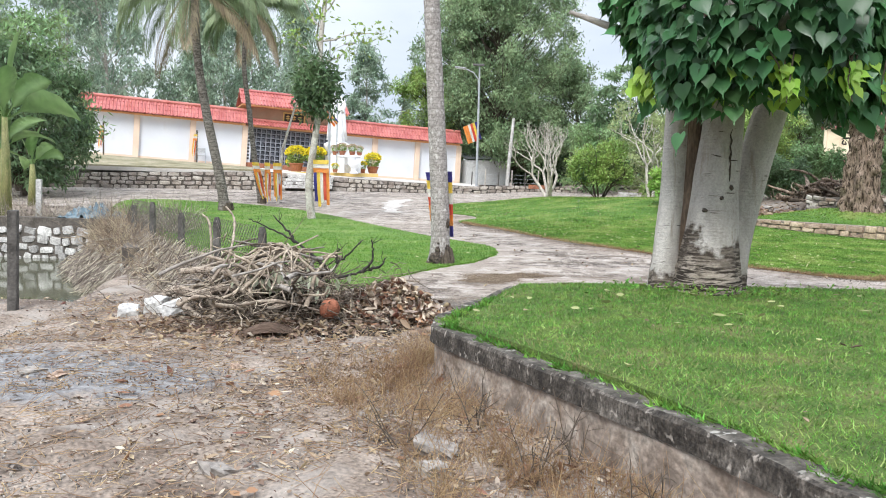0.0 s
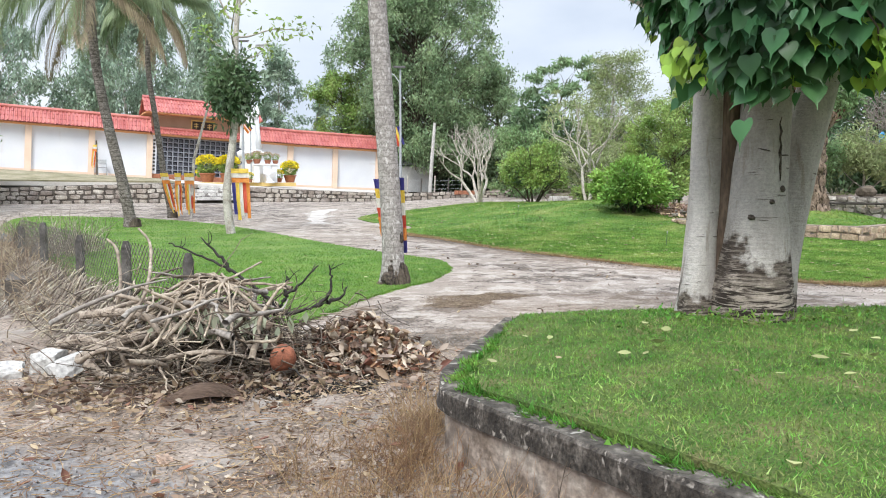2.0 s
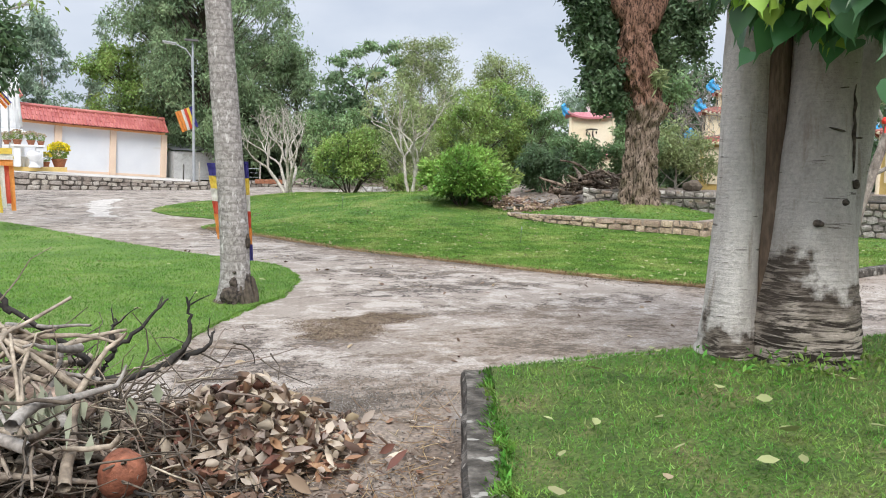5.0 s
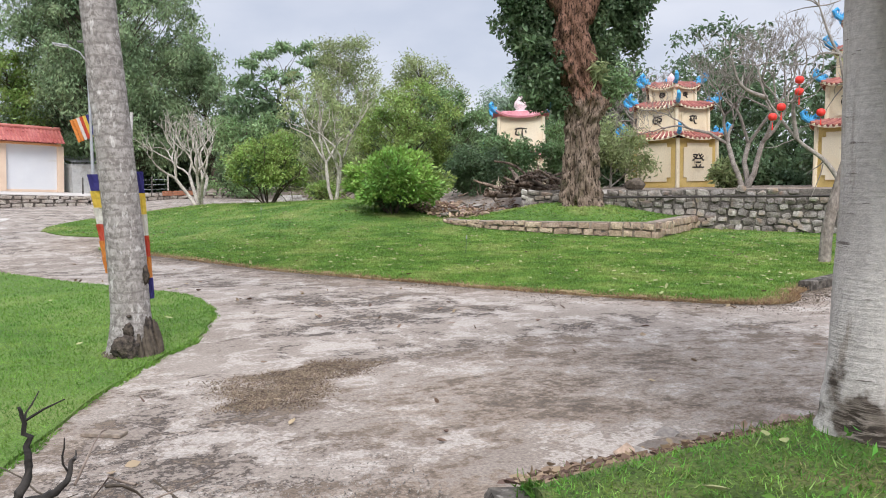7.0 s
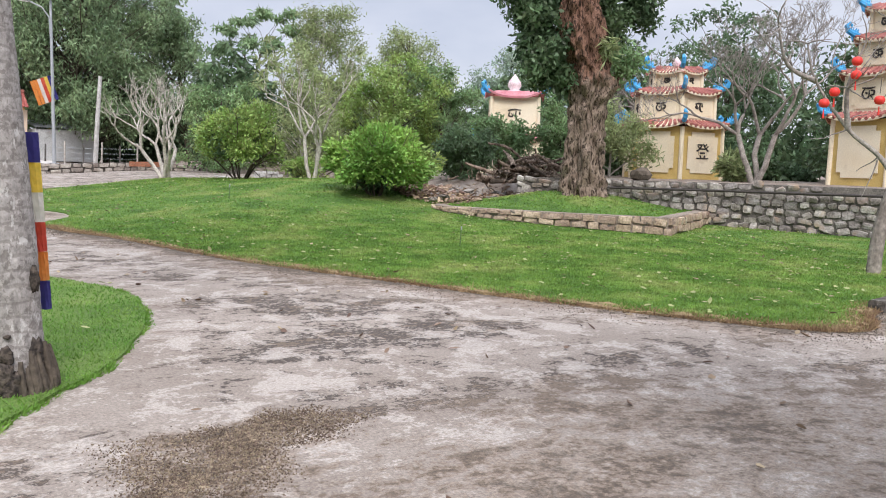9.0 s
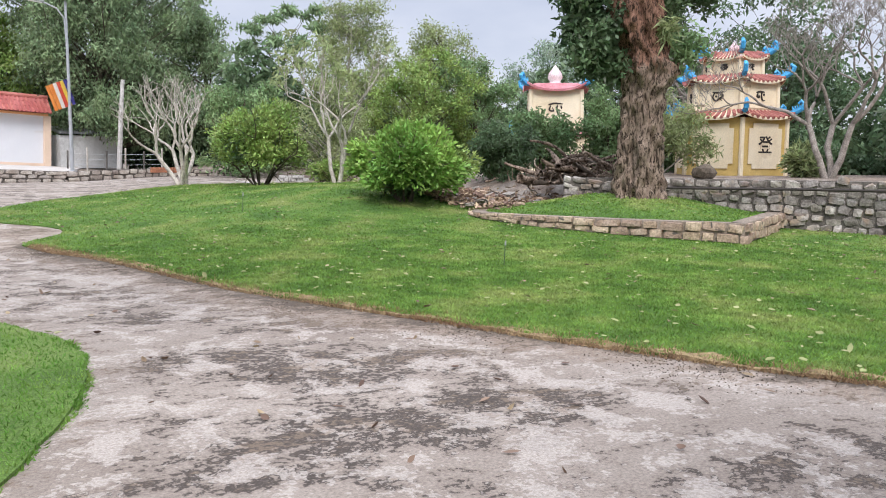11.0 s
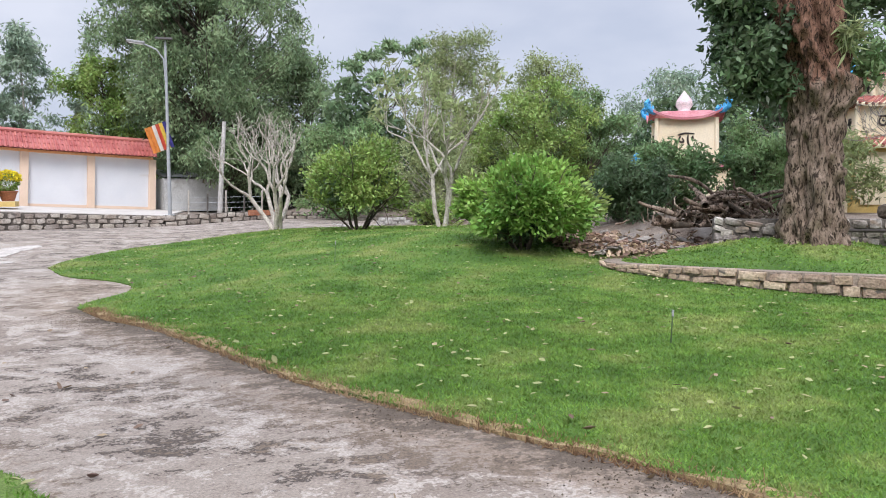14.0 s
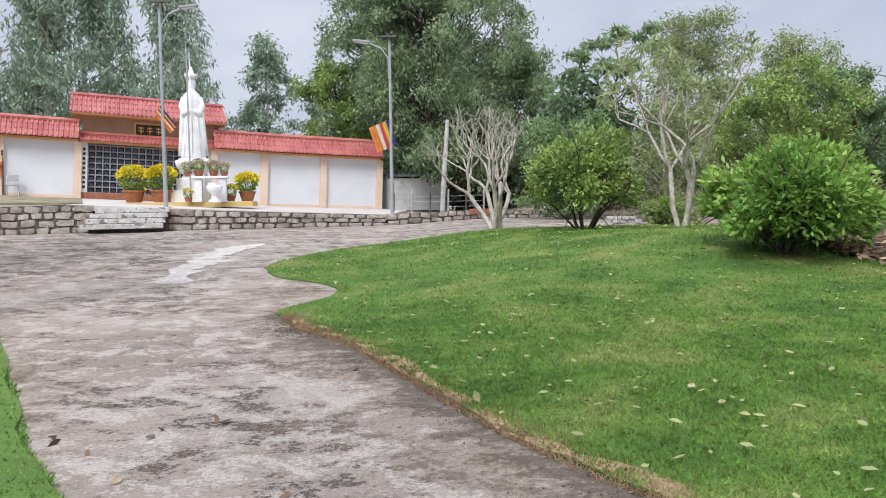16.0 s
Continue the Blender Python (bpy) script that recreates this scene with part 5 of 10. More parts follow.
flower_pot("flower_pot", -8.75, 46.3, SZ + 0.17, 1.05, "large clay pot of yellow chrysanthemums on a yellow platform")
flower_pot("flower_pot", -7.65, 46.2, SZ + 0.17, 1.05, "large clay pot of yellow chrysanthemums on a yellow platform")
flower_pot("flower_pot", -4.45, 47.0, SZ + 0.17, 0.85, "clay pot of yellow chrysanthemums on a yellow platform")
flower_pot("flower_pot", -5.0, 46.5, SZ + 0.17, 0.5, "small clay pot of pale yellow flowers")
flower_pot("flower_pot", -6.4, 45.4, SZ + 0.17, 0.38, "small clay pot with a few flowers")
flower_pot("flower_pot", -9.9, 50.5, float(terrace_z(-9.9)), 0.55, "small pot of yellow flowers before the niches")
for dx, s in ((-0.7, 0.42), (-0.3, 0.5), (0.25, 0.46), (0.65, 0.4)):
    flower_pot("flower_vase", -5.75 + dx, 45.75 + dx * 0.14, SZ + 1.15, s, "small vase of mixed flowers on the altar table", flowers=material("faded_bloom", ((0.45, 0.33, 0.22), (0.60, 0.52, 0.40)), rough=0.8, bump=0))
# a tube-framed seat by the wall
seat = thing("garden_chair", (-15.6, 51.0, float(terrace_z(-15.6))), "grey metal folding chair by the white wall", "chair", rz=20)
for s in (-1, 1):
    bm = bmesh.new()
    tube(bm, [(s * 0.24, -0.3, 0), (s * 0.24, 0.1, 0.45), (s * 0.24, 0.25, 0.95)], 0.02, seg=6)
    tube(bm, [(s * 0.24, 0.3, 0), (s * 0.24, -0.2, 0.5)], 0.02, seg=6)
    part("leg", bm, GALVANISED, seat)
bm = bmesh.new()
box(bm, (0.46, 0.4, 0.03), (0, 0, 0.46), bevel=0.01)
part("seat", bm, GREY_METAL, seat)
bm = bmesh.new()
box(bm, (0.46, 0.03, 0.28), (0, 0.22, 0.8), rx=-15, bevel=0.01)
part("backrest", bm, GREY_METAL, seat)

# ---- lamps, flags, poles ----
def cloth(w, h, waves=2.0, amp=0.04, nu=10, nv=4, sag=0.0):
    """A waved strip of cloth, w along x and h down z, with thickness."""
    bm = bmesh.new()
    rows = []
    for i in range(nu + 1):
        u = i / nu
        rows.append([bm.verts.new((u * w, amp * math.sin(waves * 2 * math.pi * u + 1.3 * j / nv) , -h * j / nv - sag * u)) for j in range(nv + 1)])
    for a, b in zip(rows, rows[1:]):
        for j in range(nv):
            bm.faces.new((a[j], a[j + 1], b[j + 1], b[j]))
    bmesh.ops.solidify(bm, geom=bm.faces[:], thickness=0.004)
    return bm


FIVE = [F_BLUE, F_YELLOW, F_RED, F_WHITE, F_ORANGE]


def flag(x, y, z, w, h, rz=0.0, tilt=0.0, label="five-coloured prayer flag hanging from a pole", group="prayer flags"):
    """Upright stripes in five colours, side by side along the flag."""
    e = thing("prayer_flag", (x, y, z), label, "flag", group=group)
    e.matrix_world = pose(x, y, z, 0, tilt, rz)
    for k in range(6):
        bm = cloth(w / 6, h, waves=0.35, amp=0.05 * h, nu=4)
        s = part("stripe", bm, FIVE[k] if k < 5 else F_ORANGE, e)
        s.matrix_basis = pose(w * k / 6, 0.02 * math.sin(k * 1.3), -0.01 * k)
    return e


def street_lamp(x, y, z, height, side, label):
    e = thing("street_lamp", (x, y, z), label, "street lamp", group="street lamps")
    bm = bmesh.new()
    tube(bm, [(0, 0, -0.2), (0, 0, height * 0.5), (0, 0, height)], (0.075, 0.06, 0.045), seg=10)
    part("pole", bm, GALVANISED, e)
    bm = bmesh.new()
    tube(bm, [(0.03 * side, -0.04, height * 0.78), (0.06 * side, -0.05, height * 0.9), (0.3 * side, -0.06, height * 0.955), (0.75 * side, -0.1, height * 0.985)], 0.028, seg=8)
    part("arm", bm, GALVANISED, e)
    bm = bmesh.new()
    box(bm, (0.62, 0.24, 0.09), (1.0 * side, -0.12, height * 0.992), ry=-6 * side, bevel=0.03)
    head = part("lamp_head", bm, GREY_METAL, e, "grey lamp head")
    bm = bmesh.new()
    box(bm, (0.46, 0.18, 0.02), (1.0 * side, -0.12, height * 0.992 - 0.052), ry=-6 * side, bevel=0.006)
    part("lens", bm, STATUE, head, "pale lamp lens")
    bm = bmesh.new()
    box(bm, (0.6, 0.5, 0.03), (0.05 * side, 0, height + 0.14), rx=18, bevel=0.008)
    part("solar_panel", bm, INK, e, "dark solar panel")
    bm = bmesh.new()
    tube(bm, [(0, 0, height - 0.02), (0, 0, height + 0.13)], 0.02, seg=6)
    part("panel_bracket", bm, GALVANISED, e)
    bm = bmesh.new()
    box(bm, (0.32, 0.32, 0.03), (0, 0, 0.015), bevel=0.006)
    part("base_plate", bm, GALVANISED, e)
    return e


street_lamp(1.45, 43.35, float(terrace_z(1.45)) + 0.0, 6.25, -1, "tall grey steel street lamp with a curved arm")
street_lamp(-6.2, 41.75, float(terrace_z(-6.2)), 6.75, 1, "tall grey steel street lamp with a curved arm beside the steps")
flag(1.38, 43.3, 4.38, -0.78, 0.95, rz=5, tilt=-18, label="five-coloured prayer flag blown out from a lamp pole")
flag(-6.24, 41.68, 4.75, -0.34, 0.85, rz=5, tilt=-38, label="five-coloured prayer flag drooping from a lamp pole")
fp = thing("flagpole", (-6.35, 45.6, SZ + 0.1), "thin grey pole with a pointed tip before the statue", "pole")
bm = bmesh.new()
tube(bm, [(0, 0, 0), (0, 0, 5.8), (0, 0, 6.2)], (0.035, 0.03, 0.005), seg=8)
part("shaft", bm, GALVANISED, fp)
up = thing("utility_pole", (3.7, 52.5, 0.85), "leaning white concrete utility pole", "pole")
bm = bmesh.new()
tube(bm, [(0, 0, -0.2), (0.15, 0, 2.2), (0.32, 0, 4.4)], (0.12, 0.11, 0.09), seg=8)
part("shaft", bm, BLOCK, up, "pale concrete shaft")

# grey shed beside the end of the wall
shed = thing("shed", (2.35, 59.0, 0.9), "grey sheet-metal shed with a corrugated roof", "shed", rz=18)
bm = bmesh.new()
box(bm, (3.2, 2.2, 1.75), (0, 0, 0.87))
part("wall", bm, SHED_WALL, shed)
bm = bmesh.new()
row0 = None
for k in range(89):
    x_, w_ = -1.7 + 3.4 * k / 88, 0.045 * math.cos(k * math.pi / 2)
    row1 = [bm.verts.new((x_, -1.25, 1.84 + w_)), bm.verts.new((x_, 1.25, 2.26 + w_))]
    if row0:
        bm.faces.new((row0[0], row1[0], row1[1], row0[1]))
    row0 = row1
bmesh.ops.solidify(bm, geom=bm.faces[:], thickness=0.02)
part("roof", bm, GALVANISED, shed, "pale corrugated roof")
bm = bmesh.new()
box(bm, (0.12, 0.12, 1.9), (1.62, -1.12, 0.95))
part("corner_post", bm, CEMENT_POST, shed)
wf = thing("wire_fence", (3.2, 51.5, 0.95), "low wire fence with weathered posts", "fence")
for k in range(6):
    bm = bmesh.new()
    tube(bm, [(-1.8 + 0.85 * k, 0.1 * k, -0.2), (-1.8 + 0.85 * k + 0.03, 0.1 * k, 0.85 + 0.15 * (k % 2))], 0.045, seg=6)
    part("post", bm, BARK_PALE if k % 2 else CEMENT_POST, wf)
for k in range(3):
    bm = bmesh.new()
    tube(bm, [(-1.8, 0, 0.2 + 0.25 * k), (0.3, 0.25, 0.17 + 0.25 * k), (2.45, 0.5, 0.2 + 0.25 * k)], 0.008, seg=4)
    part("wire", bm, GALVANISED, wf)
bench = thing("brick_stack", (4.9, 44.0, 0.9), "small stack of red bricks on the grass", "bricks")
for k in range(18):
    bm = bmesh.new()
    box(bm, (0.21, 0.1, 0.065), (0.22 * (k % 6) - 0.5, 0.02 * (k % 3), 0.035 + 0.07 * (k // 6)), rz=(k * 37) % 9 - 4, bevel=0.006)
    part("brick", bm, TERRACOTTA, bench)

blocks = thing("block_stack", (8.15, 37.0, float(ground_z(8.15, 37.0))), "rough stack of pale concrete blocks behind the lawn", "blocks")
for k in range(14):
    bm = bmesh.new()
    box(bm, (0.2, 0.14, 0.095), (0.22 * (k % 5) - 0.44 + 0.06 * (k // 5), 0.03 * ((k * 7) % 3), 0.05 + 0.1 * (k // 5)), rz=(k * 53) % 17 - 8, bevel=0.012)
    part("block", bm, BLOCK, blocks)
bm = bmesh.new()
box(bm, (0.62, 0.12, 0.03), bevel=0.005)
ob = part("plank", bm, BLOCK)
ob.matrix_world = pose(6.45, 36.4, float(ground_z(6.45, 36.4)) + 0.09, 4, 8, -12)
tagged(ob, "pale plank lying behind the lawn", "plank")

# ---- trees ----
def limb(p0, d, length, r0, r1, n=6, wander=0.25, rise=0.0):
    pts, p, d = [np.array(p0, float)], np.array(p0, float), np.array(d, float)
    d /= np.linalg.norm(d)
    for _ in range(n):
        d = d + rng.normal(size=3) * wander / n ** 0.5 + np.array([0, 0, rise / n])
        d /= np.linalg.norm(d)
        p = p + d * length / n
        pts.append(p)
    return np.array(pts), np.linspace(r0, r1, n + 1)


def skeleton_paths(base, height, radius, forks, spread, depth=3, first=0.35, rise=0.25, trunk_lean=(0, 0), wander=0.22):
    """Trunk and limbs as paths; also the outer ends."""
    paths, tips = [], []
    pts, rad = limb(base, (trunk_lean[0], trunk_lean[1], 1), height * 0.75, radius, radius * 0.35, n=9, wander=0.12)
    paths.append((pts, rad))

    def grow(p, d, length, r, level):
        q, rr = limb(p, d, length, r, r * 0.4, n=5, wander=wander, rise=rise)
        paths.append((q, rr))
        if level == 0:
            tips.append(q[-1])
            tips.append(q[-3])
            return
        for k in range(forks):
            i = int(rng.integers(2, len(q)))
            dd = q[i] - q[i - 1]
            dd = dd / np.linalg.norm(dd) + rng.normal(size=3) * 0.65
            grow(q[i], dd, length * rng.uniform(0.5, 0.75), rr[i] * 0.75, level - 1)
        tips.append(q[-1])

    for k in range(7):
        f = first + (1 - first) * (k + rng.uniform(0, 0.8)) / 7
        i = min(int(f * 9), 9)
        a = 2.4 * k + rng.uniform(-0.4, 0.4)
        grow(pts[i], (math.cos(a) * spread, math.sin(a) * spread, 0.7), height * 0.32 * rng.uniform(0.7, 1.2) * (1.25 - 0.55 * f), rad[i] * 0.6, depth - 1)
    tips.append(pts[-1])
    return paths, np.array(tips)


def ball(n):
    return unit(n) * rng.uniform(0, 1, n)[:, None] ** (1 / 2.2)


def crown(tips, n, spread, length, width, droop, flat=0.8):
    """Leaves in tight clumps round the ends of the limbs."""
    k = rng.integers(len(tips), size=n)
    sub = np.stack([ball(len(tips)) for _ in range(5)], 1) * spread * np.array([1.25, 1.25, 1.0])
    fluff = ball(n) * 0.8
    at = tips[k] + sub[k, rng.integers(5, size=n)] + fluff * spread * np.array([1, 1, flat])
    return leaves_np(at, length, width, droop)


def tree(name, x, y, height, radius, leaf, bark, n, leaf_len, leaf_wid, spread=0.9, clump=0.6, droop=0.5, forks=2, depth=3, first=0.3, rise=0.25, label="", lean=(0, 0), z=None, group=""):
    z = float(ground_z(x, y)) if z is None else z
    e = thing(name, (x, y, z), label, "tree", group=group)
    paths, tips = skeleton_paths((0, 0, -0.15), height, radius, forks, spread, depth, first, rise, lean)
    v, f = tubes_np(paths[:1], 10)
    obj("trunk", np_mesh("trunk", v, f), bark, e)
    v, f = tubes_np(paths[1:], 5)
    tagged(obj("branchwork", np_mesh("branchwork", v, f), bark, e), kind="stuff")
    v, f = crown(tips, int(n * 1.25), clump, leaf_len * 0.95, leaf_wid * 1.0, droop)
    obj("crown", np_mesh("crown", v, f), leaf, e)
    return e



def massed_tree(name, x, y, height, width, leaf, bark, n, leaf_len, leaf_wid, trunk=0.2, base=0.2, clumps=60, size=0.9, shape="oval", droop=0.5, label="", group="", lean=(0, 0), twigs=0, flat=0.75, gaps=0.35, category="tree"):
    """A tree whose boughs each carry a clump of leaves; the clumps fill an uneven crown with gaps."""
    z = float(ground_z(x, y))
    e = thing(name, (x, y, z), label, category, group=group)
    pts, rad = limb((0, 0, -0.15), (lean[0], lean[1], 1), height * 0.86, trunk, trunk * 0.22, n=12, wander=0.14)
    h = base + (1 - base) * rng.uniform(0, 1, clumps) ** 0.9
    u = (h - base) / (1 - base)
    if shape == "cone":
        R = 0.22 + 0.78 * (1 - u) ** 0.8 * np.minimum(1, 0.45 + u * 3)
    elif shape == "broad":
        R = np.sqrt(np.clip(1 - (u - 0.45) ** 2 / 0.33, 0.06, 1))
    else:
        R = np.sqrt(np.clip(1 - (u - 0.42) ** 2 / 0.40, 0.08, 1))
    ang = rng.uniform(0, 2 * np.pi, clumps)
    lobe = np.array([noise.noise(Vector((math.cos(q) * 1.3 + x, math.sin(q) * 1.3 + y, k * 2.6))) for q, k in zip(ang, u)])
    r = R * width / 2 * (0.22 + 0.78 * rng.uniform(0, 1, clumps) ** 0.6) * (1 + gaps * 1.6 * lobe)
    hz = h * height * 0.97
    core = np.stack([np.interp(np.clip(hz, 0, None), pts[:, 2], pts[:, c]) for c in (0, 1)], 1)
    at = np.column_stack([core[:, 0] + r * np.cos(ang), core[:, 1] + r * np.sin(ang), hz])
    v, f = tubes_np([(pts, rad)], 9)
    obj("trunk", np_mesh("trunk", v, f), bark, e)
    paths = []
    for c, rr in zip(at, r):
        hh = max(0.25 * base * height + 0.15, c[2] - rr * rng.uniform(0.7, 1.2) - 0.15 * size)
        root = np.array([np.interp(hh, pts[:, 2], pts[:, 0]), np.interp(hh, pts[:, 2], pts[:, 1]), hh])
        mid = root * 0.45 + c * 0.55 + np.array([0, 0, 0.06 * rr]) + rng.normal(size=3) * 0.07 * rr
        r0 = trunk * 0.2 * (0.4 + 0.6 * min(1, rr / (width * 0.4)))
        paths.append((np.array([root, root * 0.75 + mid * 0.25 + rng.normal(size=3) * 0.03 * rr, mid, mid * 0.4 + c * 0.6 + rng.normal(size=3) * 0.05 * rr, c]), np.linspace(r0, r0 * 0.25, 5)))
        for _ in range(twigs):
            paths.append(limb(c, unit(1)[0] + np.array([0, 0, 0.8]), size * rng.uniform(0.6, 1.5), trunk * 0.06, trunk * 0.02, n=4, wander=0.4))
    v, f = tubes_np(paths, 4)
    tagged(obj("branchwork", np_mesh("branchwork", v, f), bark, e), kind="stuff")
    big = rng.uniform(0.65, 1.35, clumps) * size
    k = rng.choice(clumps, size=n, p=big ** 2 / (big ** 2).sum())
    # four tufts to a clump keep its edge uneven
    tuft = np.stack([ball(clumps) for _ in range(4)], 1) * 0.75
    stray = np.where(rng.uniform(size=n) < 0.22, 1.7, 1.0)[:, None]
    off = tuft[k, rng.integers(4, size=n)] * 1.05 + ball(n) * 0.62 * stray
    pos = at[k] + off * big[k][:, None] * np.array([1, 1, flat])
    v, f = leaves_np(pos, leaf_len, leaf_wid, droop)
    obj("crown", np_mesh("crown", v, f), leaf, e)
    return e


rng = np.random.default_rng(11)
# tall trees behind the wall
EUC = "tall grey-green eucalyptus with drooping leaves behind the wall"
for x, y, h, w in ((-34, 58, 14, 6.5), (-29, 62, 15.5, 6.5), (-25.5, 60, 17, 6), (-21.5, 63, 16, 5.5), (-18.3, 61, 17.5, 5), (-14.8, 64, 16.5, 5.5), (-11.4, 63, 13.5, 4.6), (-38, 66, 15, 7), (-31, 70, 17, 7), (-20, 72, 19, 6.5), (-14, 74, 18, 6)):
    massed_tree("eucalyptus_tree", x, y, h, w, LEAF_GREY, BARK_PALE, 7500, 0.42, 0.12, trunk=0.16, base=0.12, clumps=80, size=0.85, shape="cone" if x > -22 else "oval", droop=1.1, flat=1.15, label=EUC, group="eucalyptus row")
massed_tree("conical_tree", -7.5, 70, 11.2, 5.2, LEAF_GREY, BARK_PALE, 7000, 0.38, 0.12, trunk=0.14, base=0.1, clumps=70, size=0.75, shape="cone", droop=0.8, label="young conical grey-green tree behind the wall")
massed_tree("slender_tree", -4.7, 68, 11.5, 2.4, LEAF_GREY, BARK_PALE, 3200, 0.36, 0.10, trunk=0.10, base=0.1, clumps=40, size=0.5, shape="cone", droop=0.8, label="slender grey-green tree behind the wall")
rng = np.random.default_rng(12)
ACA = "large spreading acacia with fine grey-green foliage"
massed_tree("acacia_tree", 3.2, 60, 16.4, 10.4, LEAF_ACACIA, BARK_DARK, 100000, 0.27, 0.09, trunk=0.24, base=0.10, clumps=340, size=1.0, shape="broad", droop=0.9, flat=0.95, gaps=0.4, label=ACA)
massed_tree("acacia_tree", 0.2, 62, 12.6, 4.2, LEAF_ACACIA, BARK_DARK, 14000, 0.27, 0.09, trunk=0.22, base=0.2, clumps=70, size=0.75, shape="oval", droop=0.9, flat=1.0, gaps=0.4, label=ACA)
massed_tree("acacia_tree", -1.6, 61.5, 8.6, 4.6, LEAF_CITRUS, BARK_DARK, 13000, 0.28, 0.10, trunk=0.22, base=0.06, clumps=60, size=0.8, shape="oval", droop=0.6, flat=0.7, label="rounded fresh green tree behind the wall")
massed_tree("acacia_tree", 9.7, 60, 9.0, 4.0, LEAF_ACACIA, BARK_DARK, 14000, 0.26, 0.09, trunk=0.22, base=0.12, clumps=70, size=0.8, shape="oval", droop=0.8, flat=0.9, gaps=0.4, label=ACA)
massed_tree("acacia_tree", 5.5, 66, 8.2, 8, LEAF_DARK, BARK_DARK, 16000, 0.34, 0.12, trunk=0.3, base=0.1, clumps=60, size=1.1, shape="oval", droop=0.6, label="dark dense tree behind the wall")
rng = np.random.default_rng(13)
massed_tree("broadleaf_tree", 10.2, 49, 7.9, 4.8, LEAF_FEATHER, BARK_DARK, 4200, 0.32, 0.09, trunk=0.12, base=0.5, clumps=30, size=0.4, shape="broad", droop=0.3, flat=0.35, gaps=0.9, label="open dark-leaved tree with spreading boughs in the thicket")
OLV = "pale olive-green tree with fine feathery foliage and bare twig ends"
massed_tree("thicket_tree", 13.0, 45, 7.4, 4.6, LEAF_OLIVE, BARK_PALE, 19000, 0.18, 0.05, trunk=0.14, base=0.06, clumps=130, size=0.6, shape="oval", droop=0.2, twigs=3, gaps=0.5, label=OLV, group="thicket trees")
massed_tree("thicket_tree", 10.0, 38.5, 3.9, 3.4, LEAF_OLIVE, BARK_PALE, 9000, 0.15, 0.045, trunk=0.1, base=0.08, clumps=55, size=0.42, shape="oval", droop=0.2, twigs=2, label=OLV, group="thicket trees")
massed_tree("thicket_tree", 19.4, 50, 7.6, 4.6, LEAF_OLIVE, BARK_DARK, 17000, 0.19, 0.065, trunk=0.2, base=0.04, clumps=120, size=0.75, shape="oval", droop=0.5, label="dense yellow-green tree in the thicket", group="thicket trees")
massed_tree("thicket_tree", 14.9, 41, 5.0, 5.0, LEAF_CITRUS, BARK_DARK, 18000, 0.16, 0.06, trunk=0.15, base=0.04, clumps=60, size=0.6, shape="oval", droop=0.3, label="dense mid-green tree in the thicket", group="thicket trees")
massed_tree("thicket_tree", 18.0, 42, 4.8, 4.6, LEAF_MANGO, BARK_DARK, 16000, 0.17, 0.065, trunk=0.15, base=0.04, clumps=55, size=0.55, shape="oval", droop=0.3, label="dense dark green tree in the thicket", group="thicket trees")
massed_tree("thicket_tree", 7.6, 42, 4.0, 3.4, LEAF_MANGO, BARK_DARK, 10000, 0.17, 0.065, trunk=0.13, base=0.04, clumps=50, size=0.5, shape="oval", droop=0.3, label="dark green tree in the thicket", group="thicket trees")
massed_tree("thicket_tree", 26.6, 50, 7.0, 5.6, LEAF_GREY, BARK_DARK, 9000, 0.26, 0.085, trunk=0.18, base=0.06, clumps=60, size=0.75, shape="oval", droop=0.6, label="grey-green tree beyond the tombs", group="thicket trees")
for x, y, h in ((22, 35, 5.5), (26, 32, 5.0), (29, 26, 6.0), (31, 38, 8), (25, 24, 4.6), (34, 20, 7)):
    massed_tree("thicket_tree", x, y, h, h * 1.05, LEAF_DARK, BARK_DARK, 7000, 0.27, 0.11, trunk=0.16, base=0.03, clumps=55, size=0.8, shape="oval", droop=0.3, label="dense dark green tree behind the tombs", group="thicket trees")
rng = np.random.default_rng(14)
# trees by the pond
# dark leaf in place of mango leaf: its poor light is put into the colour
massed_tree("mango_tree", -15.7, 30, 5.6, 5.6, LEAF_DARK, BARK_DARK, 14000, 0.27, 0.085, trunk=0.18, base=0.16, clumps=75, size=0.75, shape="oval", droop=0.8, label="dense mango tree by the pond, leaves darkened as if under-lit")
massed_tree("mango_tree", -17.5, 33, 7.6, 6.5, LEAF_MANGO, BARK_DARK, 11000, 0.29, 0.09, trunk=0.2, base=0.08, clumps=70, size=0.85, shape="oval", droop=0.8, label="tall dense green tree by the pond")


# a far belt of woods behind everything
def belt(name, a, b, n, height, depth, leaf, label, ll=0.4, lw=0.16):
    t = rng.uniform(0, 1, n)
    a, b = np.array(a, float), np.array(b, float)
    d = (b - a) / np.linalg.norm(b - a)
    side = np.array([-d[1], d[0]])
    L = np.linalg.norm(b - a)
    top = height * (0.62 + 0.25 * np.sin(t * L * 0.37 + 1) + 0.18 * np.sin(t * L * 1.1))
    off = rng.uniform(-0.5, 0.5, n) * depth
    xy = a + (b - a) * t[:, None] + side * off[:, None]
    z = top * (1 - 0.9 * rng.uniform(0, 1, n) ** 0.85) * np.sqrt(np.clip(1 - (off / depth * 1.7) ** 2, 0.05, 1))
    at = np.column_stack([xy, ground_z(xy[:, 0], xy[:, 1]) + z])
    v, f = leaves_np(at, ll, lw, 0.3)
    return tagged(obj(name, np_mesh(name, v, f), leaf), label, "woods", kind="stuff")


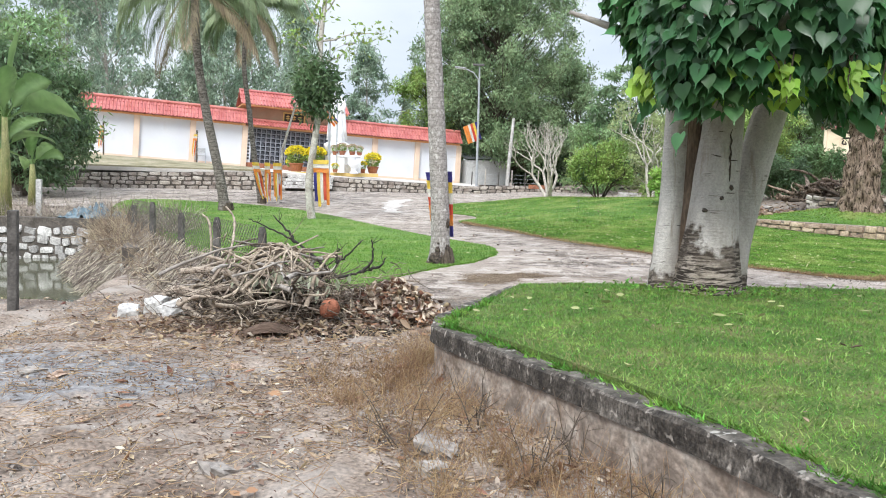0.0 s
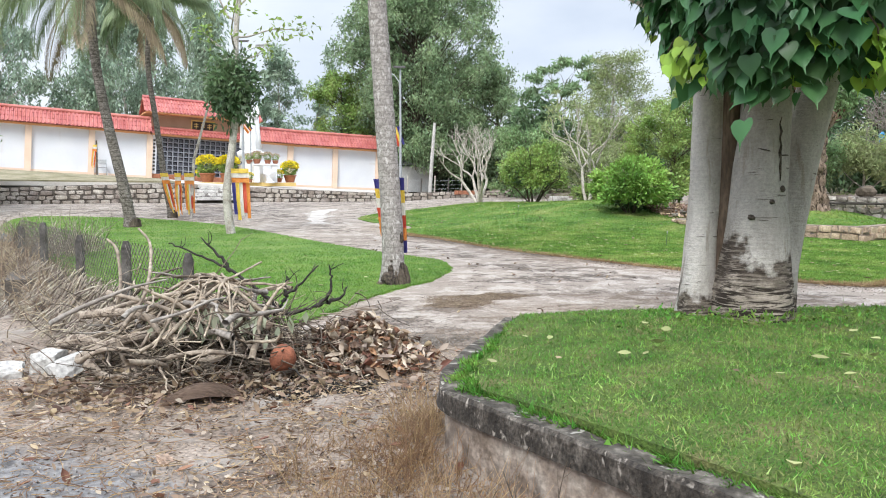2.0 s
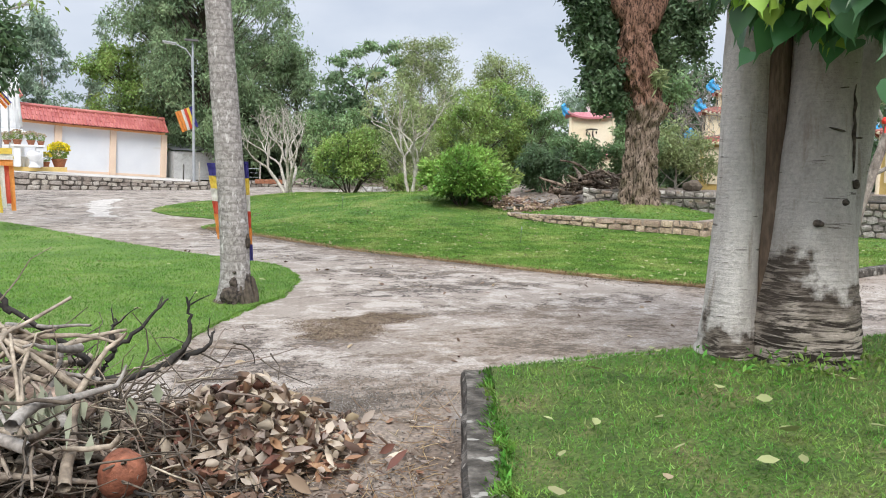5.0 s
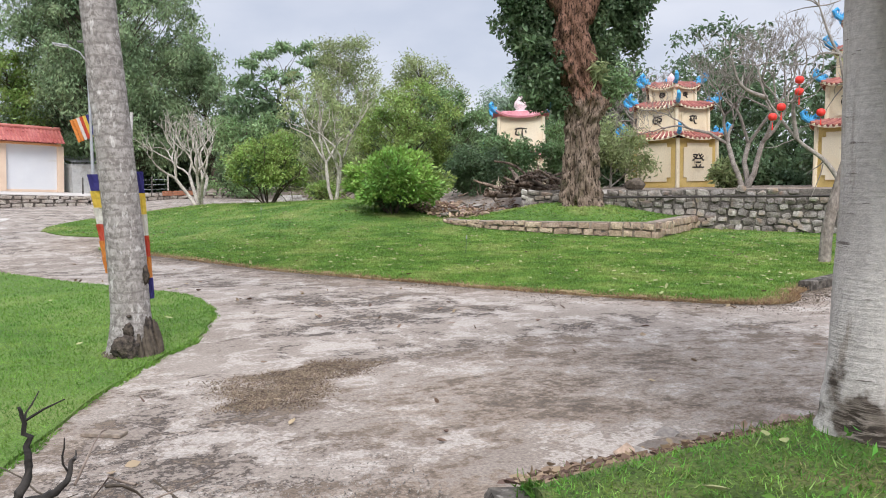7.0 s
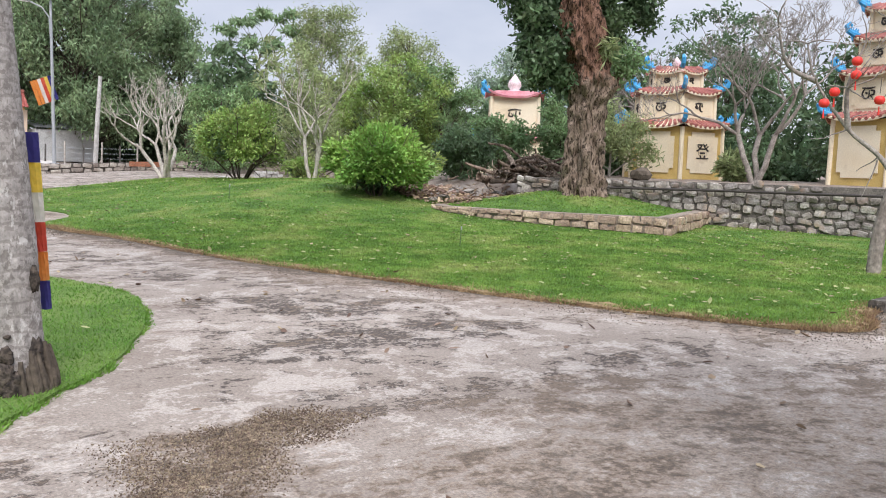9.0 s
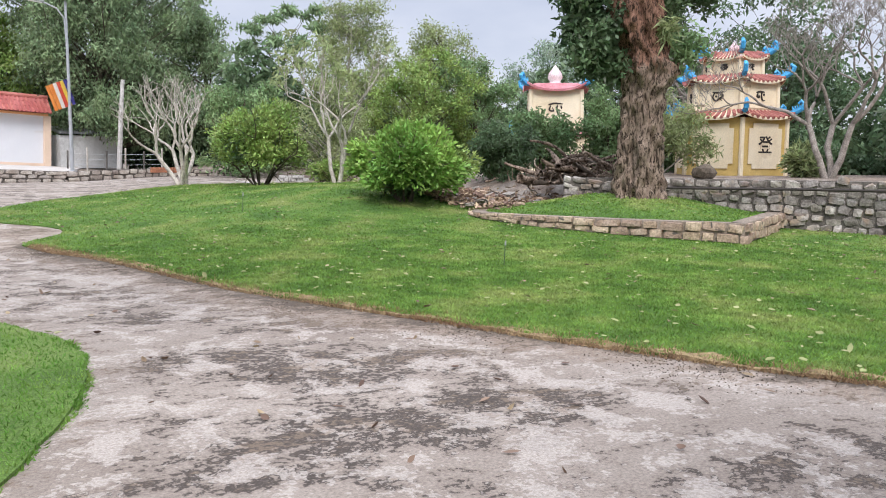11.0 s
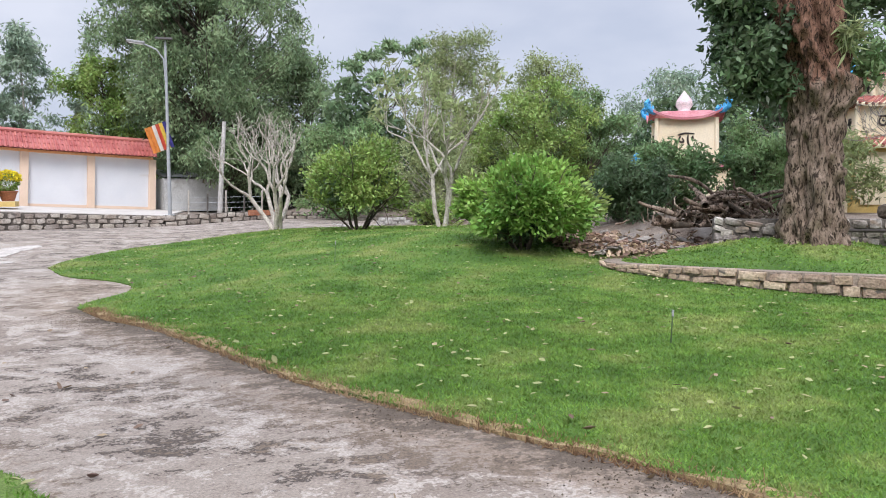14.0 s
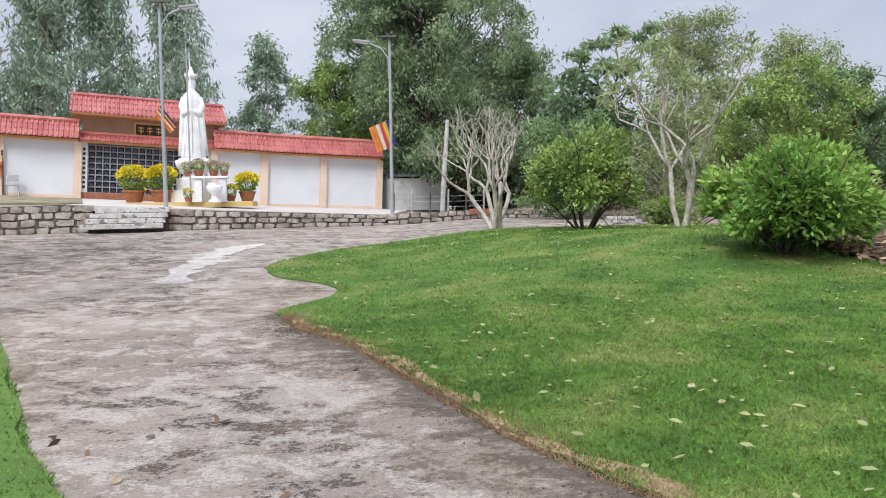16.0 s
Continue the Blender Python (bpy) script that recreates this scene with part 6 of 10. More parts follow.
belt("far_woods", (-42, 65), (-9, 69), 11000, 6.5, 4, LEAF_GREY, "undergrowth of grey-green trees behind the wall")
belt("far_woods", (-60, 76), (-10, 82), 12000, 9, 6, LEAF_GREY, "far belt of grey-green woods")
belt("far_woods", (-12, 80), (50, 72), 22000, 6.5, 6, LEAF_DARK, "far belt of dark green woods")
belt("far_woods", (2.8, 64), (22, 60), 12000, 5.0, 3, LEAF_DARK, "undergrowth below the acacias")
# dark leaves here paint the deep shade within the thicket
belt("far_woods", (7.5, 46), (27, 48), 24000, 5.6, 3, LEAF_DARK, "undergrowth behind the thicket, coloured dark for its deep shade")
belt("far_woods", (17.5, 33.5), (25.5, 27.5), 9000, 2.3, 1.0, LEAF_DARK, "low dark hedge behind the tombs", ll=0.26, lw=0.11)
belt("far_woods", (22, 40), (42, 8), 20000, 6.5, 5, LEAF_DARK, "dark woods behind the tombs")


def shrub(name, x, y, w, h, leaf, n, ll, lw, label, stems=9, low=0.06):
    z = float(lawn_z(x, y)) if inside(LAWN_EAST, np.array([x]), np.array([y]))[0] else float(ground_z(x, y))
    e = thing(name, (x, y, z), label, "shrub", group="shrubs along the lawn")
    paths = []
    tips = []
    for k in range(stems):
        a = 2 * math.pi * k / stems + rng.uniform(-0.3, 0.3)
        q, r = limb((0.1 * math.cos(a), 0.1 * math.sin(a), -0.1), (math.cos(a) * 0.6, math.sin(a) * 0.6, 1), h * rng.uniform(0.6, 0.85), 0.03, 0.012, n=6, wander=0.35)
        paths.append((q, r))
        for i in (2, 3, 4, 5, 6):
            d = np.array([math.cos(a), math.sin(a), 0.5]) + rng.normal(size=3) * 0.6
            q2, r2 = limb(q[i], d, w * 0.3, 0.014, 0.005, n=4, wander=0.4)
            paths.append((q2, r2))
    v, f = tubes_np(paths, 5)
    tagged(obj("stemwork", np_mesh("stemwork", v, f), BARK_DARK, e), kind="stuff")
    # clumps of leaves over an uneven dome, with a fill coloured dark as inner shade
    m = 190
    u = unit(m)
    u[:, 2] = np.abs(u[:, 2]) * 1.35 - 0.5
    lump = np.array([noise.noise(Vector(q) * 1.5 + Vector((x, y, 0))) for q in u])
    r = (0.84 + 0.75 * lump + rng.uniform(-0.22, 0.16, m))[:, None]
    centres = np.array([0, 0, h * 0.46]) + u * r * np.array([w * 0.47, w * 0.47, h * 0.5])
    centres = centres[centres[:, 2] > h * low]
    k = rng.integers(len(centres), size=n)
    at = centres[k] + ball(n) * w * (0.06 + 0.09 * rng.uniform(size=len(centres))[k])[:, None]
    at[:, 2] = np.maximum(at[:, 2], 0.06)
    v, f = leaves_np(at, ll, lw, 0.1, heading=(at - np.array([0, 0, h * 0.3])) / w * 1.1)
    obj("foliage", np_mesh("foliage", v, f), leaf, e)
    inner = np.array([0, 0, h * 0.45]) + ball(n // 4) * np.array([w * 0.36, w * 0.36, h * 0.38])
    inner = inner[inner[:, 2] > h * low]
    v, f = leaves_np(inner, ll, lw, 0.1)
    obj("inner_foliage", np_mesh("inner_foliage", v, f), LEAF_DARK, e, "inner leaves coloured dark for the shade within")
    return e


rng = np.random.default_rng(15)
shrub("round_shrub", 7.5, 25.45, 2.08, 1.64, LEAF_BRIGHT, 19000, 0.125, 0.058, "rounded bright green leafy shrub on the lawn edge", low=0.02)
shrub("citrus_tree", 5.85, 31.6, 2.75, 2.3, LEAF_CITRUS, 19000, 0.11, 0.055, "small dense citrus tree with a short forked trunk", low=0.3)
shrub("low_shrub", 9.0, 27.0, 1.5, 1.1, LEAF_CITRUS, 6000, 0.12, 0.05, "loose green shrub behind the lawn")
tree("loose_shrub", 13.1, 29.0, 2.0, 0.05, LEAF_MANGO, BARK_DARK, 7000, 0.15, 0.05, spread=1.1, clump=0.3, droop=0.3, forks=2, first=0.05, label="loose leafy green shrub before the shrine")
tree("loose_shrub", 14.6, 28.0, 2.1, 0.05, LEAF_MANGO, BARK_DARK, 6000, 0.15, 0.05, spread=1.1, clump=0.3, droop=0.3, forks=2, first=0.05, label="loose green shrub before the shrine")
tree("loose_shrub", 11.4, 28.3, 1.6, 0.05, LEAF_DARK, BARK_DARK, 6000, 0.15, 0.05, spread=1.1, clump=0.3, droop=0.3, forks=2, first=0.05, label="loose dark green shrub behind the lawn")
shrub("low_shrub", 9.2, 36.2, 1.2, 0.9, LEAF_CITRUS, 3000, 0.12, 0.05, "low green shrub at the lawn edge")
tree("dark_shrub", 16.4, 27.8, 2.4, 0.05, LEAF_OLIVE, BARK_PALE, 4000, 0.2, 0.05, spread=0.9, clump=0.35, droop=0.3, forks=2, first=0.1, label="pale green loose shrub beside a tomb")
tree("croton_shrub", 18.3, 24.6, 0.95, 0.03, LEAF_OLIVE, BARK_DARK, 1600, 0.22, 0.05, spread=0.8, clump=0.16, droop=-0.2, forks=2, first=0.05, z=1.1, label="spiky croton shrub beside a tomb")


def bare_tree(name, x, y, h, r, label, leaf=None, z=None, spread=0.75, depth=3, lean=(0, 0), bark=None, leaves=0, stems=3, splay=0.45, rise=0.3):
    """A frangipani: stout forking limbs, nearly leafless."""
    z = (float(lawn_z(x, y)) - 0.05) if z is None else z
    e = thing(name, (x, y, z), label, "tree", group="frangipani trees")
    paths, tips = [], []

    def fork(p, d, length, rad, level):
        q, rr = limb(p, d, length, rad, rad * 0.78, n=5, wander=0.36, rise=rise)
        paths.append((q, rr))
        if level == 0:
            tips.append(q[-1])
            return
        for k in range(2 if rng.uniform() < 0.55 else 3):
            a = rng.uniform(0, 2 * math.pi)
            dd = (q[-1] - q[-2]) / np.linalg.norm(q[-1] - q[-2]) + np.array([math.cos(a), math.sin(a), 0.1]) * spread
            fork(q[-1], dd, length * rng.uniform(0.55, 0.85), max(rr[-1] * 0.74, 0.0065), level - 1)

    for k in range(stems):
        a = 2 * math.pi * k / stems + 0.5
        fork(np.array([0.06 * math.cos(a), 0.06 * math.sin(a), -0.1]), (splay * math.cos(a) + lean[0], splay * math.sin(a) + lean[1], 1), h * (0.38 if depth < 6 else 0.33), r, depth)
    big = sorted(paths, key=lambda q: -q[1][0])[:70]
    for q in big:
        v, f = tubes_np([q], 7)
        obj("branch", np_mesh("branch", v, f), bark or BARK_PALE, e)
    rest = sorted(paths, key=lambda q: -q[1][0])[70:]
    if rest:
        v, f = tubes_np(rest, 3)
        tagged(obj("twigwork", np_mesh("twigwork", v, f), bark or BARK_PALE, e), kind="stuff")
    if leaves:
        t = np.array(tips)
        k = rng.integers(len(t), size=leaves)
        v, f = leaves_np(t[k] + rng.normal(size=(leaves, 3)) * 0.05, 0.2, 0.055, 0.2)
        obj("leaves", np_mesh("leaves", v, f), leaf, e)
    return e


rng = np.random.default_rng(16)
bare_tree("frangipani_tree", 4.3, 35.0, 3.3, 0.07, "leafless grey frangipani tree with forked branches", depth=4, stems=5, spread=0.68, splay=0.3, lean=(0.06, 0), rise=0.55, bark=BARK_FRANG)
rng = np.random.default_rng(17)
bare_tree("frangipani_tree", 7.35, 29.6, 3.5, 0.058, "tall pale frangipani with few narrow leaves", leaf=LEAF_OLIVE, leaves=900, stems=3, depth=4, lean=(-0.04, 0), spread=0.6, splay=0.16, rise=0.5, bark=BARK_FRANG)
rng = np.random.default_rng(18)
bare_tree("frangipani_tree", 18.4, 23.9, 4.6, 0.09, "wide leafless frangipani with a dome of fine twigs beside the tombs", z=1.1, stems=3, depth=7, spread=0.78, bark=BARK_TWIG)
bare_tree("frangipani_tree", 20.5, 30.5, 4.8, 0.09, "wide leafless frangipani behind the tombs", z=1.1, stems=3, depth=6, spread=0.8, bark=BARK_TWIG)

rng = np.random.default_rng(19)
# the old trunk on the raised bed
BX, BY = 11.5, 22.75
BZ = float(bed_z(BX, BY))
old = thing("old_tree", (BX, BY, BZ), "old tree with a thick burled brown trunk on the raised bed", "tree")


def lumpy_trunk(path, radii, seg=28, lobes=5, lobe=0.12, rough=0.05, rings=60, seed=1, flare=0.0, foot=0.0, foot_mat=None):
    """A fluted, uneven trunk as one skin."""
    p = catmull(path, step=24 if foot else 14)
    t = np.linspace(0, 1, len(p))
    r = np.interp(t, np.linspace(0, 1, len(radii)), radii)
    bm = bmesh.new()
    rows = []
    for i, (c, rr) in enumerate(zip(p, r)):
        row = []
        for k in range(seg):
            a = 2 * math.pi * k / seg
            nn = noise.noise(Vector((math.cos(a) * 1.4 + seed * 7, math.sin(a) * 1.4, c[2] * 1.1))) * lobe * 2
            n2 = noise.noise(Vector((math.cos(a) * 6 + seed, math.sin(a) * 6, c[2] * 4))) * rough * 2
            fl = flare * max(0.0, 1 - (c[2] - p[0][2]) / 0.5) ** 2 * (0.5 + 0.5 * math.cos(lobes * a))
            crack = 0.0
            if foot and c[2] < foot + 0.12 * math.sin(a * 2 + seed):
                crack = 0.035 * noise.noise(Vector((math.cos(a) * 3, math.sin(a) * 3, c[2] * 38 + seed))) + 0.02 * noise.noise(Vector((math.cos(a) * 14, math.sin(a) * 14, c[2] * 12))) + 0.012
            q = rr * (1 + nn + n2 + lobe * 0.5 * math.cos(lobes * a + c[2]) + fl + crack)
            row.append(bm.verts.new((c[0] + q * math.cos(a), c[1] + q * math.sin(a), c[2])))
        rows.append(row)
    for a, b in zip(rows, rows[1:]):
        for k in range(seg):
            face = bm.faces.new((a[k], a[(k + 1) % seg], b[(k + 1) % seg], b[k]))
            an = 2 * math.pi * k / seg
            if foot and a[k].co.z < foot + 0.12 * math.sin(an * 2 + seed) + 0.06 * noise.noise(a[k].co * 9):
                face.material_index = 1
    bm.faces.new(rows[-1])
    bm.faces.new(rows[0][::-1])
    return bm


part("trunk", lumpy_trunk([(0, 0, -0.2), (0, 0, 0.6), (-0.02, 0, 1.5), (0.03, 0, 2.0), (0.12, 0, 2.45), (-0.02, 0, 2.9), (-0.24, 0, 3.7), (-0.28, 0, 4.6), (0.0, 0, 6.5)], [0.52, 0.42, 0.375, 0.37, 0.54, 0.42, 0.44, 0.38, 0.30], seg=96, lobes=6, lobe=0.15, rough=0.2, seed=3, flare=0.2), BARK_OLD, old, smooth_shade=True)
for q, r_ in (([(0.25, 0, 2.3), (0.7, -0.1, 2.5), (1.0, 0.1, 2.75)], (0.24, 0.17, 0.1)), ([(-0.1, 0.1, 4.3), (-0.9, 0.3, 5.4), (-1.6, 0.5, 6.6)], (0.3, 0.2, 0.1)), ([(0.1, 0.1, 4.6), (0.9, 0.4, 5.8), (1.6, 0.6, 7.0)], (0.3, 0.2, 0.1))):
    bm = bmesh.new()
    tube(bm, q, r_, seg=12)
    part("bough", bm, BARK_OLD, old, smooth_shade=True)
cl = np.array([(-1.6, 0.8, 4.6), (-1.9, 0.9, 5.4), (-1.2, 1.0, 3.9), (-1.1, 0.6, 5.2), (1.3, 1.0, 4.2), (1.6, 0.9, 5.0), (0.9, 1.2, 3.4), (1.3, 1.2, 5.8), (-1.6, 0.8, 6.3), (0.2, 1.2, 6.4), (-0.6, 1.4, 5.0), (0.9, 1.2, 4.5), (-0.9, 0.9, 3.1), (1.9, 0.8, 5.9), (-2.3, 0.8, 6.0), (2.2, 0.9, 4.6), (2.4, 0.8, 5.4), (2.0, 1.0, 5.1), (2.6, 0.8, 6.2), (1.6, 1.1, 3.9), (-0.75, 0.5, 2.75), (-0.85, 0.5, 3.4), (-1.25, 0.6, 3.1), (-1.4, 0.6, 4.1), (-0.8, 0.6, 4.2), (-0.9, 0.6, 4.8), (-1.5, 0.6, 4.9), (-1.2, 0.6, 5.6), (-0.7, 0.7, 5.7), (0.8, 0.8, 4.9), (1.0, 0.8, 5.4)])
cl[:, 0] += np.where((cl[:, 0] < 0) & (cl[:, 2] < 5), 0.22, 0.0)
k = rng.integers(len(cl), size=40000)
sub_ = np.stack([ball(len(cl)) for _ in range(7)], 1) * 0.55
v, f = leaves_np(cl[k] + sub_[k, rng.integers(7, size=40000)] + ball(40000) * 0.34, 0.15, 0.07, 0.3)
obj("crown", np_mesh("crown", v, f), LEAF_DARK, old, "dense dark green leaves")
k = rng.normal(size=(700, 3)) * np.array([0.22, 0.2, 0.2]) + np.array([0.85, -0.25, 2.95])
v, f = leaves_np(k, 0.15, 0.06, 0.1)
tagged(obj("shoot", np_mesh("shoot", v, f), LEAF_MANGO, old, "fresh green shoots on the burl"), kind="stuff")
k = rng.normal(size=(160, 3)) * np.array([0.06, 0.06, 0.1]) + np.array([0.1, -0.55, 3.25])
v, f = leaves_np(k, 0.28, 0.035, 0.6)
obj("fern", np_mesh("fern", v, f), LEAF_OLIVE, old, "fern growing on the bark")

rng = np.random.default_rng(20)
# coconut palms
# brown wood colour with the shade between the fig stems put into it
FIG_GROOVE = material("fig_groove_shade_wood", ((0.075, 0.05, 0.034), (0.17, 0.12, 0.085)), scale=5, rough=0.9, bump=0.7, bump_scale=22, stretch=(2, 2, 0.4))
SCAR = material("bark_scar", ((0.03, 0.024, 0.02), (0.12, 0.095, 0.075)), scale=30, rough=0.95, bump=0.8, bump_scale=60)
def frond(bm_paths, leaf_v, leaf_f, base, a, length, lift, drop, dry):
    n = 12
    pts = [np.array(base, float)]
    for i in range(n):
        el = lift - drop * (i + 0.5) / n
        pts.append(pts[-1] + np.array([math.cos(a) * math.cos(el), math.sin(a) * math.cos(el), math.sin(el)]) * length / n)
    pts = np.array(pts)
    bm_paths.append((pts, np.linspace(0.035, 0.006, n + 1)))
    d = np.gradient(pts, axis=0)
    d /= np.linalg.norm(d, axis=1)[:, None]
    m = 84
    s = np.linspace(0.12, 1, m)
    at = np.stack([np.interp(s * n, np.arange(n + 1), pts[:, c]) for c in range(3)], 1)
    dd = np.stack([np.interp(s * n, np.arange(n + 1), d[:, c]) for c in range(3)], 1)
    side = np.stack([-np.sin(a) * np.ones(m), np.cos(a) * np.ones(m), np.zeros(m)], 1)
    for sg in (-1, 1):
        ln = (0.88 * np.sin(np.pi * (0.15 + 0.8 * s)) * rng.uniform(0.8, 1.1, m))[:, None]
        tip = at + (side * sg * 0.42 + dd * 0.45 + np.array([0, 0, -0.8])) * ln
        mid = (at + tip) / 2 + side * sg * 0.08 * ln + np.array([0, 0, 0.05])
        w = dd * 0.020
        q = np.stack([at - w, mid - w, tip, mid + w], 1).reshape(-1, 3)
        leaf_v.append(q)
        base_i = sum(len(x) for x in leaf_v[:-1])
        leaf_f.append(np.arange(4 * m).reshape(-1, 4) + base_i)


def palm(name, x, y, z, path, r0, r1, label, fronds=16, length=3.2, bark=None):
    e = thing(name, (x, y, z), label, "palm tree", group="coconut palms")
    p = catmull(path, step=14)
    seg = 18
    bm = bmesh.new()
    rows = []
    for i, c in enumerate(p):
        t = i / (len(p) - 1)
        for sub in (0.0, 0.5):
            if i == len(p) - 1 and sub:
                break
            nxt = p[min(i + 1, len(p) - 1)]
            cc = c + (nxt - c) * sub
            rr = (r0 + (r1 - r0) * t) * (1.0 if sub else 1.018) * (1 + 0.38 * max(0, 1 - cc[2] / 0.4) ** 2)
            rows.append([bm.verts.new((cc[0] + rr * math.cos(a) * (1 + 0.03 * noise.noise(Vector((math.cos(a) * 2, math.sin(a) * 2, cc[2] * 3)))), cc[1] + rr * math.sin(a), cc[2])) for a in (2 * math.pi * k / seg for k in range(seg))])
    for a, b in zip(rows, rows[1:]):
        for k in range(seg):
            bm.faces.new((a[k], a[(k + 1) % seg], b[(k + 1) % seg], b[k]))
    bm.faces.new(rows[-1])
    part("trunk", bm, bark or BARK_PALM, e, "ringed grey trunk", smooth_shade=True)
    roots = []
    for k in range(90):
        a = rng.uniform(0, 2 * math.pi) if k % 2 else rng.uniform(-1.6, 0.4)
        q = r0 * rng.uniform(1.25, 1.42)
        top = 0.03 + 0.27 * rng.uniform() * max(0.15, math.cos(a + 0.6))
        roots.append((np.array([(q * 0.86 * math.cos(a), q * 0.86 * math.sin(a), top), (q * math.cos(a), q * math.sin(a), top * 0.5), (q * 1.08 * math.cos(a + 0.05), q * 1.08 * math.sin(a + 0.05), -0.03)]), np.array([0.012, 0.02, 0.012])))
    v, f = tubes_np(roots, 5)
    tagged(obj("root_collar", np_mesh("root_collar", v, f), BARK_DARK, e, "dark root collar at the foot"), kind="stuff")
    if fronds:
        for mat, lab, cnt, lift, drop in ((LEAF_PALM, "green fronds", fronds, 0.65, 2.1), (LEAF_PALM_DRY, "brown hanging fronds", fronds // 5, -0.3, 1.1)):
            paths, lv, lf = [], [], []
            for k in range(cnt):
                frond(paths, lv, lf, p[-1], 2.4 * k + rng.uniform(-0.2, 0.2), length * rng.uniform(0.8, 1.1), lift + rng.uniform(-0.5, 0.45), drop * rng.uniform(0.85, 1.15), False)
            v, f = tubes_np(paths, 5)
            v2, f2 = np.concatenate(lv), np.concatenate(lf)
            obj("fronds", np_mesh("fronds", np.concatenate([v, v2]), np.concatenate([f, f2 + len(v)])), mat, e, lab)
    return e


near_palm = palm("coconut_palm", -0.08, 13.05, 0.07, [(0, 0, -0.1), (-0.015, 0, 0.8), (-0.105, 0, 2.25), (-0.225, 0, 4.1), (-0.35, 0, 6.2), (-0.42, 0, 8.8)], 0.16, 0.10, "straight grey coconut palm trunk on the lawn edge", fronds=14)
for x_, z_, sx, sz, lab in ((0.125, 0.66, 0.028, 0.075, "dark knot hole in the trunk"), (0.13, 0.17, 0.06, 0.15, "black rot at the foot"), (-0.06, 0.1, 0.11, 0.09, "black rot at the foot"), (0.05, 0.06, 0.1, 0.07, "black rot at the foot"), (-0.03, 0.24, 0.04, 0.05, "black rot at the foot"), (-0.02, 0.35, 0.02, 0.012, "dark scar in the bark")):
    rr_ = 0.165 * (1 + 0.36 * max(0, 1 - z_ / 0.4) ** 2)
    bm = bmesh.new()
    bmesh.ops.create_icosphere(bm, subdivisions=3, radius=1.0)
    for v_ in bm.verts:
        v_.co = Vector((v_.co.x * sx, v_.co.y * 0.02, v_.co.z * sz)) * (1 + 0.55 * noise.noise(v_.co * 2.6 + Vector((x_ * 50, 0, 0))))
    sc = part("scar", bm, SCAR, near_palm, lab, smooth_shade=True)
    a_ = -math.acos(max(-1, min(1, x_ / rr_)))
    sc.matrix_basis = pose(x_ - 0.012, rr_ * math.sin(a_), z_, 0, 0, math.degrees(a_) + 90)
palm("coconut_palm", -7.0, 25.5, 0.25, [(0, 0, -0.1), (-0.22, 0, 1.2), (-0.6, 0, 3.0), (-0.88, 0, 4.8), (-0.97, 0, 6.9)], 0.165, 0.11, "leaning coconut palm with ragged hanging fronds", fronds=17, length=3.4, bark=BARK_PALM_DARK)
palm("coconut_palm", -6.75, 29.3, 0.35, [(0, 0, -0.1), (-0.25, 0, 1.5), (-0.45, 0, 3.2), (-0.65, 0, 5.0), (-0.5, 0, 7.0)], 0.11, 0.07, "slender young palm with hanging fronds", fronds=10, length=2.7, bark=BARK_PALM_DARK)

rng = np.random.default_rng(21)
# ---- the bodhi fig ----
FX, FY = 2.62, 8.05
FZ = float(fig_lawn_z(FX, FY))
fig = thing("bodhi_fig_tree", (FX, FY, FZ), "clipped bodhi fig with joined pale grey stems and drooping heart leaves", "tree")
part("stem", lumpy_trunk([(0.0, 0, -0.1), (0.0, 0, 0.25), (0.02, 0, 0.6), (0.03, 0, 1.0), (0.075, 0.02, 1.6), (0.10, 0.05, 2.6), (0.12, 0.1, 3.6)], [0.325, 0.30, 0.255, 0.215, 0.188, 0.185, 0.165], seg=88, lobes=4, lobe=0.035, rough=0.014, seed=5, flare=0.07, foot=0.42), BARK_FIG, fig, "thick pale middle stem", smooth_shade=True)
part("stem", lumpy_trunk([(-0.38, 0.18, -0.1), (-0.365, 0.19, 0.3), (-0.32, 0.22, 0.9), (-0.295, 0.25, 1.6), (-0.27, 0.28, 2.6), (-0.45, 0.35, 3.4)], [0.175, 0.15, 0.138, 0.136, 0.13, 0.11], seg=48, lobes=3, lobe=0.05, rough=0.02, seed=8, flare=0.3, foot=0.2), BARK_FIG_SIDE, fig, "slimmer pale side stem", smooth_shade=True)
part("stem", lumpy_trunk([(0.2, 0.12, -0.1), (0.25, 0.15, 0.4), (0.40, 0.21, 1.0), (0.57, 0.27, 1.6), (0.76, 0.32, 2.3), (0.95, 0.4, 3.4)], [0.19, 0.18, 0.17, 0.165, 0.155, 0.12], seg=48, lobes=3, lobe=0.05, rough=0.02, seed=11, flare=0.15, foot=0.3), BARK_FIG_SIDE, fig, "leaning pale side stem", smooth_shade=True)
# an added core fills the gap; its dark brown paints the groove's shade
part("stem", lumpy_trunk([(-0.20, 0.12, 0.2), (-0.185, 0.13, 0.6), (-0.165, 0.15, 1.2), (-0.15, 0.17, 2.0), (-0.14, 0.2, 3.2)], [0.09, 0.085, 0.08, 0.085, 0.08], seg=20, lobes=3, lobe=0.06, rough=0.03, seed=14), FIG_GROOVE, fig, "added brown wood between the stems, darkened for the groove's shade", smooth_shade=True)
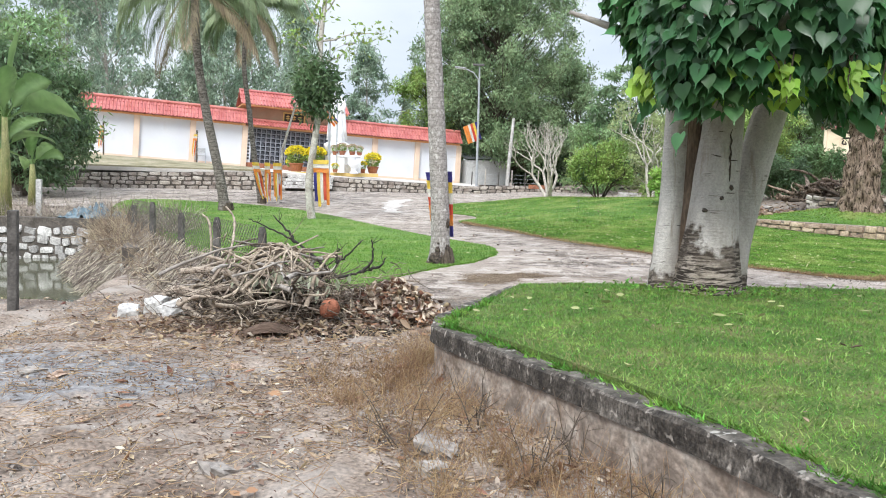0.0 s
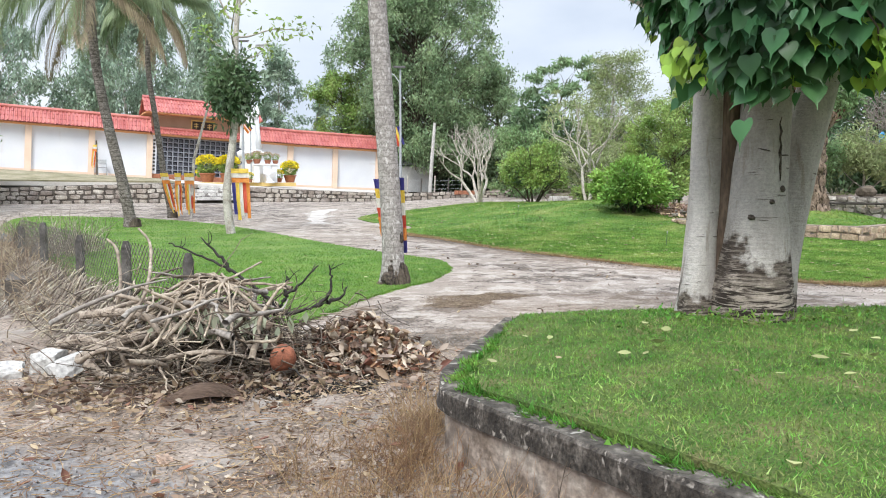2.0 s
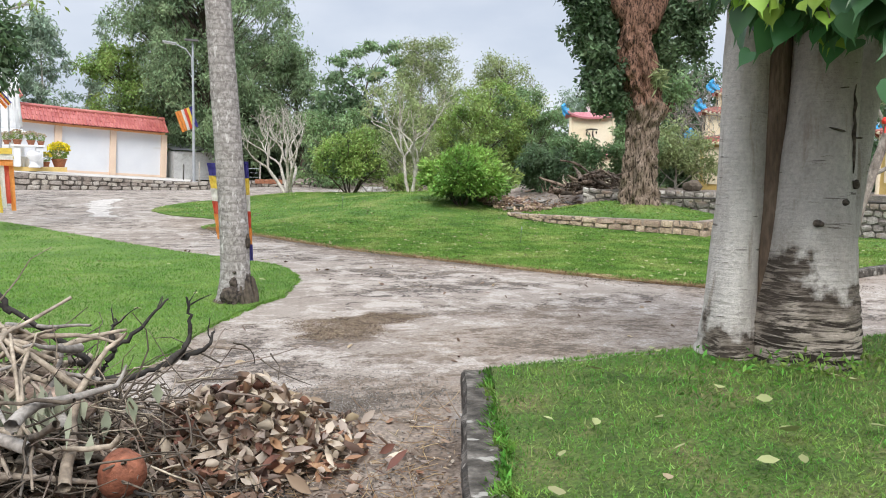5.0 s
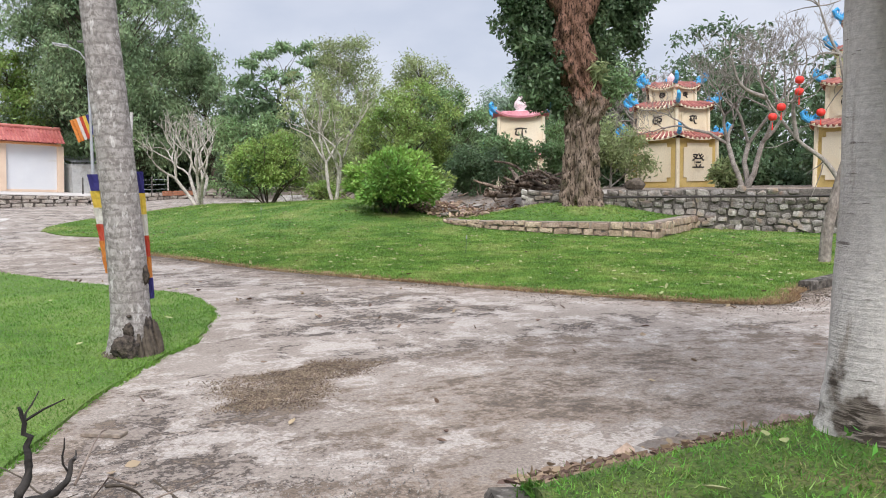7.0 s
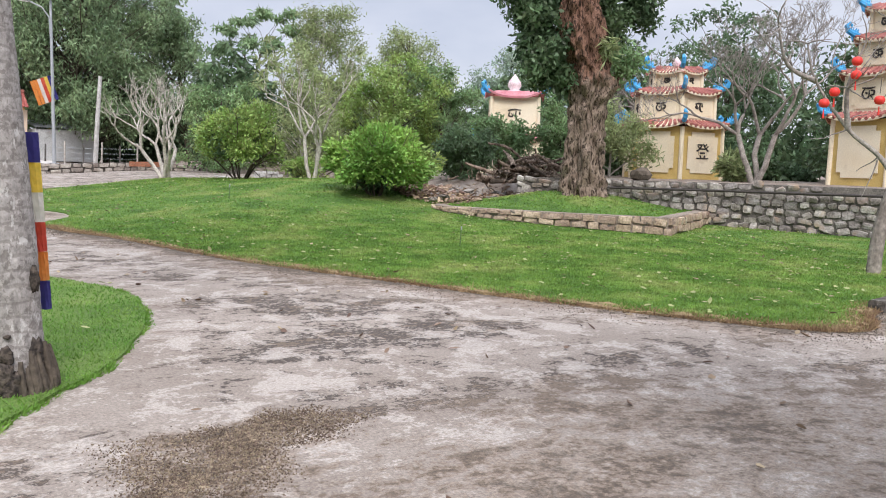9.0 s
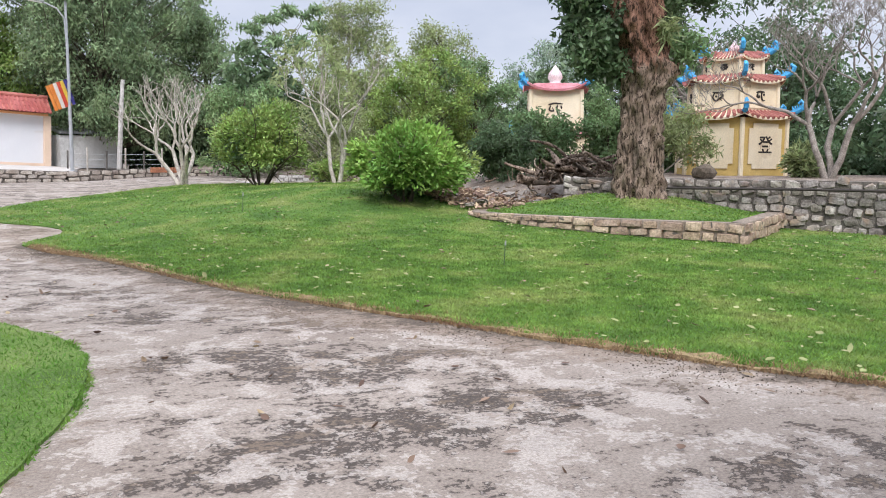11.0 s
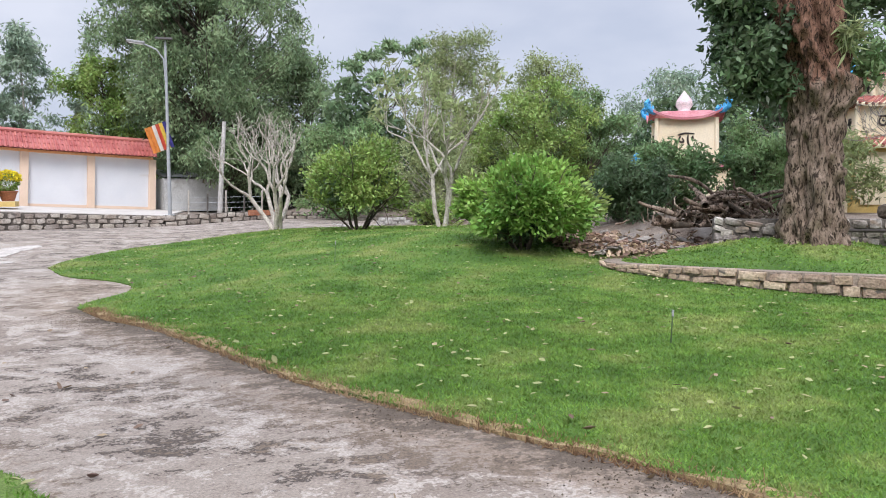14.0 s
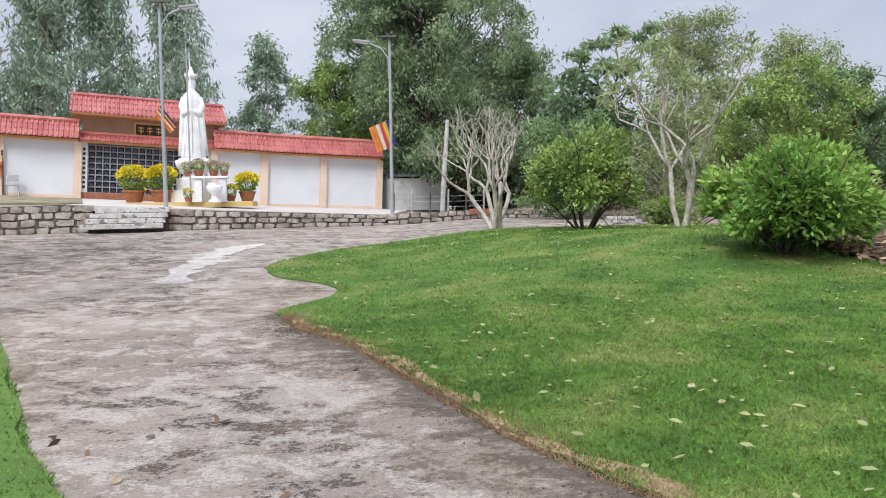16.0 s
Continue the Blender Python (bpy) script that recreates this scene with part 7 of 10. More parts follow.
# an old ring scar, knot scars and a healed seam on the bark
for a_, z_, sx, sz in ((-1.62, 0.92, 0.022, 0.02), (-2.25, 0.80, 0.03, 0.022), (-1.2, 1.02, 0.018, 0.028), (-1.9, 1.32, 0.05, 0.006), (-1.1, 1.28, 0.045, 0.006), (-1.75, 1.55, 0.03, 0.004)):
    rr_ = float(np.interp(z_, [0.25, 0.6, 1.0, 1.6], [0.30, 0.258, 0.226, 0.205]))
    bm = bmesh.new()
    bmesh.ops.create_icosphere(bm, subdivisions=2, radius=1.0)
    for v_ in bm.verts:
        v_.co = Vector((v_.co.x * sx, v_.co.y * 0.022, v_.co.z * sz)) * (1 + 0.3 * noise.noise(v_.co * 2.1 + Vector((a_ * 5, 0, 0))))
    sc = part("scar", bm, SCAR, fig, "dark scar in the bark", smooth_shade=True)
    sc.matrix_basis = pose(0.03 + rr_ * math.cos(a_), rr_ * math.sin(a_), z_, 0, rng.normal() * 8, math.degrees(a_) + 90)
seam = [(0.03 + 0.215 * math.cos(-1.28 + 0.05 * math.sin(q * 3)), 0.215 * math.sin(-1.28 + 0.05 * math.sin(q * 3)) + 0.02 * (q / 8), 1.08 + 0.055 * q) for q in range(10)]
bm = bmesh.new()
tube(bm, seam, [0.003, 0.008, 0.011, 0.007, 0.012, 0.008, 0.007, 0.010, 0.005, 0.003], seg=7)
part("seam", bm, SCAR, fig, "dark healed seam down the bark", smooth_shade=True)

for ob in fig.children:
    if ob.name.startswith("stem"):
        ob.data.materials.append(ob.data.materials[0])


def heart_leaf_mesh(at, d, s, up, ln):
    """Heart-shaped leaves with a drip tip: ten corners each, as a fan of quads."""
    prof = [(0.0, 0.0), (-0.10, 0.20), (-0.05, 0.40), (0.16, 0.50), (0.42, 0.40), (0.68, 0.18), (0.82, 0.05)]
    n = len(at)
    vs, nv = [], 16
    mid = [(p, 0.0) for p in (0.03, 0.0, 0.03, 0.16, 0.42, 0.68, 0.86, 1.15)]
    L = ln[:, None]
    cols = []
    for (u, w) in prof + [(1.15, 0.0)]:
        cols.append(at + d * u * L + s * w * L * 0.95 + up * (0.16 * w) * L - up * 0.10 * u * u * L)
    for (u, w) in prof + [(1.15, 0.0)]:
        cols.append(at + d * u * L - s * w * L * 0.95 + up * (0.16 * w) * L - up * 0.10 * u * u * L)
    for u in (0.16, 0.42, 0.68):
        cols.append(at + d * u * L - up * 0.10 * u * u * L)
    v = np.stack(cols, 1)
    k = v.shape[1]
    quads_ = [(0, 1, 2, 16), (16, 2, 3, 4), (16, 4, 17, 17), (17, 4, 5, 18), (18, 5, 6, 7), (8, 16, 10, 9), (16, 12, 11, 10), (17, 18, 13, 12), (18, 15, 14, 13)]
    quads_ = [q for q in quads_ if len(set(q)) == 4] + [(16, 4, 17, 12)]
    f = (np.arange(n)[:, None, None] * k + np.array(quads_)[None]).reshape(-1, 4)
    return v.reshape(-1, 3), f


def fig_leaves(at, out, ln_mean, hang):
    n = len(at)
    d = out * 0.5 + rng.normal(size=(n, 3)) * 0.28 + np.array([0, 0, -hang])
    d /= np.linalg.norm(d, axis=1)[:, None]
    face = out + np.array([0, 0, 0.4]) + rng.normal(size=(n, 3)) * 0.45
    s = np.cross(d, face)
    s /= np.linalg.norm(s, axis=1)[:, None] + 1e-9
    up = np.cross(s, d)
    return heart_leaf_mesh(at, d, s, up, ln_mean * rng.uniform(0.65, 1.25, n))


# the clipped crown: a broad drum of leaves, ragged underneath
n = 8800
a = rng.uniform(0, 2 * np.pi, n)
t = rng.uniform(0, 1, n)
top_r = 1.40 + 0.15 * np.sin(3 * a + 1) + 0.10 * np.sin(7 * a)
zz = 1.85 + t * 2.3 + 0.16 * np.sin(4 * a + 2) + rng.normal(size=n) * 0.08
rr = top_r * np.where(t < 0.25, 0.72 + 0.28 * (t / 0.25) ** 0.6, 1 - 0.25 * np.clip((t - 0.7) / 0.3, 0, 1) ** 2) * rng.uniform(0.62, 1.03, n) ** 0.6
zz = zz + 0.75 * smooth(0.0, 0.6, rr * np.sin(a)) * (1 - t)
at = np.stack([rr * np.cos(a) + 0.26, rr * np.sin(a) - 0.28, zz], 1)
out = np.stack([np.cos(a), np.sin(a), np.zeros(n)], 1)
v, f = fig_leaves(at, out, 0.15, 0.9)
obj("crown", np_mesh("crown", v, f), LEAF_FIG, fig, "dense dark green heart-shaped leaves")
n = 1900
a = rng.uniform(0, 2 * np.pi, n)
rr = 1.15 * np.sqrt(rng.uniform(0.02, 1, n))
at = np.stack([rr * np.cos(a) + 0.30, rr * np.sin(a) - 0.28, 2.12 + 0.10 * rng.normal(size=n) - 0.12 * (rr / 1.15) + 0.5 * smooth(0.0, 0.6, rr * np.sin(a))], 1)
out = np.stack([np.cos(a), np.sin(a), np.zeros(n)], 1)
v, f = fig_leaves(at, out, 0.145, 1.2)
obj("under_leaves", np_mesh("under_leaves", v, f), LEAF_FIG, fig, "leaves hanging under the crown")
paths, new_at = [], []
for k in range(60):
    a = rng.uniform(0, 2 * np.pi) if k > 24 else 2.6 + 0.1 * k
    r = rng.uniform(0.5, 1.32)
    top = np.array([0.30 + r * math.cos(a), r * math.sin(a) - 0.28, 2.1 + (0.5 if math.sin(a) > 0.2 else 0)])
    low = top + np.array([0.1 * rng.normal(), 0.1 * rng.normal(), -rng.uniform(0.15, 0.42)])
    paths.append((np.array([top, (top + low) / 2 + rng.normal(size=3) * 0.02, low]), np.array([0.008, 0.006, 0.004])))
    for j in range(7):
        new_at.append(top + (low - top) * (0.35 + 0.65 * j / 8) + rng.normal(size=3) * 0.035)
for q in paths:
    v, f = tubes_np([q], 5)
    obj("hanging_twig", np_mesh("hanging_twig", v, f), BARK_DARK, fig)
new_at = np.array(new_at)
out = new_at * np.array([1, 1, 0]) + 1e-3
out /= np.linalg.norm(out, axis=1)[:, None]
v, f = fig_leaves(new_at, out, 0.115, 0.8)
obj("young_leaves", np_mesh("young_leaves", v, f), LEAF_FIG_NEW, fig, "yellow-green young leaves hanging on shoots")
paths = [limb((0.1 * math.cos(q), 0.1 * math.sin(q), 2.2), (math.cos(q), math.sin(q), 0.8), 1.5, 0.09, 0.02, n=6, wander=0.3) for q in np.arange(0, 6.2, 0.5)]
v, f = tubes_np(paths, 8)
tagged(obj("boughwork", np_mesh("boughwork", v, f), BARK_FIG, fig), kind="stuff")

# ---- tombs and shrine on the platform ----
def hex_ring(r, z, rot=0.0, k=6, lift=0.0):
    return [(r * math.cos(rot + 2 * math.pi * i / k), r * math.sin(rot + 2 * math.pi * i / k), z + lift) for i in range(k)]


def glyph(text, size, mat, parent, m, label):
    """A painted character, cut from the built-in font as a thin mesh."""
    cu = bpy.data.curves.new("character", "FONT")
    cu.body, cu.size, cu.extrude, cu.align_x, cu.align_y, cu.offset = text, size, 0.004, "CENTER", "CENTER", 0.006
    tmp = new("character_curve", cu)
    bpy.context.view_layer.update()
    me = bpy.data.meshes.new_from_object(tmp.evaluated_get(bpy.context.evaluated_depsgraph_get()))
    bpy.data.objects.remove(tmp)
    me.materials.clear()
    ob = obj("character", me, mat, parent, label)
    ob.matrix_basis = m
    return ob


def dragon(parent, m, s):
    """A blue ridge-end scroll: a curling body with fins."""
    bm = bmesh.new()
    tube(bm, [(0, 0, 0), (0.22 * s, 0, 0.04 * s), (0.42 * s, 0, 0.16 * s), (0.5 * s, 0, 0.36 * s), (0.38 * s, 0, 0.46 * s), (0.28 * s, 0, 0.36 * s)], [0.10 * s, 0.11 * s, 0.10 * s, 0.09 * s, 0.07 * s, 0.05 * s], seg=7)
    for k in range(5):
        t = 0.1 + 0.09 * k
        tube(bm, [(t * s, 0, 0.1 * s), (t * s - 0.06 * s, 0.03 * (k % 2), 0.26 * s + 0.03 * k * s)], (0.06 * s, 0.01), seg=5)
    ob = part("ridge_scroll", bm, BLUE, parent, "bright blue scroll finial")
    ob.matrix_basis = m


def tier_roof(parent, r_in, r_out, z, rise, rot, mat, k=6, curl=0.14, tiles=True):
    """A small eave roof: k sloping sides with up-turned corners and rows of round tiles."""
    bm = bmesh.new()
    lo, hi = hex_ring(r_out, z, rot, k), hex_ring(r_in, z + rise, rot, k)
    n = 10
    for i in range(k):
        a, b, c, d = (Vector(q) for q in (lo[i], lo[(i + 1) % k], hi[(i + 1) % k], hi[i]))
        prev = None
        for j in range(n + 1):
            t = j / n
            up = curl * abs(2 * t - 1) ** 2.5
            p, q = a.lerp(b, t) + Vector((0, 0, up)), d.lerp(c, t)
            row = [bm.verts.new(p - Vector((0, 0, 0.07))), bm.verts.new(p), bm.verts.new(p.lerp(q, 0.5) - Vector((0, 0, 0.03 + up * 0.25))), bm.verts.new(q)]
            if prev:
                for s in range(3):
                    bm.faces.new((prev[s], row[s], row[s + 1], prev[s + 1]))
            prev = row
    bmesh.ops.remove_doubles(bm, verts=bm.verts[:], dist=0.001)
    bmesh.ops.recalc_face_normals(bm, faces=bm.faces[:])
    part("eave", bm, CREAM if tiles else mat, parent)
    if tiles:
        bm = bmesh.new()
        for i in range(k):
            a, b, c, d = (Vector(q) for q in (lo[i], lo[(i + 1) % k], hi[(i + 1) % k], hi[i]))
            for j in range(n):
                t = (j + 0.5) / n
                up = curl * abs(2 * t - 1) ** 2.5
                p, q = a.lerp(b, t) + Vector((0, 0, up + 0.01)), d.lerp(c, t)
                w = (a - b).length / n * 0.27
                tube(bm, [p + (p - q).normalized() * 0.03, p.lerp(q, 0.5) - Vector((0, 0, 0.02)), q], w, seg=6)
            tube(bm, [a + Vector((0, 0, curl + 0.03)), a.lerp(d, 0.5) + Vector((0, 0, curl * 0.3)), d], 0.06, seg=6)
        tagged(part("tiling", bm, mat, parent, "red glazed round tiles"), kind="stuff")


def tomb(x, y, z, tiers, rot, label, chars, roof_mat, bud=1.0, wall_mat=None, sides=6):
    e = thing("tomb_tower", (x, y, z), label, "tomb", group="tomb towers")
    k = sides
    zz = 0.0
    for ti, (r, h, eave) in enumerate(tiers):
        bm = bmesh.new()
        lo, hi = hex_ring(r, zz - (0.3 if ti == 0 else 0), rot, k), hex_ring(r * 0.985, zz + h, rot, k)
        vl, vh = [bm.verts.new(q) for q in lo], [bm.verts.new(q) for q in hi]
        for i in range(k):
            bm.faces.new((vl[i], vl[(i + 1) % k], vh[(i + 1) % k], vh[i]))
        bm.faces.new(vh)
        bm.faces.new(vl[::-1])
        tier_ob = part("tier", bm, YELLOW if (ti == 0 and wall_mat is None) else (wall_mat or CREAM), e, "yellow painted tier" if ti == 0 else "cream painted tier")
        for i in range(k):
            bm = bmesh.new()
            tube(bm, [Vector(lo[i]), Vector(hi[i])], 0.07, seg=8)
            part("corner_post", bm, CREAM, e)
            a0, a1 = Vector(lo[i]), Vector(lo[(i + 1) % k])
            mid = (a0 + a1) / 2
            face_a = math.atan2(mid.y, mid.x)
            s = (a1 - a0).length
            c = Vector((mid.x, mid.y, 0)) * 1.006 + Vector((0, 0, zz + h / 2))
            m = Matrix.Translation(c) @ Matrix.Rotation(face_a + math.pi / 2, 4, "Z") @ Matrix.Rotation(math.pi / 2, 4, "X")
            w2, h2, ct = s * 0.36, h * 0.40, min(0.14, h * 0.12)
            bm = bmesh.new()
            outl = [(-w2 + ct, -h2), (w2 - ct, -h2), (w2 - ct, -h2 + ct), (w2, -h2 + ct), (w2, h2 - ct), (w2 - ct, h2 - ct), (w2 - ct, h2), (-w2 + ct, h2), (-w2 + ct, h2 - ct), (-w2, h2 - ct), (-w2, -h2 + ct), (-w2 + ct, -h2 + ct)]
            f0 = bm.faces.new([bm.verts.new((p, q, 0)) for p, q in outl])
            ex = bmesh.ops.extrude_face_region(bm, geom=[f0])
            for v_ in ex["geom"]:
                if isinstance(v_, bmesh.types.BMVert):
                    v_.co.z += 0.02
            pn = part("panel", bm, CREAM, tier_ob, "cream inset panel with notched corners")
            pn.matrix_basis = m
            ch = chars.get((ti, i))
            if ch:
                glyph(ch, h * 0.33, INK, tier_ob, m @ Matrix.Translation((0, 0, 0.028)), "black painted character")
            elif ti in (0, 1) and (ti, i) in chars.get("bars", ()):
                bm = bmesh.new()
                for q in range(3):
                    box(bm, (s * 0.17 * (0.7 + 0.3 * (q % 2)), 0.012, 0.01), (0.03 * (q - 1), 0.06 * h - 0.07 * h * q, 0.027))
                b_ = part("inscription", bm, TAN, tier_ob, "faded inscription")
                b_.matrix_basis = m
            elif ti > 0:
                bm = bmesh.new()
                u_ = h * 0.17
                strokes = ([[(-1.1, 0.75), (-0.2, 0.95), (1.0, 0.85)], [(-0.75, 0.6), (-0.95, 0.0), (-0.35, -0.15), (-0.55, 0.35)], [(0.2, 0.75), (0.15, 0.0), (0.45, -0.75), (1.05, -0.8)], [(0.75, 0.6), (0.8, 0.1)]],
                           [[(-1.1, 0.9), (0.0, 0.8), (1.1, 0.95)], [(-0.7, 0.7), (-1.05, -0.1), (-0.5, -0.75), (0.1, -0.5), (0.1, 0.5)], [(0.35, 0.5), (0.95, 0.35), (0.9, -0.2), (0.4, -0.3), (0.8, -0.85)], [(-0.5, 0.2), (-0.15, -0.1)]])[i % 2]
                for st_ in strokes:
                    line = catmull([(a_ * u_, b_ * u_, 0.03) for a_, b_ in st_], step=4)
                    tube(bm, line, 0.024 * np.sin(np.linspace(0.6, 2.9, len(line))) + 0.006, seg=5)
                g_ = part("painted_sign", bm, INK, tier_ob, "black brush-painted sign")
                g_.matrix_basis = m
        zz += h
        tier_roof(e, r * 0.78, r + eave, zz, 0.22, rot, roof_mat, k, curl=0.16 if roof_mat is ROOF_DULL else 0.3, tiles=roof_mat is ROOF_DULL)
        for i in range(k):
            ang = rot + 2 * math.pi * i / k
            dragon(e, Matrix.Translation(((r + eave * 0.3) * math.cos(ang), (r + eave * 0.3) * math.sin(ang), zz + 0.16)) @ Matrix.Rotation(ang, 4, "Z"), 0.72)
        zz += 0.2
    bm = bmesh.new()
    lathe(bm, [(q * bud, zz + h_ * bud) for q, h_ in ((0.4, -0.12), (0.42, -0.05), (0.3, 0.05), (0.16, 0.1), (0.25, 0.24), (0.22, 0.38), (0.09, 0.55), (0.01, 0.66))], seg=16)
    part("lotus_bud", bm, PINK, e, "pale pink lotus bud finial", smooth_shade=True)
    return e


tomb(19.45, 28.3, 1.14, [(1.66, 1.62, 0.22), (1.34, 0.85, 0.22), (0.86, 0.5, 0.2)], radians(-124), "three-tiered cream and yellow tomb tower with red eaves", {(0, 0): "\u767b", "bars": ((0, 5),)}, ROOF_DULL, bud=0.6)
tomb(21.6, 22.0, 1.14, [(1.7, 1.75, 0.22), (1.4, 1.0, 0.22), (1.1, 0.75, 0.2), (0.85, 0.6, 0.2)], radians(-150), "four-tiered cream and yellow tomb tower with red eaves", {"bars": ((0, 0), (0, 1))}, ROOF_DULL)
tomb(15.9, 32.6, 0.72, [(1.6, 1.55, 0.22), (1.17, 1.3, 0.3)], radians(-120 - 45), "small cream shrine with a curved pink roof", {}, material("pink_roof", ((0.42, 0.14, 0.16), (0.56, 0.24, 0.26)), scale=3, rough=0.6, bump=0.1), wall_mat=CREAM, sides=4)

# black water pipe along the platform wall
pbm = bmesh.new()
tube(pbm, [(11.6, 23.2, 0.98), (12.5, 22.75, 0.95), (13.95, 21.05, 0.97), (15.05, 19.15, 0.98), (16.45, 16.75, 1.0), (18.8, 13.4, 1.0)], 0.028, seg=8)
pipe = part("water_pipe", pbm, INK)
tagged(pipe, "black plastic water pipe along a stone wall", "pipe")
for k, (x, y, s) in enumerate(((13.25, 22.8, 0.22),)):
    bm = bmesh.new()
    bmesh.ops.create_icosphere(bm, subdivisions=2, radius=1.0)
    for v_ in bm.verts:
        v_.co = Vector((v_.co.x * s * 1.3, v_.co.y * s, v_.co.z * s * 0.8)) * (1 + 0.25 * noise.noise(v_.co * 1.6 + Vector((k * 5, 0, 0))))
    ob = part("boulder", bm, BARK_DARK)
    ob.matrix_world = pose(x, y, 1.14 + s * 0.6)
    tagged(ob, "dark rounded boulder on the platform wall", "rock", group="boulders")

rng = np.random.default_rng(22)
# ---- heap of dead roots and rubble behind the bed ----
ROOT_WOOD = layered_bark("root_wood", ((0.18, 0.125, 0.092), (0.40, 0.315, 0.245)), (0.04, 0.03, 0.022), 14.0, (1, 1, 1), depth=0.03)
heap = thing("root_heap", (11.65, 25.0, 1.0), "brown heap of dead roots, logs and branches", "wood heap")
for k in range(46):                                     # logs lie along the heap, roots stick out of it
    u_ = rng.normal() * 0.62
    c = np.array([0.88 * u_, -0.46 * u_, 0.0]) + np.array([0.46, 0.88, 0]) * rng.normal() * 0.25
    c[2] = rng.uniform(0.02, 0.62) * max(0.12, 1 - (abs(u_) / 1.35) ** 1.5)
    a = -0.48 + rng.normal() * 0.6 + (math.pi if k % 2 else 0)
    L = rng.uniform(0.6, 1.5)
    q, r = limb(c - np.array([math.cos(a), math.sin(a), 0]) * L * 0.45, (math.cos(a), math.sin(a), rng.normal() * 0.3), L, rng.uniform(0.03, 0.085), 0.03, n=7, wander=0.35)
    q[:, 2] = np.maximum(q[:, 2], 0.0)
    v, f = tubes_np([(q, r * rng.uniform(0.8, 1.2, len(r)))], 9)
    obj("log", np_mesh("log", v, f), ROOT_WOOD if k % 4 else BARK_DARK, heap)
for k in range(110):
    u_ = rng.normal() * 0.7
    c = np.array([0.88 * u_, -0.46 * u_, rng.uniform(0.0, 0.7) * max(0.1, 1 - abs(u_) / 1.5)])
    a = rng.uniform(0, 2 * math.pi)
    q, r = limb(c, (math.cos(a), math.sin(a) * 0.6, rng.normal() * 0.5 + 0.15), rng.uniform(0.25, 0.7), rng.uniform(0.012, 0.035), 0.008, n=7, wander=0.85)
    v, f = tubes_np([(q, r)], 6)
    obj("root", np_mesh("root", v, f), ROOT_WOOD if k % 3 else TWIG, heap)
gx_ = []
for k in range(170):
    x = rng.uniform(8.4, 12.0)
    y = 25.3 + rng.normal() * 0.5 - (x - 9.5) * 0.15
    gx_.append((x, y, rng.uniform(0.05, 0.2)))
RUBBLE = []
for k in range(5):
    bm = bmesh.new()
    bmesh.ops.create_cube(bm, size=1.0)
    bmesh.ops.subdivide_edges(bm, edges=bm.edges[:], cuts=1, use_grid_fill=True)
    for v_ in bm.verts:
        v_.co += Vector([random.uniform(-0.16, 0.16) for _ in range(3)])
        v_.co.z *= 0.6
    me = bpy.data.meshes.new("rubble")
    bm.to_mesh(me)
    bm.free()
    me.materials.append(material("rubble_stone", ((0.26, 0.175, 0.13), (0.42, 0.31, 0.245)) if k % 2 else ((0.19, 0.165, 0.145), (0.30, 0.27, 0.24)), scale=5, rough=0.95, bump=0.6, piece=0.25))
    RUBBLE.append(me)


def scatter_rubble(name, places, label, lift=0.0):
    e = thing(name, (0, 0, 0), label, "rubble")
    for x, y, s in places:
        z = float(max(ground_z(x, y), -9)) if not callable(lift) else float(lift(x, y))
        ob = new("stone", RUBBLE[int(rng.integers(5))])
        ob.parent = e
        ob.matrix_basis = pose(x, y, z + s * 0.12, rng.normal() * 14, rng.normal() * 14, rng.uniform(0, 360)) @ Matrix.Diagonal((s * rng.uniform(0.8, 1.5), s, s * rng.uniform(0.5, 1.0), 1))
    return e


scatter_rubble("rubble_heap", gx_, "broken bricks and pale rubble strewn behind the lawn", lift=lambda x, y: land(x, y) + 0.08 + 0.12 * rng.uniform())

rng = np.random.default_rng(23)
# ---- tree with red lanterns ----
RT = thing("lantern_tree", (10.35, 14.8, float(lawn_z(10.35, 14.8))), "pale leaning tree hung with small red lanterns", "tree")
RR = np.array([0.884, -0.464, 0])


def rt(u, w, d=0.0):
    """Place in the tree: u metres along its spread, w up, d deeper."""
    return RR * u + np.array([0.464 * d, 0.884 * d, w])


v, f = tubes_np([(catmull([rt(0, -0.15), rt(0.05, 0.6), rt(0.28, 1.5), rt(0.48, 2.2), rt(0.62, 2.8), rt(0.95, 3.5), rt(1.2, 4.4)], step=5), np.linspace(0.098, 0.05, 31))], 14)
obj("trunk", np_mesh("trunk", v, f), BARK_LANTERN, RT)
BR = [[rt(0.22, 1.25), rt(0.0, 1.6, 0.1), rt(-0.4, 1.95, 0.2), rt(-0.85, 2.6, 0.3), rt(-1.0, 3.1, 0.3)], [rt(-0.4, 1.95, 0.2), rt(-0.5, 2.5, 0.1), rt(-0.35, 3.1, 0)], [rt(-0.85, 2.6, 0.3), rt(-1.3, 2.8, 0.2), rt(-1.5, 3.3, 0.1)], [rt(0.3, 1.5), rt(0.7, 1.75, -0.1), rt(1.3, 2.3, -0.1)], [rt(0.62, 2.8), rt(0.2, 3.3, 0.2), rt(-0.1, 4.0, 0.2)], [rt(0.95, 3.5), rt(1.6, 3.9, 0), rt(2.2, 4.5, 0)], [rt(0.48, 2.2), rt(0.15, 2.75, -0.2), rt(0.05, 3.2, -0.2)]]
for q in BR:
    p = catmull(q, step=5)
    v, f = tubes_np([(p, np.linspace(0.042, 0.010, len(p)))], 8)
    obj("branch", np_mesh("branch", v, f), BARK_TWIG, RT)
tw = []
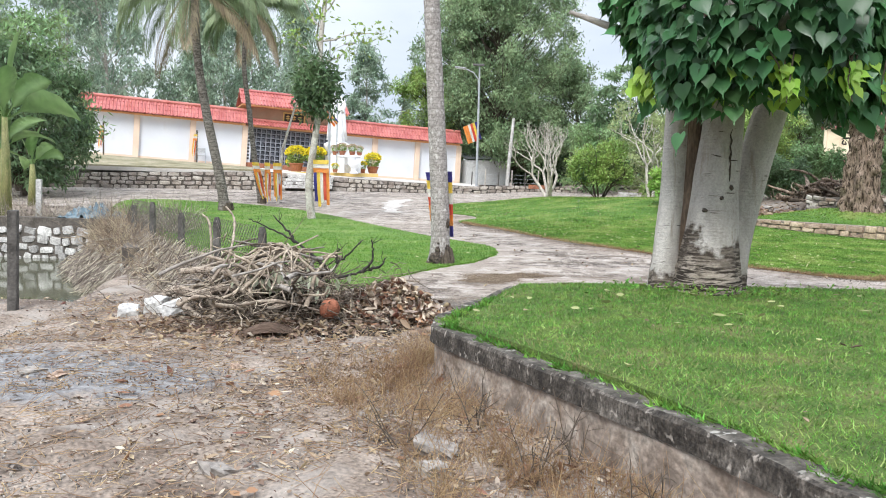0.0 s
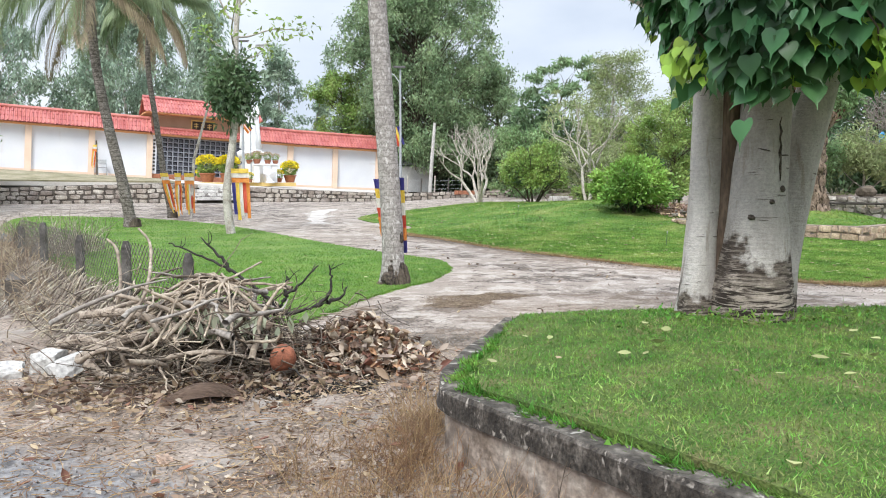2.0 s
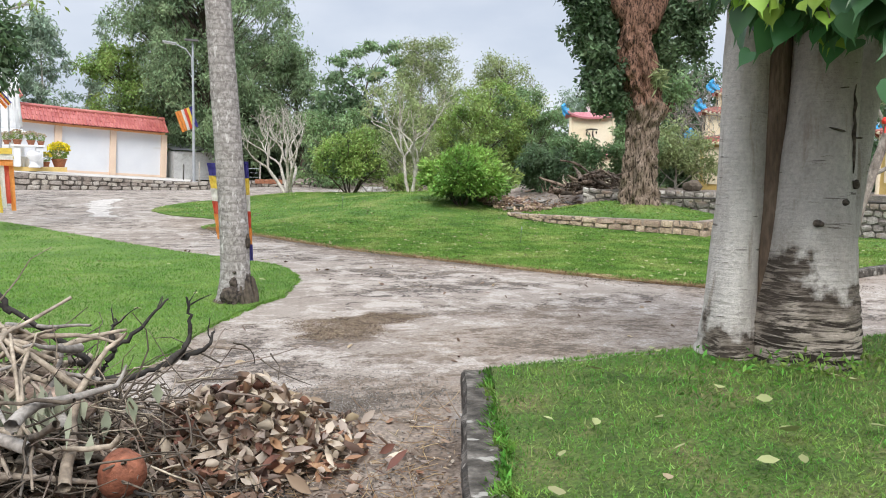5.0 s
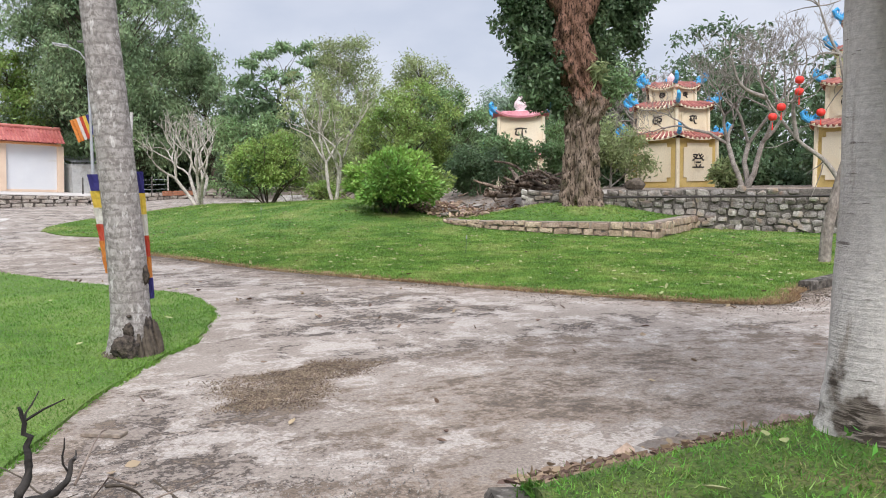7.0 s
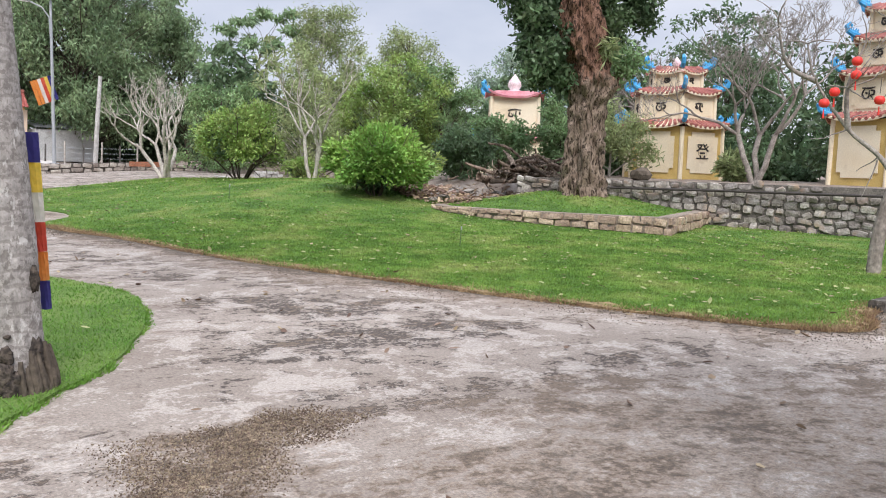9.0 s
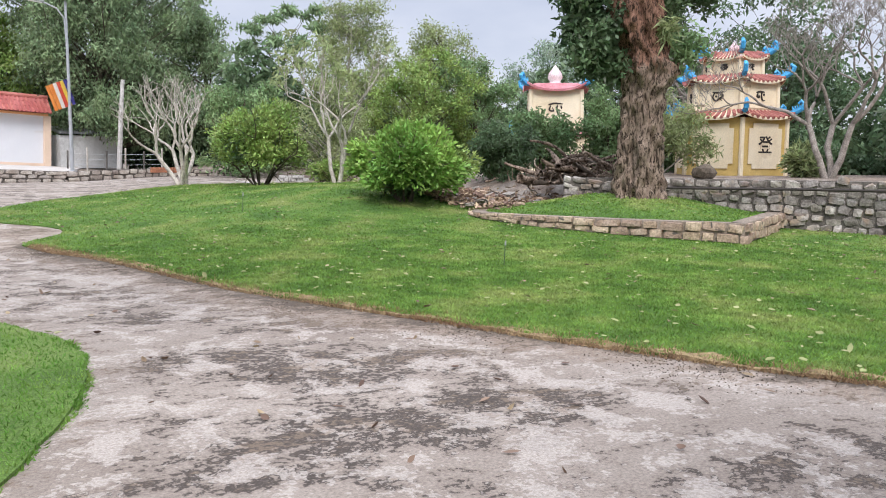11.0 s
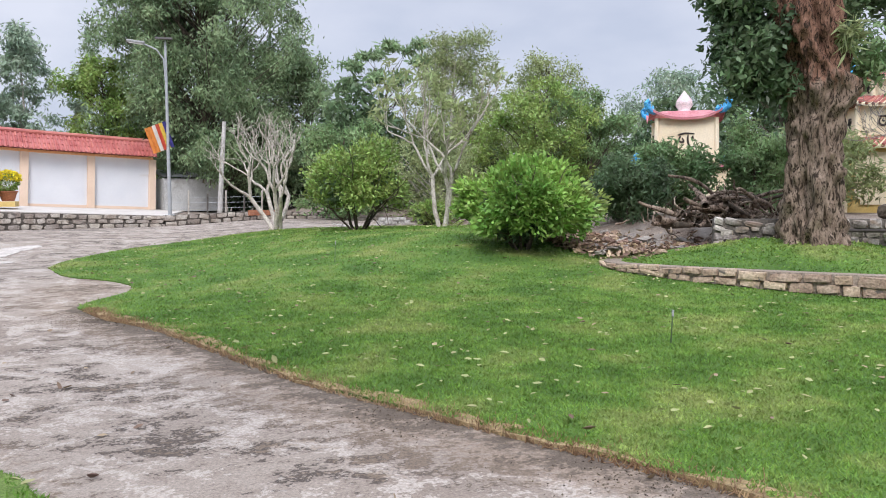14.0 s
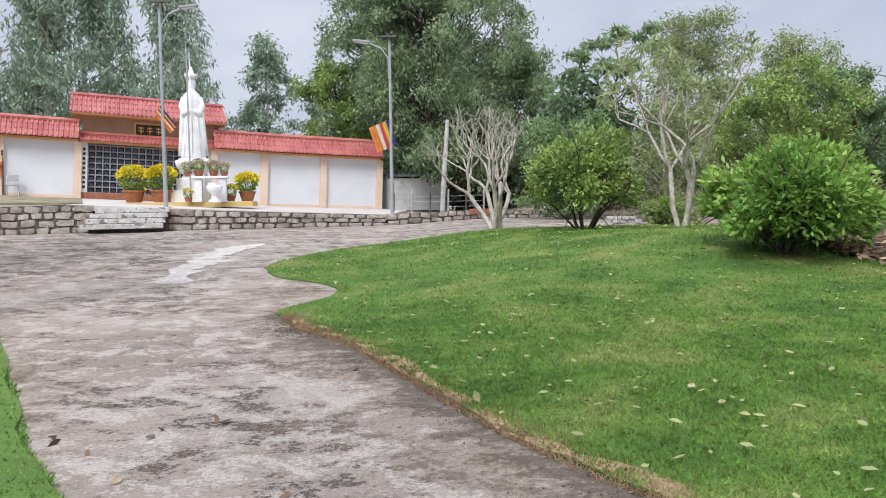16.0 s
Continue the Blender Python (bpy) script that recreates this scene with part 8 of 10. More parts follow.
for q in BR:
    for _ in range(9):
        s = q[1 + int(rng.integers(len(q) - 1))]
        tw.append(limb(s, unit(1)[0] + np.array([0, 0, 0.6]), rng.uniform(0.3, 0.8), 0.012, 0.004, n=5, wander=0.4))
v, f = tubes_np(tw, 5)
tagged(obj("twig_spray", np_mesh("twig_spray", v, f), BARK_TWIG, RT), kind="stuff")
v, f = leaves_np(np.array(rt(0.62, 2.95)) + rng.normal(size=(150, 3)) * 0.1 + np.array([0, -0.1, 0]), 0.45, 0.05, -0.1)
obj("orchid", np_mesh("orchid", v, f), LEAF_OLIVE, RT, "green orchid clump tied to the trunk")
for u, w in ((-0.68, 2.40), (-0.55, 2.55), (-0.28, 2.96), (-0.28, 2.78), (0.06, 2.46), (0.62, 2.52), (0.85, 1.80), (0.9, 2.62)):
    p = Vector((10.35, 14.8, float(lawn_z(10.35, 14.8)))) + Vector(rt(u - 0.22, w - 0.13, -0.1))
    e = thing("red_lantern", p, "small round red paper lantern hanging from a branch", "lantern", group="red lanterns")
    bm = bmesh.new()
    lathe(bm, [(0.022, -0.058), (0.05, -0.048), (0.067, -0.014), (0.067, 0.014), (0.05, 0.048), (0.022, 0.058)], seg=14)
    part("globe", bm, LANTERN_RED, e, smooth_shade=True)
    bm = bmesh.new()
    tube(bm, [(0, 0, 0.08), (0.01, 0, 0.3)], 0.004, seg=4)
    part("cord", bm, INK, e)
    bm = bmesh.new()
    tube(bm, [(0, 0, -0.08), (0, 0, -0.2)], (0.006, 0.016), seg=5)
    part("tassel", bm, LANTERN_RED, e)


def banner(x, y, z, w, h, rz, bands, label, taper=0.6, group="prayer flags", skew=0.0):
    """A hanging cloth of stacked colour bands."""
    e = thing("prayer_flag", (x, y, z), label, "flag", group=group, rz=rz)
    n = len(bands)
    for k, mt in enumerate(bands):
        bm = cloth(w, h / n, waves=0.8, amp=0.03, nu=6, nv=2)
        for v_ in bm.verts:
            t = (k + (-v_.co.z) / (h / n)) / n
            v_.co.x = v_.co.x * (1 - (1 - taper) * t) + skew * t
        b = part("band", bm, mt, e)
        b.matrix_basis = pose(0, 0, -h * k / n)
    return e


def pennant(x, y, z, w, h, rz, lean, label, taper=0.15):
    """A limp five-coloured flag: cross bands along its tied edge, then upright stripes with ragged ends."""
    e = thing("prayer_flag", (x, y, z), label, "flag", group="prayer flags", rz=rz)
    top = 0.09 * h
    for k, mt in enumerate((F_YELLOW, F_WHITE, F_ORANGE)):
        bm = cloth(w, top, waves=0.6, amp=0.03, nu=6, nv=2)
        for v_ in bm.verts:
            v_.co.x += lean * (top * k - v_.co.z)
        b = part("band", bm, mt, e)
        b.matrix_basis = pose(0, 0, -top * k)
    for k, mt in enumerate((F_BLUE if w > 0.4 else F_ORANGE, F_YELLOW, F_WHITE, F_RED, F_ORANGE)):
        bm = cloth(w / 5, (h - 3 * top) * (0.8 + 0.2 * ((k * 3 + 1) % 5) / 4), waves=0.4, amp=0.02, nu=2, nv=7)
        for v_ in bm.verts:
            d = -v_.co.z
            v_.co.x += lean * (d + 3 * top) + w * (0.5 - (k + 0.5) / 5) * taper * d / h
            v_.co.y += 0.04 * math.sin(v_.co.z * 6 + k * 0.8)
        st_ = part("stripe", bm, mt, e)
        st_.matrix_basis = pose(w * k / 5, 0, -3 * top)
    return e


bands5 = [F_BLUE, F_YELLOW, F_WHITE, F_RED, F_ORANGE, F_BLUE]
banner(-0.35, 13.2, 1.54, 0.2, 0.8, -20, bands5[:5] + [F_ORANGE], "striped prayer flag tied behind a palm trunk", taper=0.7, skew=0.10)
banner(-0.12, 13.27, 1.56, 0.2, 1.06, 0, bands5, "striped prayer flag tied behind a palm trunk", taper=0.45, skew=0.16)
banner(11.25, 14.1, 3.15, 0.55, 0.9, -25, bands5, "striped prayer flag tied to a lantern tree", skew=0.3)
pennant(-3.84, 23.02, 1.85, 0.44, 1.32, 3, 0.05, "limp striped prayer flag on a sapling", taper=0.1)
pennant(-7.05, 29.0, 1.8, 0.25, 1.3, 5, 0.24, "limp striped prayer flag on a slender palm", taper=0.5)
pennant(-6.58, 28.95, 1.8, 0.22, 1.4, -5, 0.03, "limp striped prayer flag on a stake")
pennant(-6.26, 28.9, 1.8, 0.30, 1.35, 8, 0.03, "limp striped prayer flag on a stake")
for x in (-20.7, -15.7):
    p = on_wall(x)
    e = thing("flag_stake", (x, p.y - 1.2, p.z), "dark stake before the white wall", "stake", group="flag stakes")
    bm = bmesh.new()
    tube(bm, [(0, 0, 0), (0.03, 0, 2.0)], 0.05, seg=7)
    part("shaft", bm, BARK_DARK, e)
    pennant(x - 0.15, p.y - 1.3, p.z + 1.75, 0.24, 1.35, 10, -0.12, "limp striped prayer flag on a stake by the wall")
st = thing("flag_stake", (-6.1, 29.0, 0.35), "leaning pale stake with flags", "stake", group="flag stakes")
bm = bmesh.new()
tube(bm, [(0, 0, -0.1), (0.15, 0, 1.9), (0.75, 0, 4.0)], (0.06, 0.05, 0.03), seg=7)
part("shaft", bm, BARK_PALE, st)

# sapling with a tuft of leaves
sp = thing("sapling_tree", (-3.88, 23.2, 0.17), "slender tree with a leafy tuft halfway up its trunk", "tree")
trunk_path = catmull([(0, 0, -0.1), (-0.1, 0, 1.0), (0.05, 0, 2.2), (0.22, 0, 3.6), (0.2, 0, 5.0), (0.4, 0, 7.0), (0.45, 0, 8.6)], step=5)
v, f = tubes_np([(trunk_path, np.linspace(0.12, 0.045, len(trunk_path)))], 10)
obj("trunk", np_mesh("trunk", v, f), BARK_PALE, sp)
tw, tips_ = [], []
for k in range(14):
    s = trunk_path[int(18 + k * 0.9)]
    a = 2.4 * k
    q, r = limb(s, (math.cos(a), math.sin(a), 0.5), rng.uniform(0.8, 2.2), 0.03, 0.008, n=6, wander=0.4, rise=0.3)
    tw.append((q, r))
    tips_.append(q[-1])
    tips_.append(q[-3])
v, f = tubes_np(tw, 5)
tagged(obj("branchwork", np_mesh("branchwork", v, f), BARK_PALE, sp), kind="stuff")
v, f = leaves_np(np.array([0.1, -0.05, 3.75]) + unit(2600) * rng.uniform(0.2, 1, 2600)[:, None] ** 0.5 * np.array([0.72, 0.68, 0.9]) * (0.75 + 0.5 * rng.uniform(size=(2600, 1))), 0.2, 0.07, 0.5)
obj("tuft", np_mesh("tuft", v, f), LEAF_DARK, sp, "dense green leafy tuft")
tips_ = np.array(tips_)
k = rng.integers(len(tips_), size=900)
v, f = leaves_np(tips_[k] + rng.normal(size=(900, 3)) * 0.18, 0.17, 0.07, 0.4)
obj("crown", np_mesh("crown", v, f), LEAF_CITRUS, sp, "sparse leaves on thin limbs")

rng = np.random.default_rng(24)
# ---- pond side: fence, thatch, net, bananas ----
FENCE = [(-1.95, 8.75), (-2.85, 10.1), (-3.75, 11.5), (-4.7, 13.0), (-5.6, 14.5), (-6.4, 16.0)]
fence = thing("mesh_fence", (0, 0, 0), "rusty chain-link fence on old cement posts", "fence")
for k, (x, y) in enumerate(FENCE):
    z = float(ground_z(x, y))
    bm = bmesh.new()
    h = 0.92 + 0.1 * math.sin(k * 3)
    w = 0.04
    rows = []
    for zz, s in ((-0.2, 1.0), (h - 0.07, 0.95), (h, 0.55)):
        rows.append([bm.verts.new((x + a * w * s + 0.02 * k % 0.03, y + b * w * s, z + zz)) for a, b in ((-1, -1), (1, -1), (1, 1), (-1, 1))])
    for a, b in zip(rows, rows[1:]):
        for i in range(4):
            bm.faces.new((a[i], a[(i + 1) % 4], b[(i + 1) % 4], b[i]))
    bm.faces.new(rows[-1])
    part("post", bm, CEMENT_POST, fence, "weathered cement post with a pointed top")
RUST = material("rusty_wire", ((0.13, 0.11, 0.09), (0.22, 0.20, 0.18)), scale=20, rough=0.8, metal=0.3, bump=0)
for (x0, y0), (x1, y1) in zip(FENCE, FENCE[1:]):
    wires = []
    L = math.hypot(x1 - x0, y1 - y0)
    H_ = 0.85
    for sgn in (-1, 1):
        for i in range(int((L + H_) / 0.085)):
            s0 = -H_ + i * 0.085 if sgn > 0 else i * 0.085
            pts = []
            for j in range(5):
                hh = H_ * j / 4
                s = s0 + sgn * hh
                if 0 <= s <= L:
                    t = s / L
                    pts.append((x0 + (x1 - x0) * t, y0 + (y1 - y0) * t, float(ground_z(x0 + (x1 - x0) * t, y0 + (y1 - y0) * t)) + 0.08 + hh))
            if len(pts) >= 2:
                wires.append((np.array(pts), np.full(len(pts), 0.0034)))
    v, f = tubes_np(wires, 3)
    obj("wire_mesh", np_mesh("wire_mesh", v, f), RUST, fence, "diamond wire mesh")
# dry palm thatch sloping from the fence to the water
n = 6500
t = rng.uniform(0.1, 1, n)
down = rng.uniform(0, 1, n)
fx = np.interp(t * 5, np.arange(6), [p[0] for p in FENCE]) - 0.12 - 0.85 * down
fy = np.interp(t * 5, np.arange(6), [p[1] for p in FENCE]) - 0.35 * down + rng.normal(size=n) * 0.1
fz = 0.42 * (1 - down) ** 1.3 - 0.42 * down + rng.uniform(0.0, 0.12, n)
paths = []
for i in range(n):
    top = np.array([fx[i], fy[i], fz[i]])
    dn = np.array([-0.42 + rng.normal() * 0.2, -0.22 + rng.normal() * 0.2, -0.75 + rng.normal() * 0.25]) * rng.uniform(0.18, 0.5)
    q = np.stack([top, top + dn * 0.5 + rng.normal(size=3) * 0.012, top + dn])
    q[:, 2] = np.maximum(q[:, 2], -0.48)
    paths.append((q, np.array([0.006, 0.008, 0.003])))
v, f = tubes_np(paths, 4)
ob = obj("thatch", np_mesh("thatch", v, f), THATCH)
tagged(ob, "dry grey-brown palm thatch covering the pond bank", "thatch", kind="stuff")
# dead brush along the pond wall
paths = []
for i in range(900):
    x, y = rng.uniform(-9.5, -5.6), rng.uniform(16.9, 18.6)
    p = np.array([x, y, 0.1 + float(land(x, y))])
    paths.append(limb(p, unit(1)[0] * 0.7 + np.array([0, 0, 0.9]), rng.uniform(0.3, 0.95), 0.008, 0.003, n=4, wander=0.5))
v, f = tubes_np(paths, 3)
ob = obj("dead_brush", np_mesh("dead_brush", v, f), THATCH)
tagged(ob, "dry brown brushwood behind the pond wall", "brush", kind="stuff")
# dry stalks standing along the fence
paths = []
for i in range(2400):
    t_ = 0.12 + 0.88 * rng.uniform() ** 0.6
    x, y = np.interp(t_ * 5, np.arange(6), [p[0] for p in FENCE]) - abs(rng.normal()) * 0.26, np.interp(t_ * 5, np.arange(6), [p[1] for p in FENCE]) + rng.normal() * 0.12
    paths.append(limb((x, y, 0.05), (rng.normal() * 0.5 - 0.15, rng.normal() * 0.45, 1), rng.uniform(0.25, 1.0) * (0.35 + 0.65 * t_), 0.007, 0.002, n=5, wander=0.7))
v, f = tubes_np(paths, 3)
tagged(obj("dead_brush", np_mesh("dead_brush", v, f), REED), "dry brown stalks caught in the wire fence", "brush", kind="stuff")
# pond posts
for x, y, h, s, lab, mt in ((-4.5, 8.45, 1.05, 0.06, "dark weathered cement post at the pond edge", CEMENT_POST), (-8.83, 17.5, 0.85, 0.07, "pale concrete post behind the pond wall", BLOCK)):
    bm = bmesh.new()
    box(bm, (s * 1.6, s * 1.6, h + 0.3), (0, 0, h / 2 - 0.15), bevel=0.012, rz=12)
    ob = part("post", bm, mt)
    ob.matrix_world = pose(x, y, max(float(ground_z(x, y)), -0.1) + (0.35 if y > 17 else 0), 0, 1.5, 0)
    ob.name = "pond_post"
    tagged(ob, lab, "post")
# a heap of blue netting
bm = bmesh.new()
bmesh.ops.create_grid(bm, x_segments=34, y_segments=18, size=1.0)
for v_ in bm.verts:
    r2 = math.hypot(v_.co.x, v_.co.y)
    v_.co.z = max(0.0, (1 - r2 * r2)) * 0.34 * (0.6 + 0.6 * noise.noise(v_.co * 2.4)) + 0.16 * noise.noise(v_.co * 7)
    v_.co.x *= 0.62
    v_.co.y *= 0.35
bmesh.ops.solidify(bm, geom=bm.faces[:], thickness=0.01)
ob = part("fishing_net", bm, TARP, smooth_shade=True)
ob.matrix_world = pose(-7.5, 17.2, 0.43, 0, 0, 5)
tagged(ob, "crumpled heap of blue nylon netting on the pond wall", "net")


def banana(x, y, z, h, n, label, leaf_len):
    e = thing("banana_plant", (x, y, z), label, "banana plant", group="banana plants")
    bm = bmesh.new()
    tube(bm, [(0, 0, -0.2), (0.03, 0, h * 0.3), (0.02, 0, h * 0.62)], (0.13, 0.10, 0.06), seg=10)
    part("stem", bm, material("banana_stem", ((0.16, 0.19, 0.06), (0.30, 0.28, 0.12)), scale=5, rough=0.6, stretch=(3, 3, 0.6)), e, smooth_shade=True)
    for k in range(n):
        a = 2.4 * k + 0.4
        L = leaf_len * rng.uniform(0.8, 1.1)
        el, bend = 1.45 - 0.13 * k + rng.uniform(-0.1, 0.1), 0.25 + 0.22 * k
        bm = bmesh.new()
        prev = None
        m = 16
        roll_ = rng.uniform(-1.0, 1.0)
        side = Vector((-math.sin(a) * math.cos(roll_), math.cos(a) * math.cos(roll_), math.sin(roll_)))
        c = Vector((0.02, 0, h * 0.58))
        for i in range(m + 1):
            t = i / m
            e_ = el - bend * t
            c = c + Vector((math.cos(a) * math.cos(e_), math.sin(a) * math.cos(e_), math.sin(e_))) * L / m
            w = 0.33 * leaf_len / 1.9 * math.sin(math.pi * min(1, 0.05 + 0.95 * (t - 0.2) / 0.8)) ** 0.7 if t > 0.2 else 0.025
            tear = 1 - 0.25 * rng.uniform() ** 2
            lift_ = Vector((0, 0, 0.3 * w))
            row = [bm.verts.new(c + side * w * tear + lift_), bm.verts.new(c), bm.verts.new(c - side * w * tear + lift_)]
            if prev:
                for s in (0, 1):
                    bm.faces.new((prev[s], prev[s + 1], row[s + 1], row[s]))
            prev = row
        bmesh.ops.solidify(bm, geom=bm.faces[:], thickness=0.006)
        part("leaf", bm, LEAF_BANANA, e, smooth_shade=True)
    return e


banana(-10.15, 18.6, 0.35, 3.6, 8, "tall banana plant with pale green leaves by the pond", 1.9)
banana(-11.3, 22, 0.6, 1.5, 7, "young banana plant by the pond", 1.2)
banana(-10.9, 19.8, 0.4, 2.4, 6, "banana plant by the pond", 1.6)

rng = np.random.default_rng(25)
# ---- brushwood pile ----
SAWN = layered_bark("sawn_log_bark", ((0.25, 0.20, 0.155), (0.44, 0.375, 0.305)), (0.12, 0.09, 0.07), 16.0, (1, 1, 1), depth=0.01)
WILTED = leaf_material("wilted_leaf", (0.25, 0.28, 0.18), (0.45, 0.46, 0.34), rough=0.7, through_light=0.2, vary=0.3)
pile = thing("brushwood_pile", (-1.75, 8.65, 0.0), "heap of cut branches, dead palm wood and dry leaves", "brushwood pile")
for k in range(95):
    c = np.array([min(rng.normal() * 0.42, 0.3), rng.normal() * 0.28, 0.02 + abs(rng.normal()) * 0.26 + 0.12])
    c[2] = min(c[2], 0.68 - 0.4 * abs(c[0]))
    c[2] = max(c[2], 0.03)
    a = rng.uniform(0, 2 * math.pi)
    L = rng.uniform(0.35, 1.05)
    q, r = limb(c - np.array([math.cos(a), math.sin(a), 0]) * L * 0.5, (math.cos(a), math.sin(a), rng.normal() * 0.22), L, rng.uniform(0.008, 0.032), 0.006, n=8, wander=0.55)
    q[:, 2] = np.maximum(q[:, 2], 0.015)
    q[:, 0] = np.minimum(q[:, 0], 0.62 + 0.25 * np.tanh(q[:, 0] - 0.62))
    q[:, 2] = np.where(q[:, 2] > 0.5, 0.5 + 0.25 * np.tanh((q[:, 2] - 0.5) / 0.25), q[:, 2])
    v, f = tubes_np([(q, r)], 7)
    obj("branch", np_mesh("branch", v, f), TWIG if k % 5 > 2 else BARK_TWIG if k % 5 else BARK_DARK, pile)
tw = []
for k in range(1100):
    c = np.array([rng.normal() * 0.5, rng.normal() * 0.34, abs(rng.normal()) * 0.22 + 0.03])
    q, r = limb(c, unit(1)[0] * np.array([1, 1, 0.45]), rng.uniform(0.2, 0.7), 0.006, 0.002, n=5, wander=0.6)
    q[:, 2] = np.maximum(q[:, 2], 0.005)
    tw.append((q, r))
v, f = tubes_np(tw[:330], 4)
tagged(obj("twig_tangle", np_mesh("twig_tangle", v, f), TWIG, pile), "tangle of fine dry twigs", kind="stuff")
# the rest lie lower, in dark bark that paints the heap's inner shade
v, f = tubes_np([(q * np.array([1, 1, 0.8]), r) for q, r in tw[330:]], 4)
tagged(obj("dark_twig_tangle", np_mesh("dark_twig_tangle", v, f), BARK_DARK, pile), "tangle of twigs darkened for the shade inside the pile", kind="stuff")
# thin bent sticks thrown over the heap
for k in range(60):
    a = rng.uniform(0, 2 * math.pi)
    L = rng.uniform(0.5, 1.3)
    c = np.array([rng.normal() * 0.36 - 0.15, rng.normal() * 0.26 - 0.12])
    t_ = np.linspace(-0.5, 0.5, 9)
    bend = rng.normal() * 0.25
    xs = c[0] + t_ * L * math.cos(a) - bend * (t_ ** 2) * math.sin(a) * L
    ys = c[1] + t_ * L * math.sin(a) + bend * (t_ ** 2) * math.cos(a) * L
    top = 0.66 * np.exp(-(xs / 0.62) ** 2 - (ys / 0.5) ** 2) + rng.uniform(0.02, 0.1)
    zs = np.maximum(0.7 * top + 0.3 * top.max() - 0.25 * t_ ** 2 * rng.uniform(), 0.02)
    if xs.max() > 0.45:
        continue
    r0 = rng.uniform(0.006, 0.017)
    v, f = tubes_np([(np.column_stack([xs, ys, zs]) + rng.normal(size=(9, 3)) * 0.012, np.linspace(r0, r0 * 0.5, 9))], 6)
    obj("stick", np_mesh("stick", v, f), TWIG if k % 3 else SAWN, pile)
# pale stripped limbs on top
for q in ([(-0.75, -0.25, 0.62), (-0.45, -0.3, 0.55), (-0.05, -0.35, 0.42), (0.25, -0.4, 0.36)], [(-0.9, 0.05, 0.42), (-0.5, -0.2, 0.55), (0.05, -0.1, 0.66), (0.4, 0.1, 0.82)], [(-0.55, -0.45, 0.02), (-0.62, -0.42, 0.3), (-0.45, -0.3, 0.62), (-0.5, 0.1, 0.95), (-0.62, 0.2, 1.1)], [(-0.95, -0.4, 0.1), (-0.7, -0.5, 0.22), (-0.4, -0.5, 0.18), (-0.3, -0.45, 0.02)], [(-0.3, -0.62, 0.16), (0.1, -0.66, 0.22), (0.45, -0.6, 0.14), (0.7, -0.55, 0.06)], [(-0.4, -0.55, 0.5), (-0.2, -0.5, 0.2), (-0.15, -0.55, 0.02)], [(-1.05, 0.1, 0.1), (-0.75, 0.0, 0.5), (-0.75, 0.05, 0.9), (-0.85, 0.1, 1.02)]):
    p = catmull(q, step=6)
    v, f = tubes_np([(p, np.linspace(0.022, 0.008, len(p)) * rng.uniform(0.8, 1.2, len(p)))], 9)
    obj("limb", np_mesh("limb", v, f), material("stripped_wood", ((0.24, 0.19, 0.145), (0.44, 0.37, 0.295)), scale=12, rough=0.85, bump=0.4), pile, "pale stripped limb")
# thick sawn logs and a spray of greenish dry leaves
for q, r0 in (([(-1.05, -0.35, 0.05), (-0.75, -0.42, 0.22), (-0.42, -0.38, 0.3), (-0.1, -0.42, 0.26)], 0.045), ([(-1.0, -0.1, 0.42), (-0.6, -0.25, 0.46), (-0.2, -0.36, 0.36), (0.15, -0.42, 0.33)], 0.038), ([(-0.85, -0.5, 0.12), (-0.68, -0.52, 0.0), (-0.5, -0.58, 0.03)], 0.04), ([(-1.2, -0.05, 0.16), (-1.0, -0.2, 0.24), (-0.75, -0.3, 0.2)], 0.05), ([(0.0, -0.5, 0.1), (0.35, -0.45, 0.2), (0.6, -0.35, 0.16)], 0.035), ([(-0.2, 0.1, 0.3), (0.2, 0.0, 0.5), (0.45, -0.1, 0.42)], 0.035)):
    p = catmull(q, step=6)
    bm = bmesh.new()
    tube(bm, p, r0 * np.linspace(1.0, 0.75, len(p)) * rng.uniform(0.9, 1.1, len(p)), seg=10)
    part("log", bm, SAWN, pile, "thick pale sawn log")
n = 150
d_ = np.column_stack([rng.normal(size=n) * 0.2, rng.normal(size=n) * 0.1 - 0.3, np.full(n, -0.9)])
v, f = leaves_np(np.column_stack([rng.normal(size=n) * 0.2 + 0.12, rng.normal(size=n) * 0.08 - 0.34, rng.normal(size=n) * 0.05 + 0.42]), 0.15, 0.05, 0.5, heading=d_)
tagged(obj("wilted_leaf", np_mesh("wilted_leaf", v, f), WILTED, pile, "wilted grey-green leaves"), kind="stuff")
# broad pale palm stalk
bm = bmesh.new()
tube(bm, [(-0.30, 0.05, 0.52), (0.0, -0.05, 0.47), (0.30, -0.14, 0.38), (0.5, -0.2, 0.27)], (0.045, 0.065, 0.07, 0.05), seg=10)
for v_ in bm.verts:
    v_.co.z = 0.45 + (v_.co.z - 0.45) * 0.75
part("palm_stalk", bm, material("palm_stalk", ((0.40, 0.28, 0.21), (0.55, 0.42, 0.34)), scale=6, rough=0.8, bump=0.4, stretch=(1, 1, 3)), pile, "broad pinkish palm stalk", smooth_shade=True)
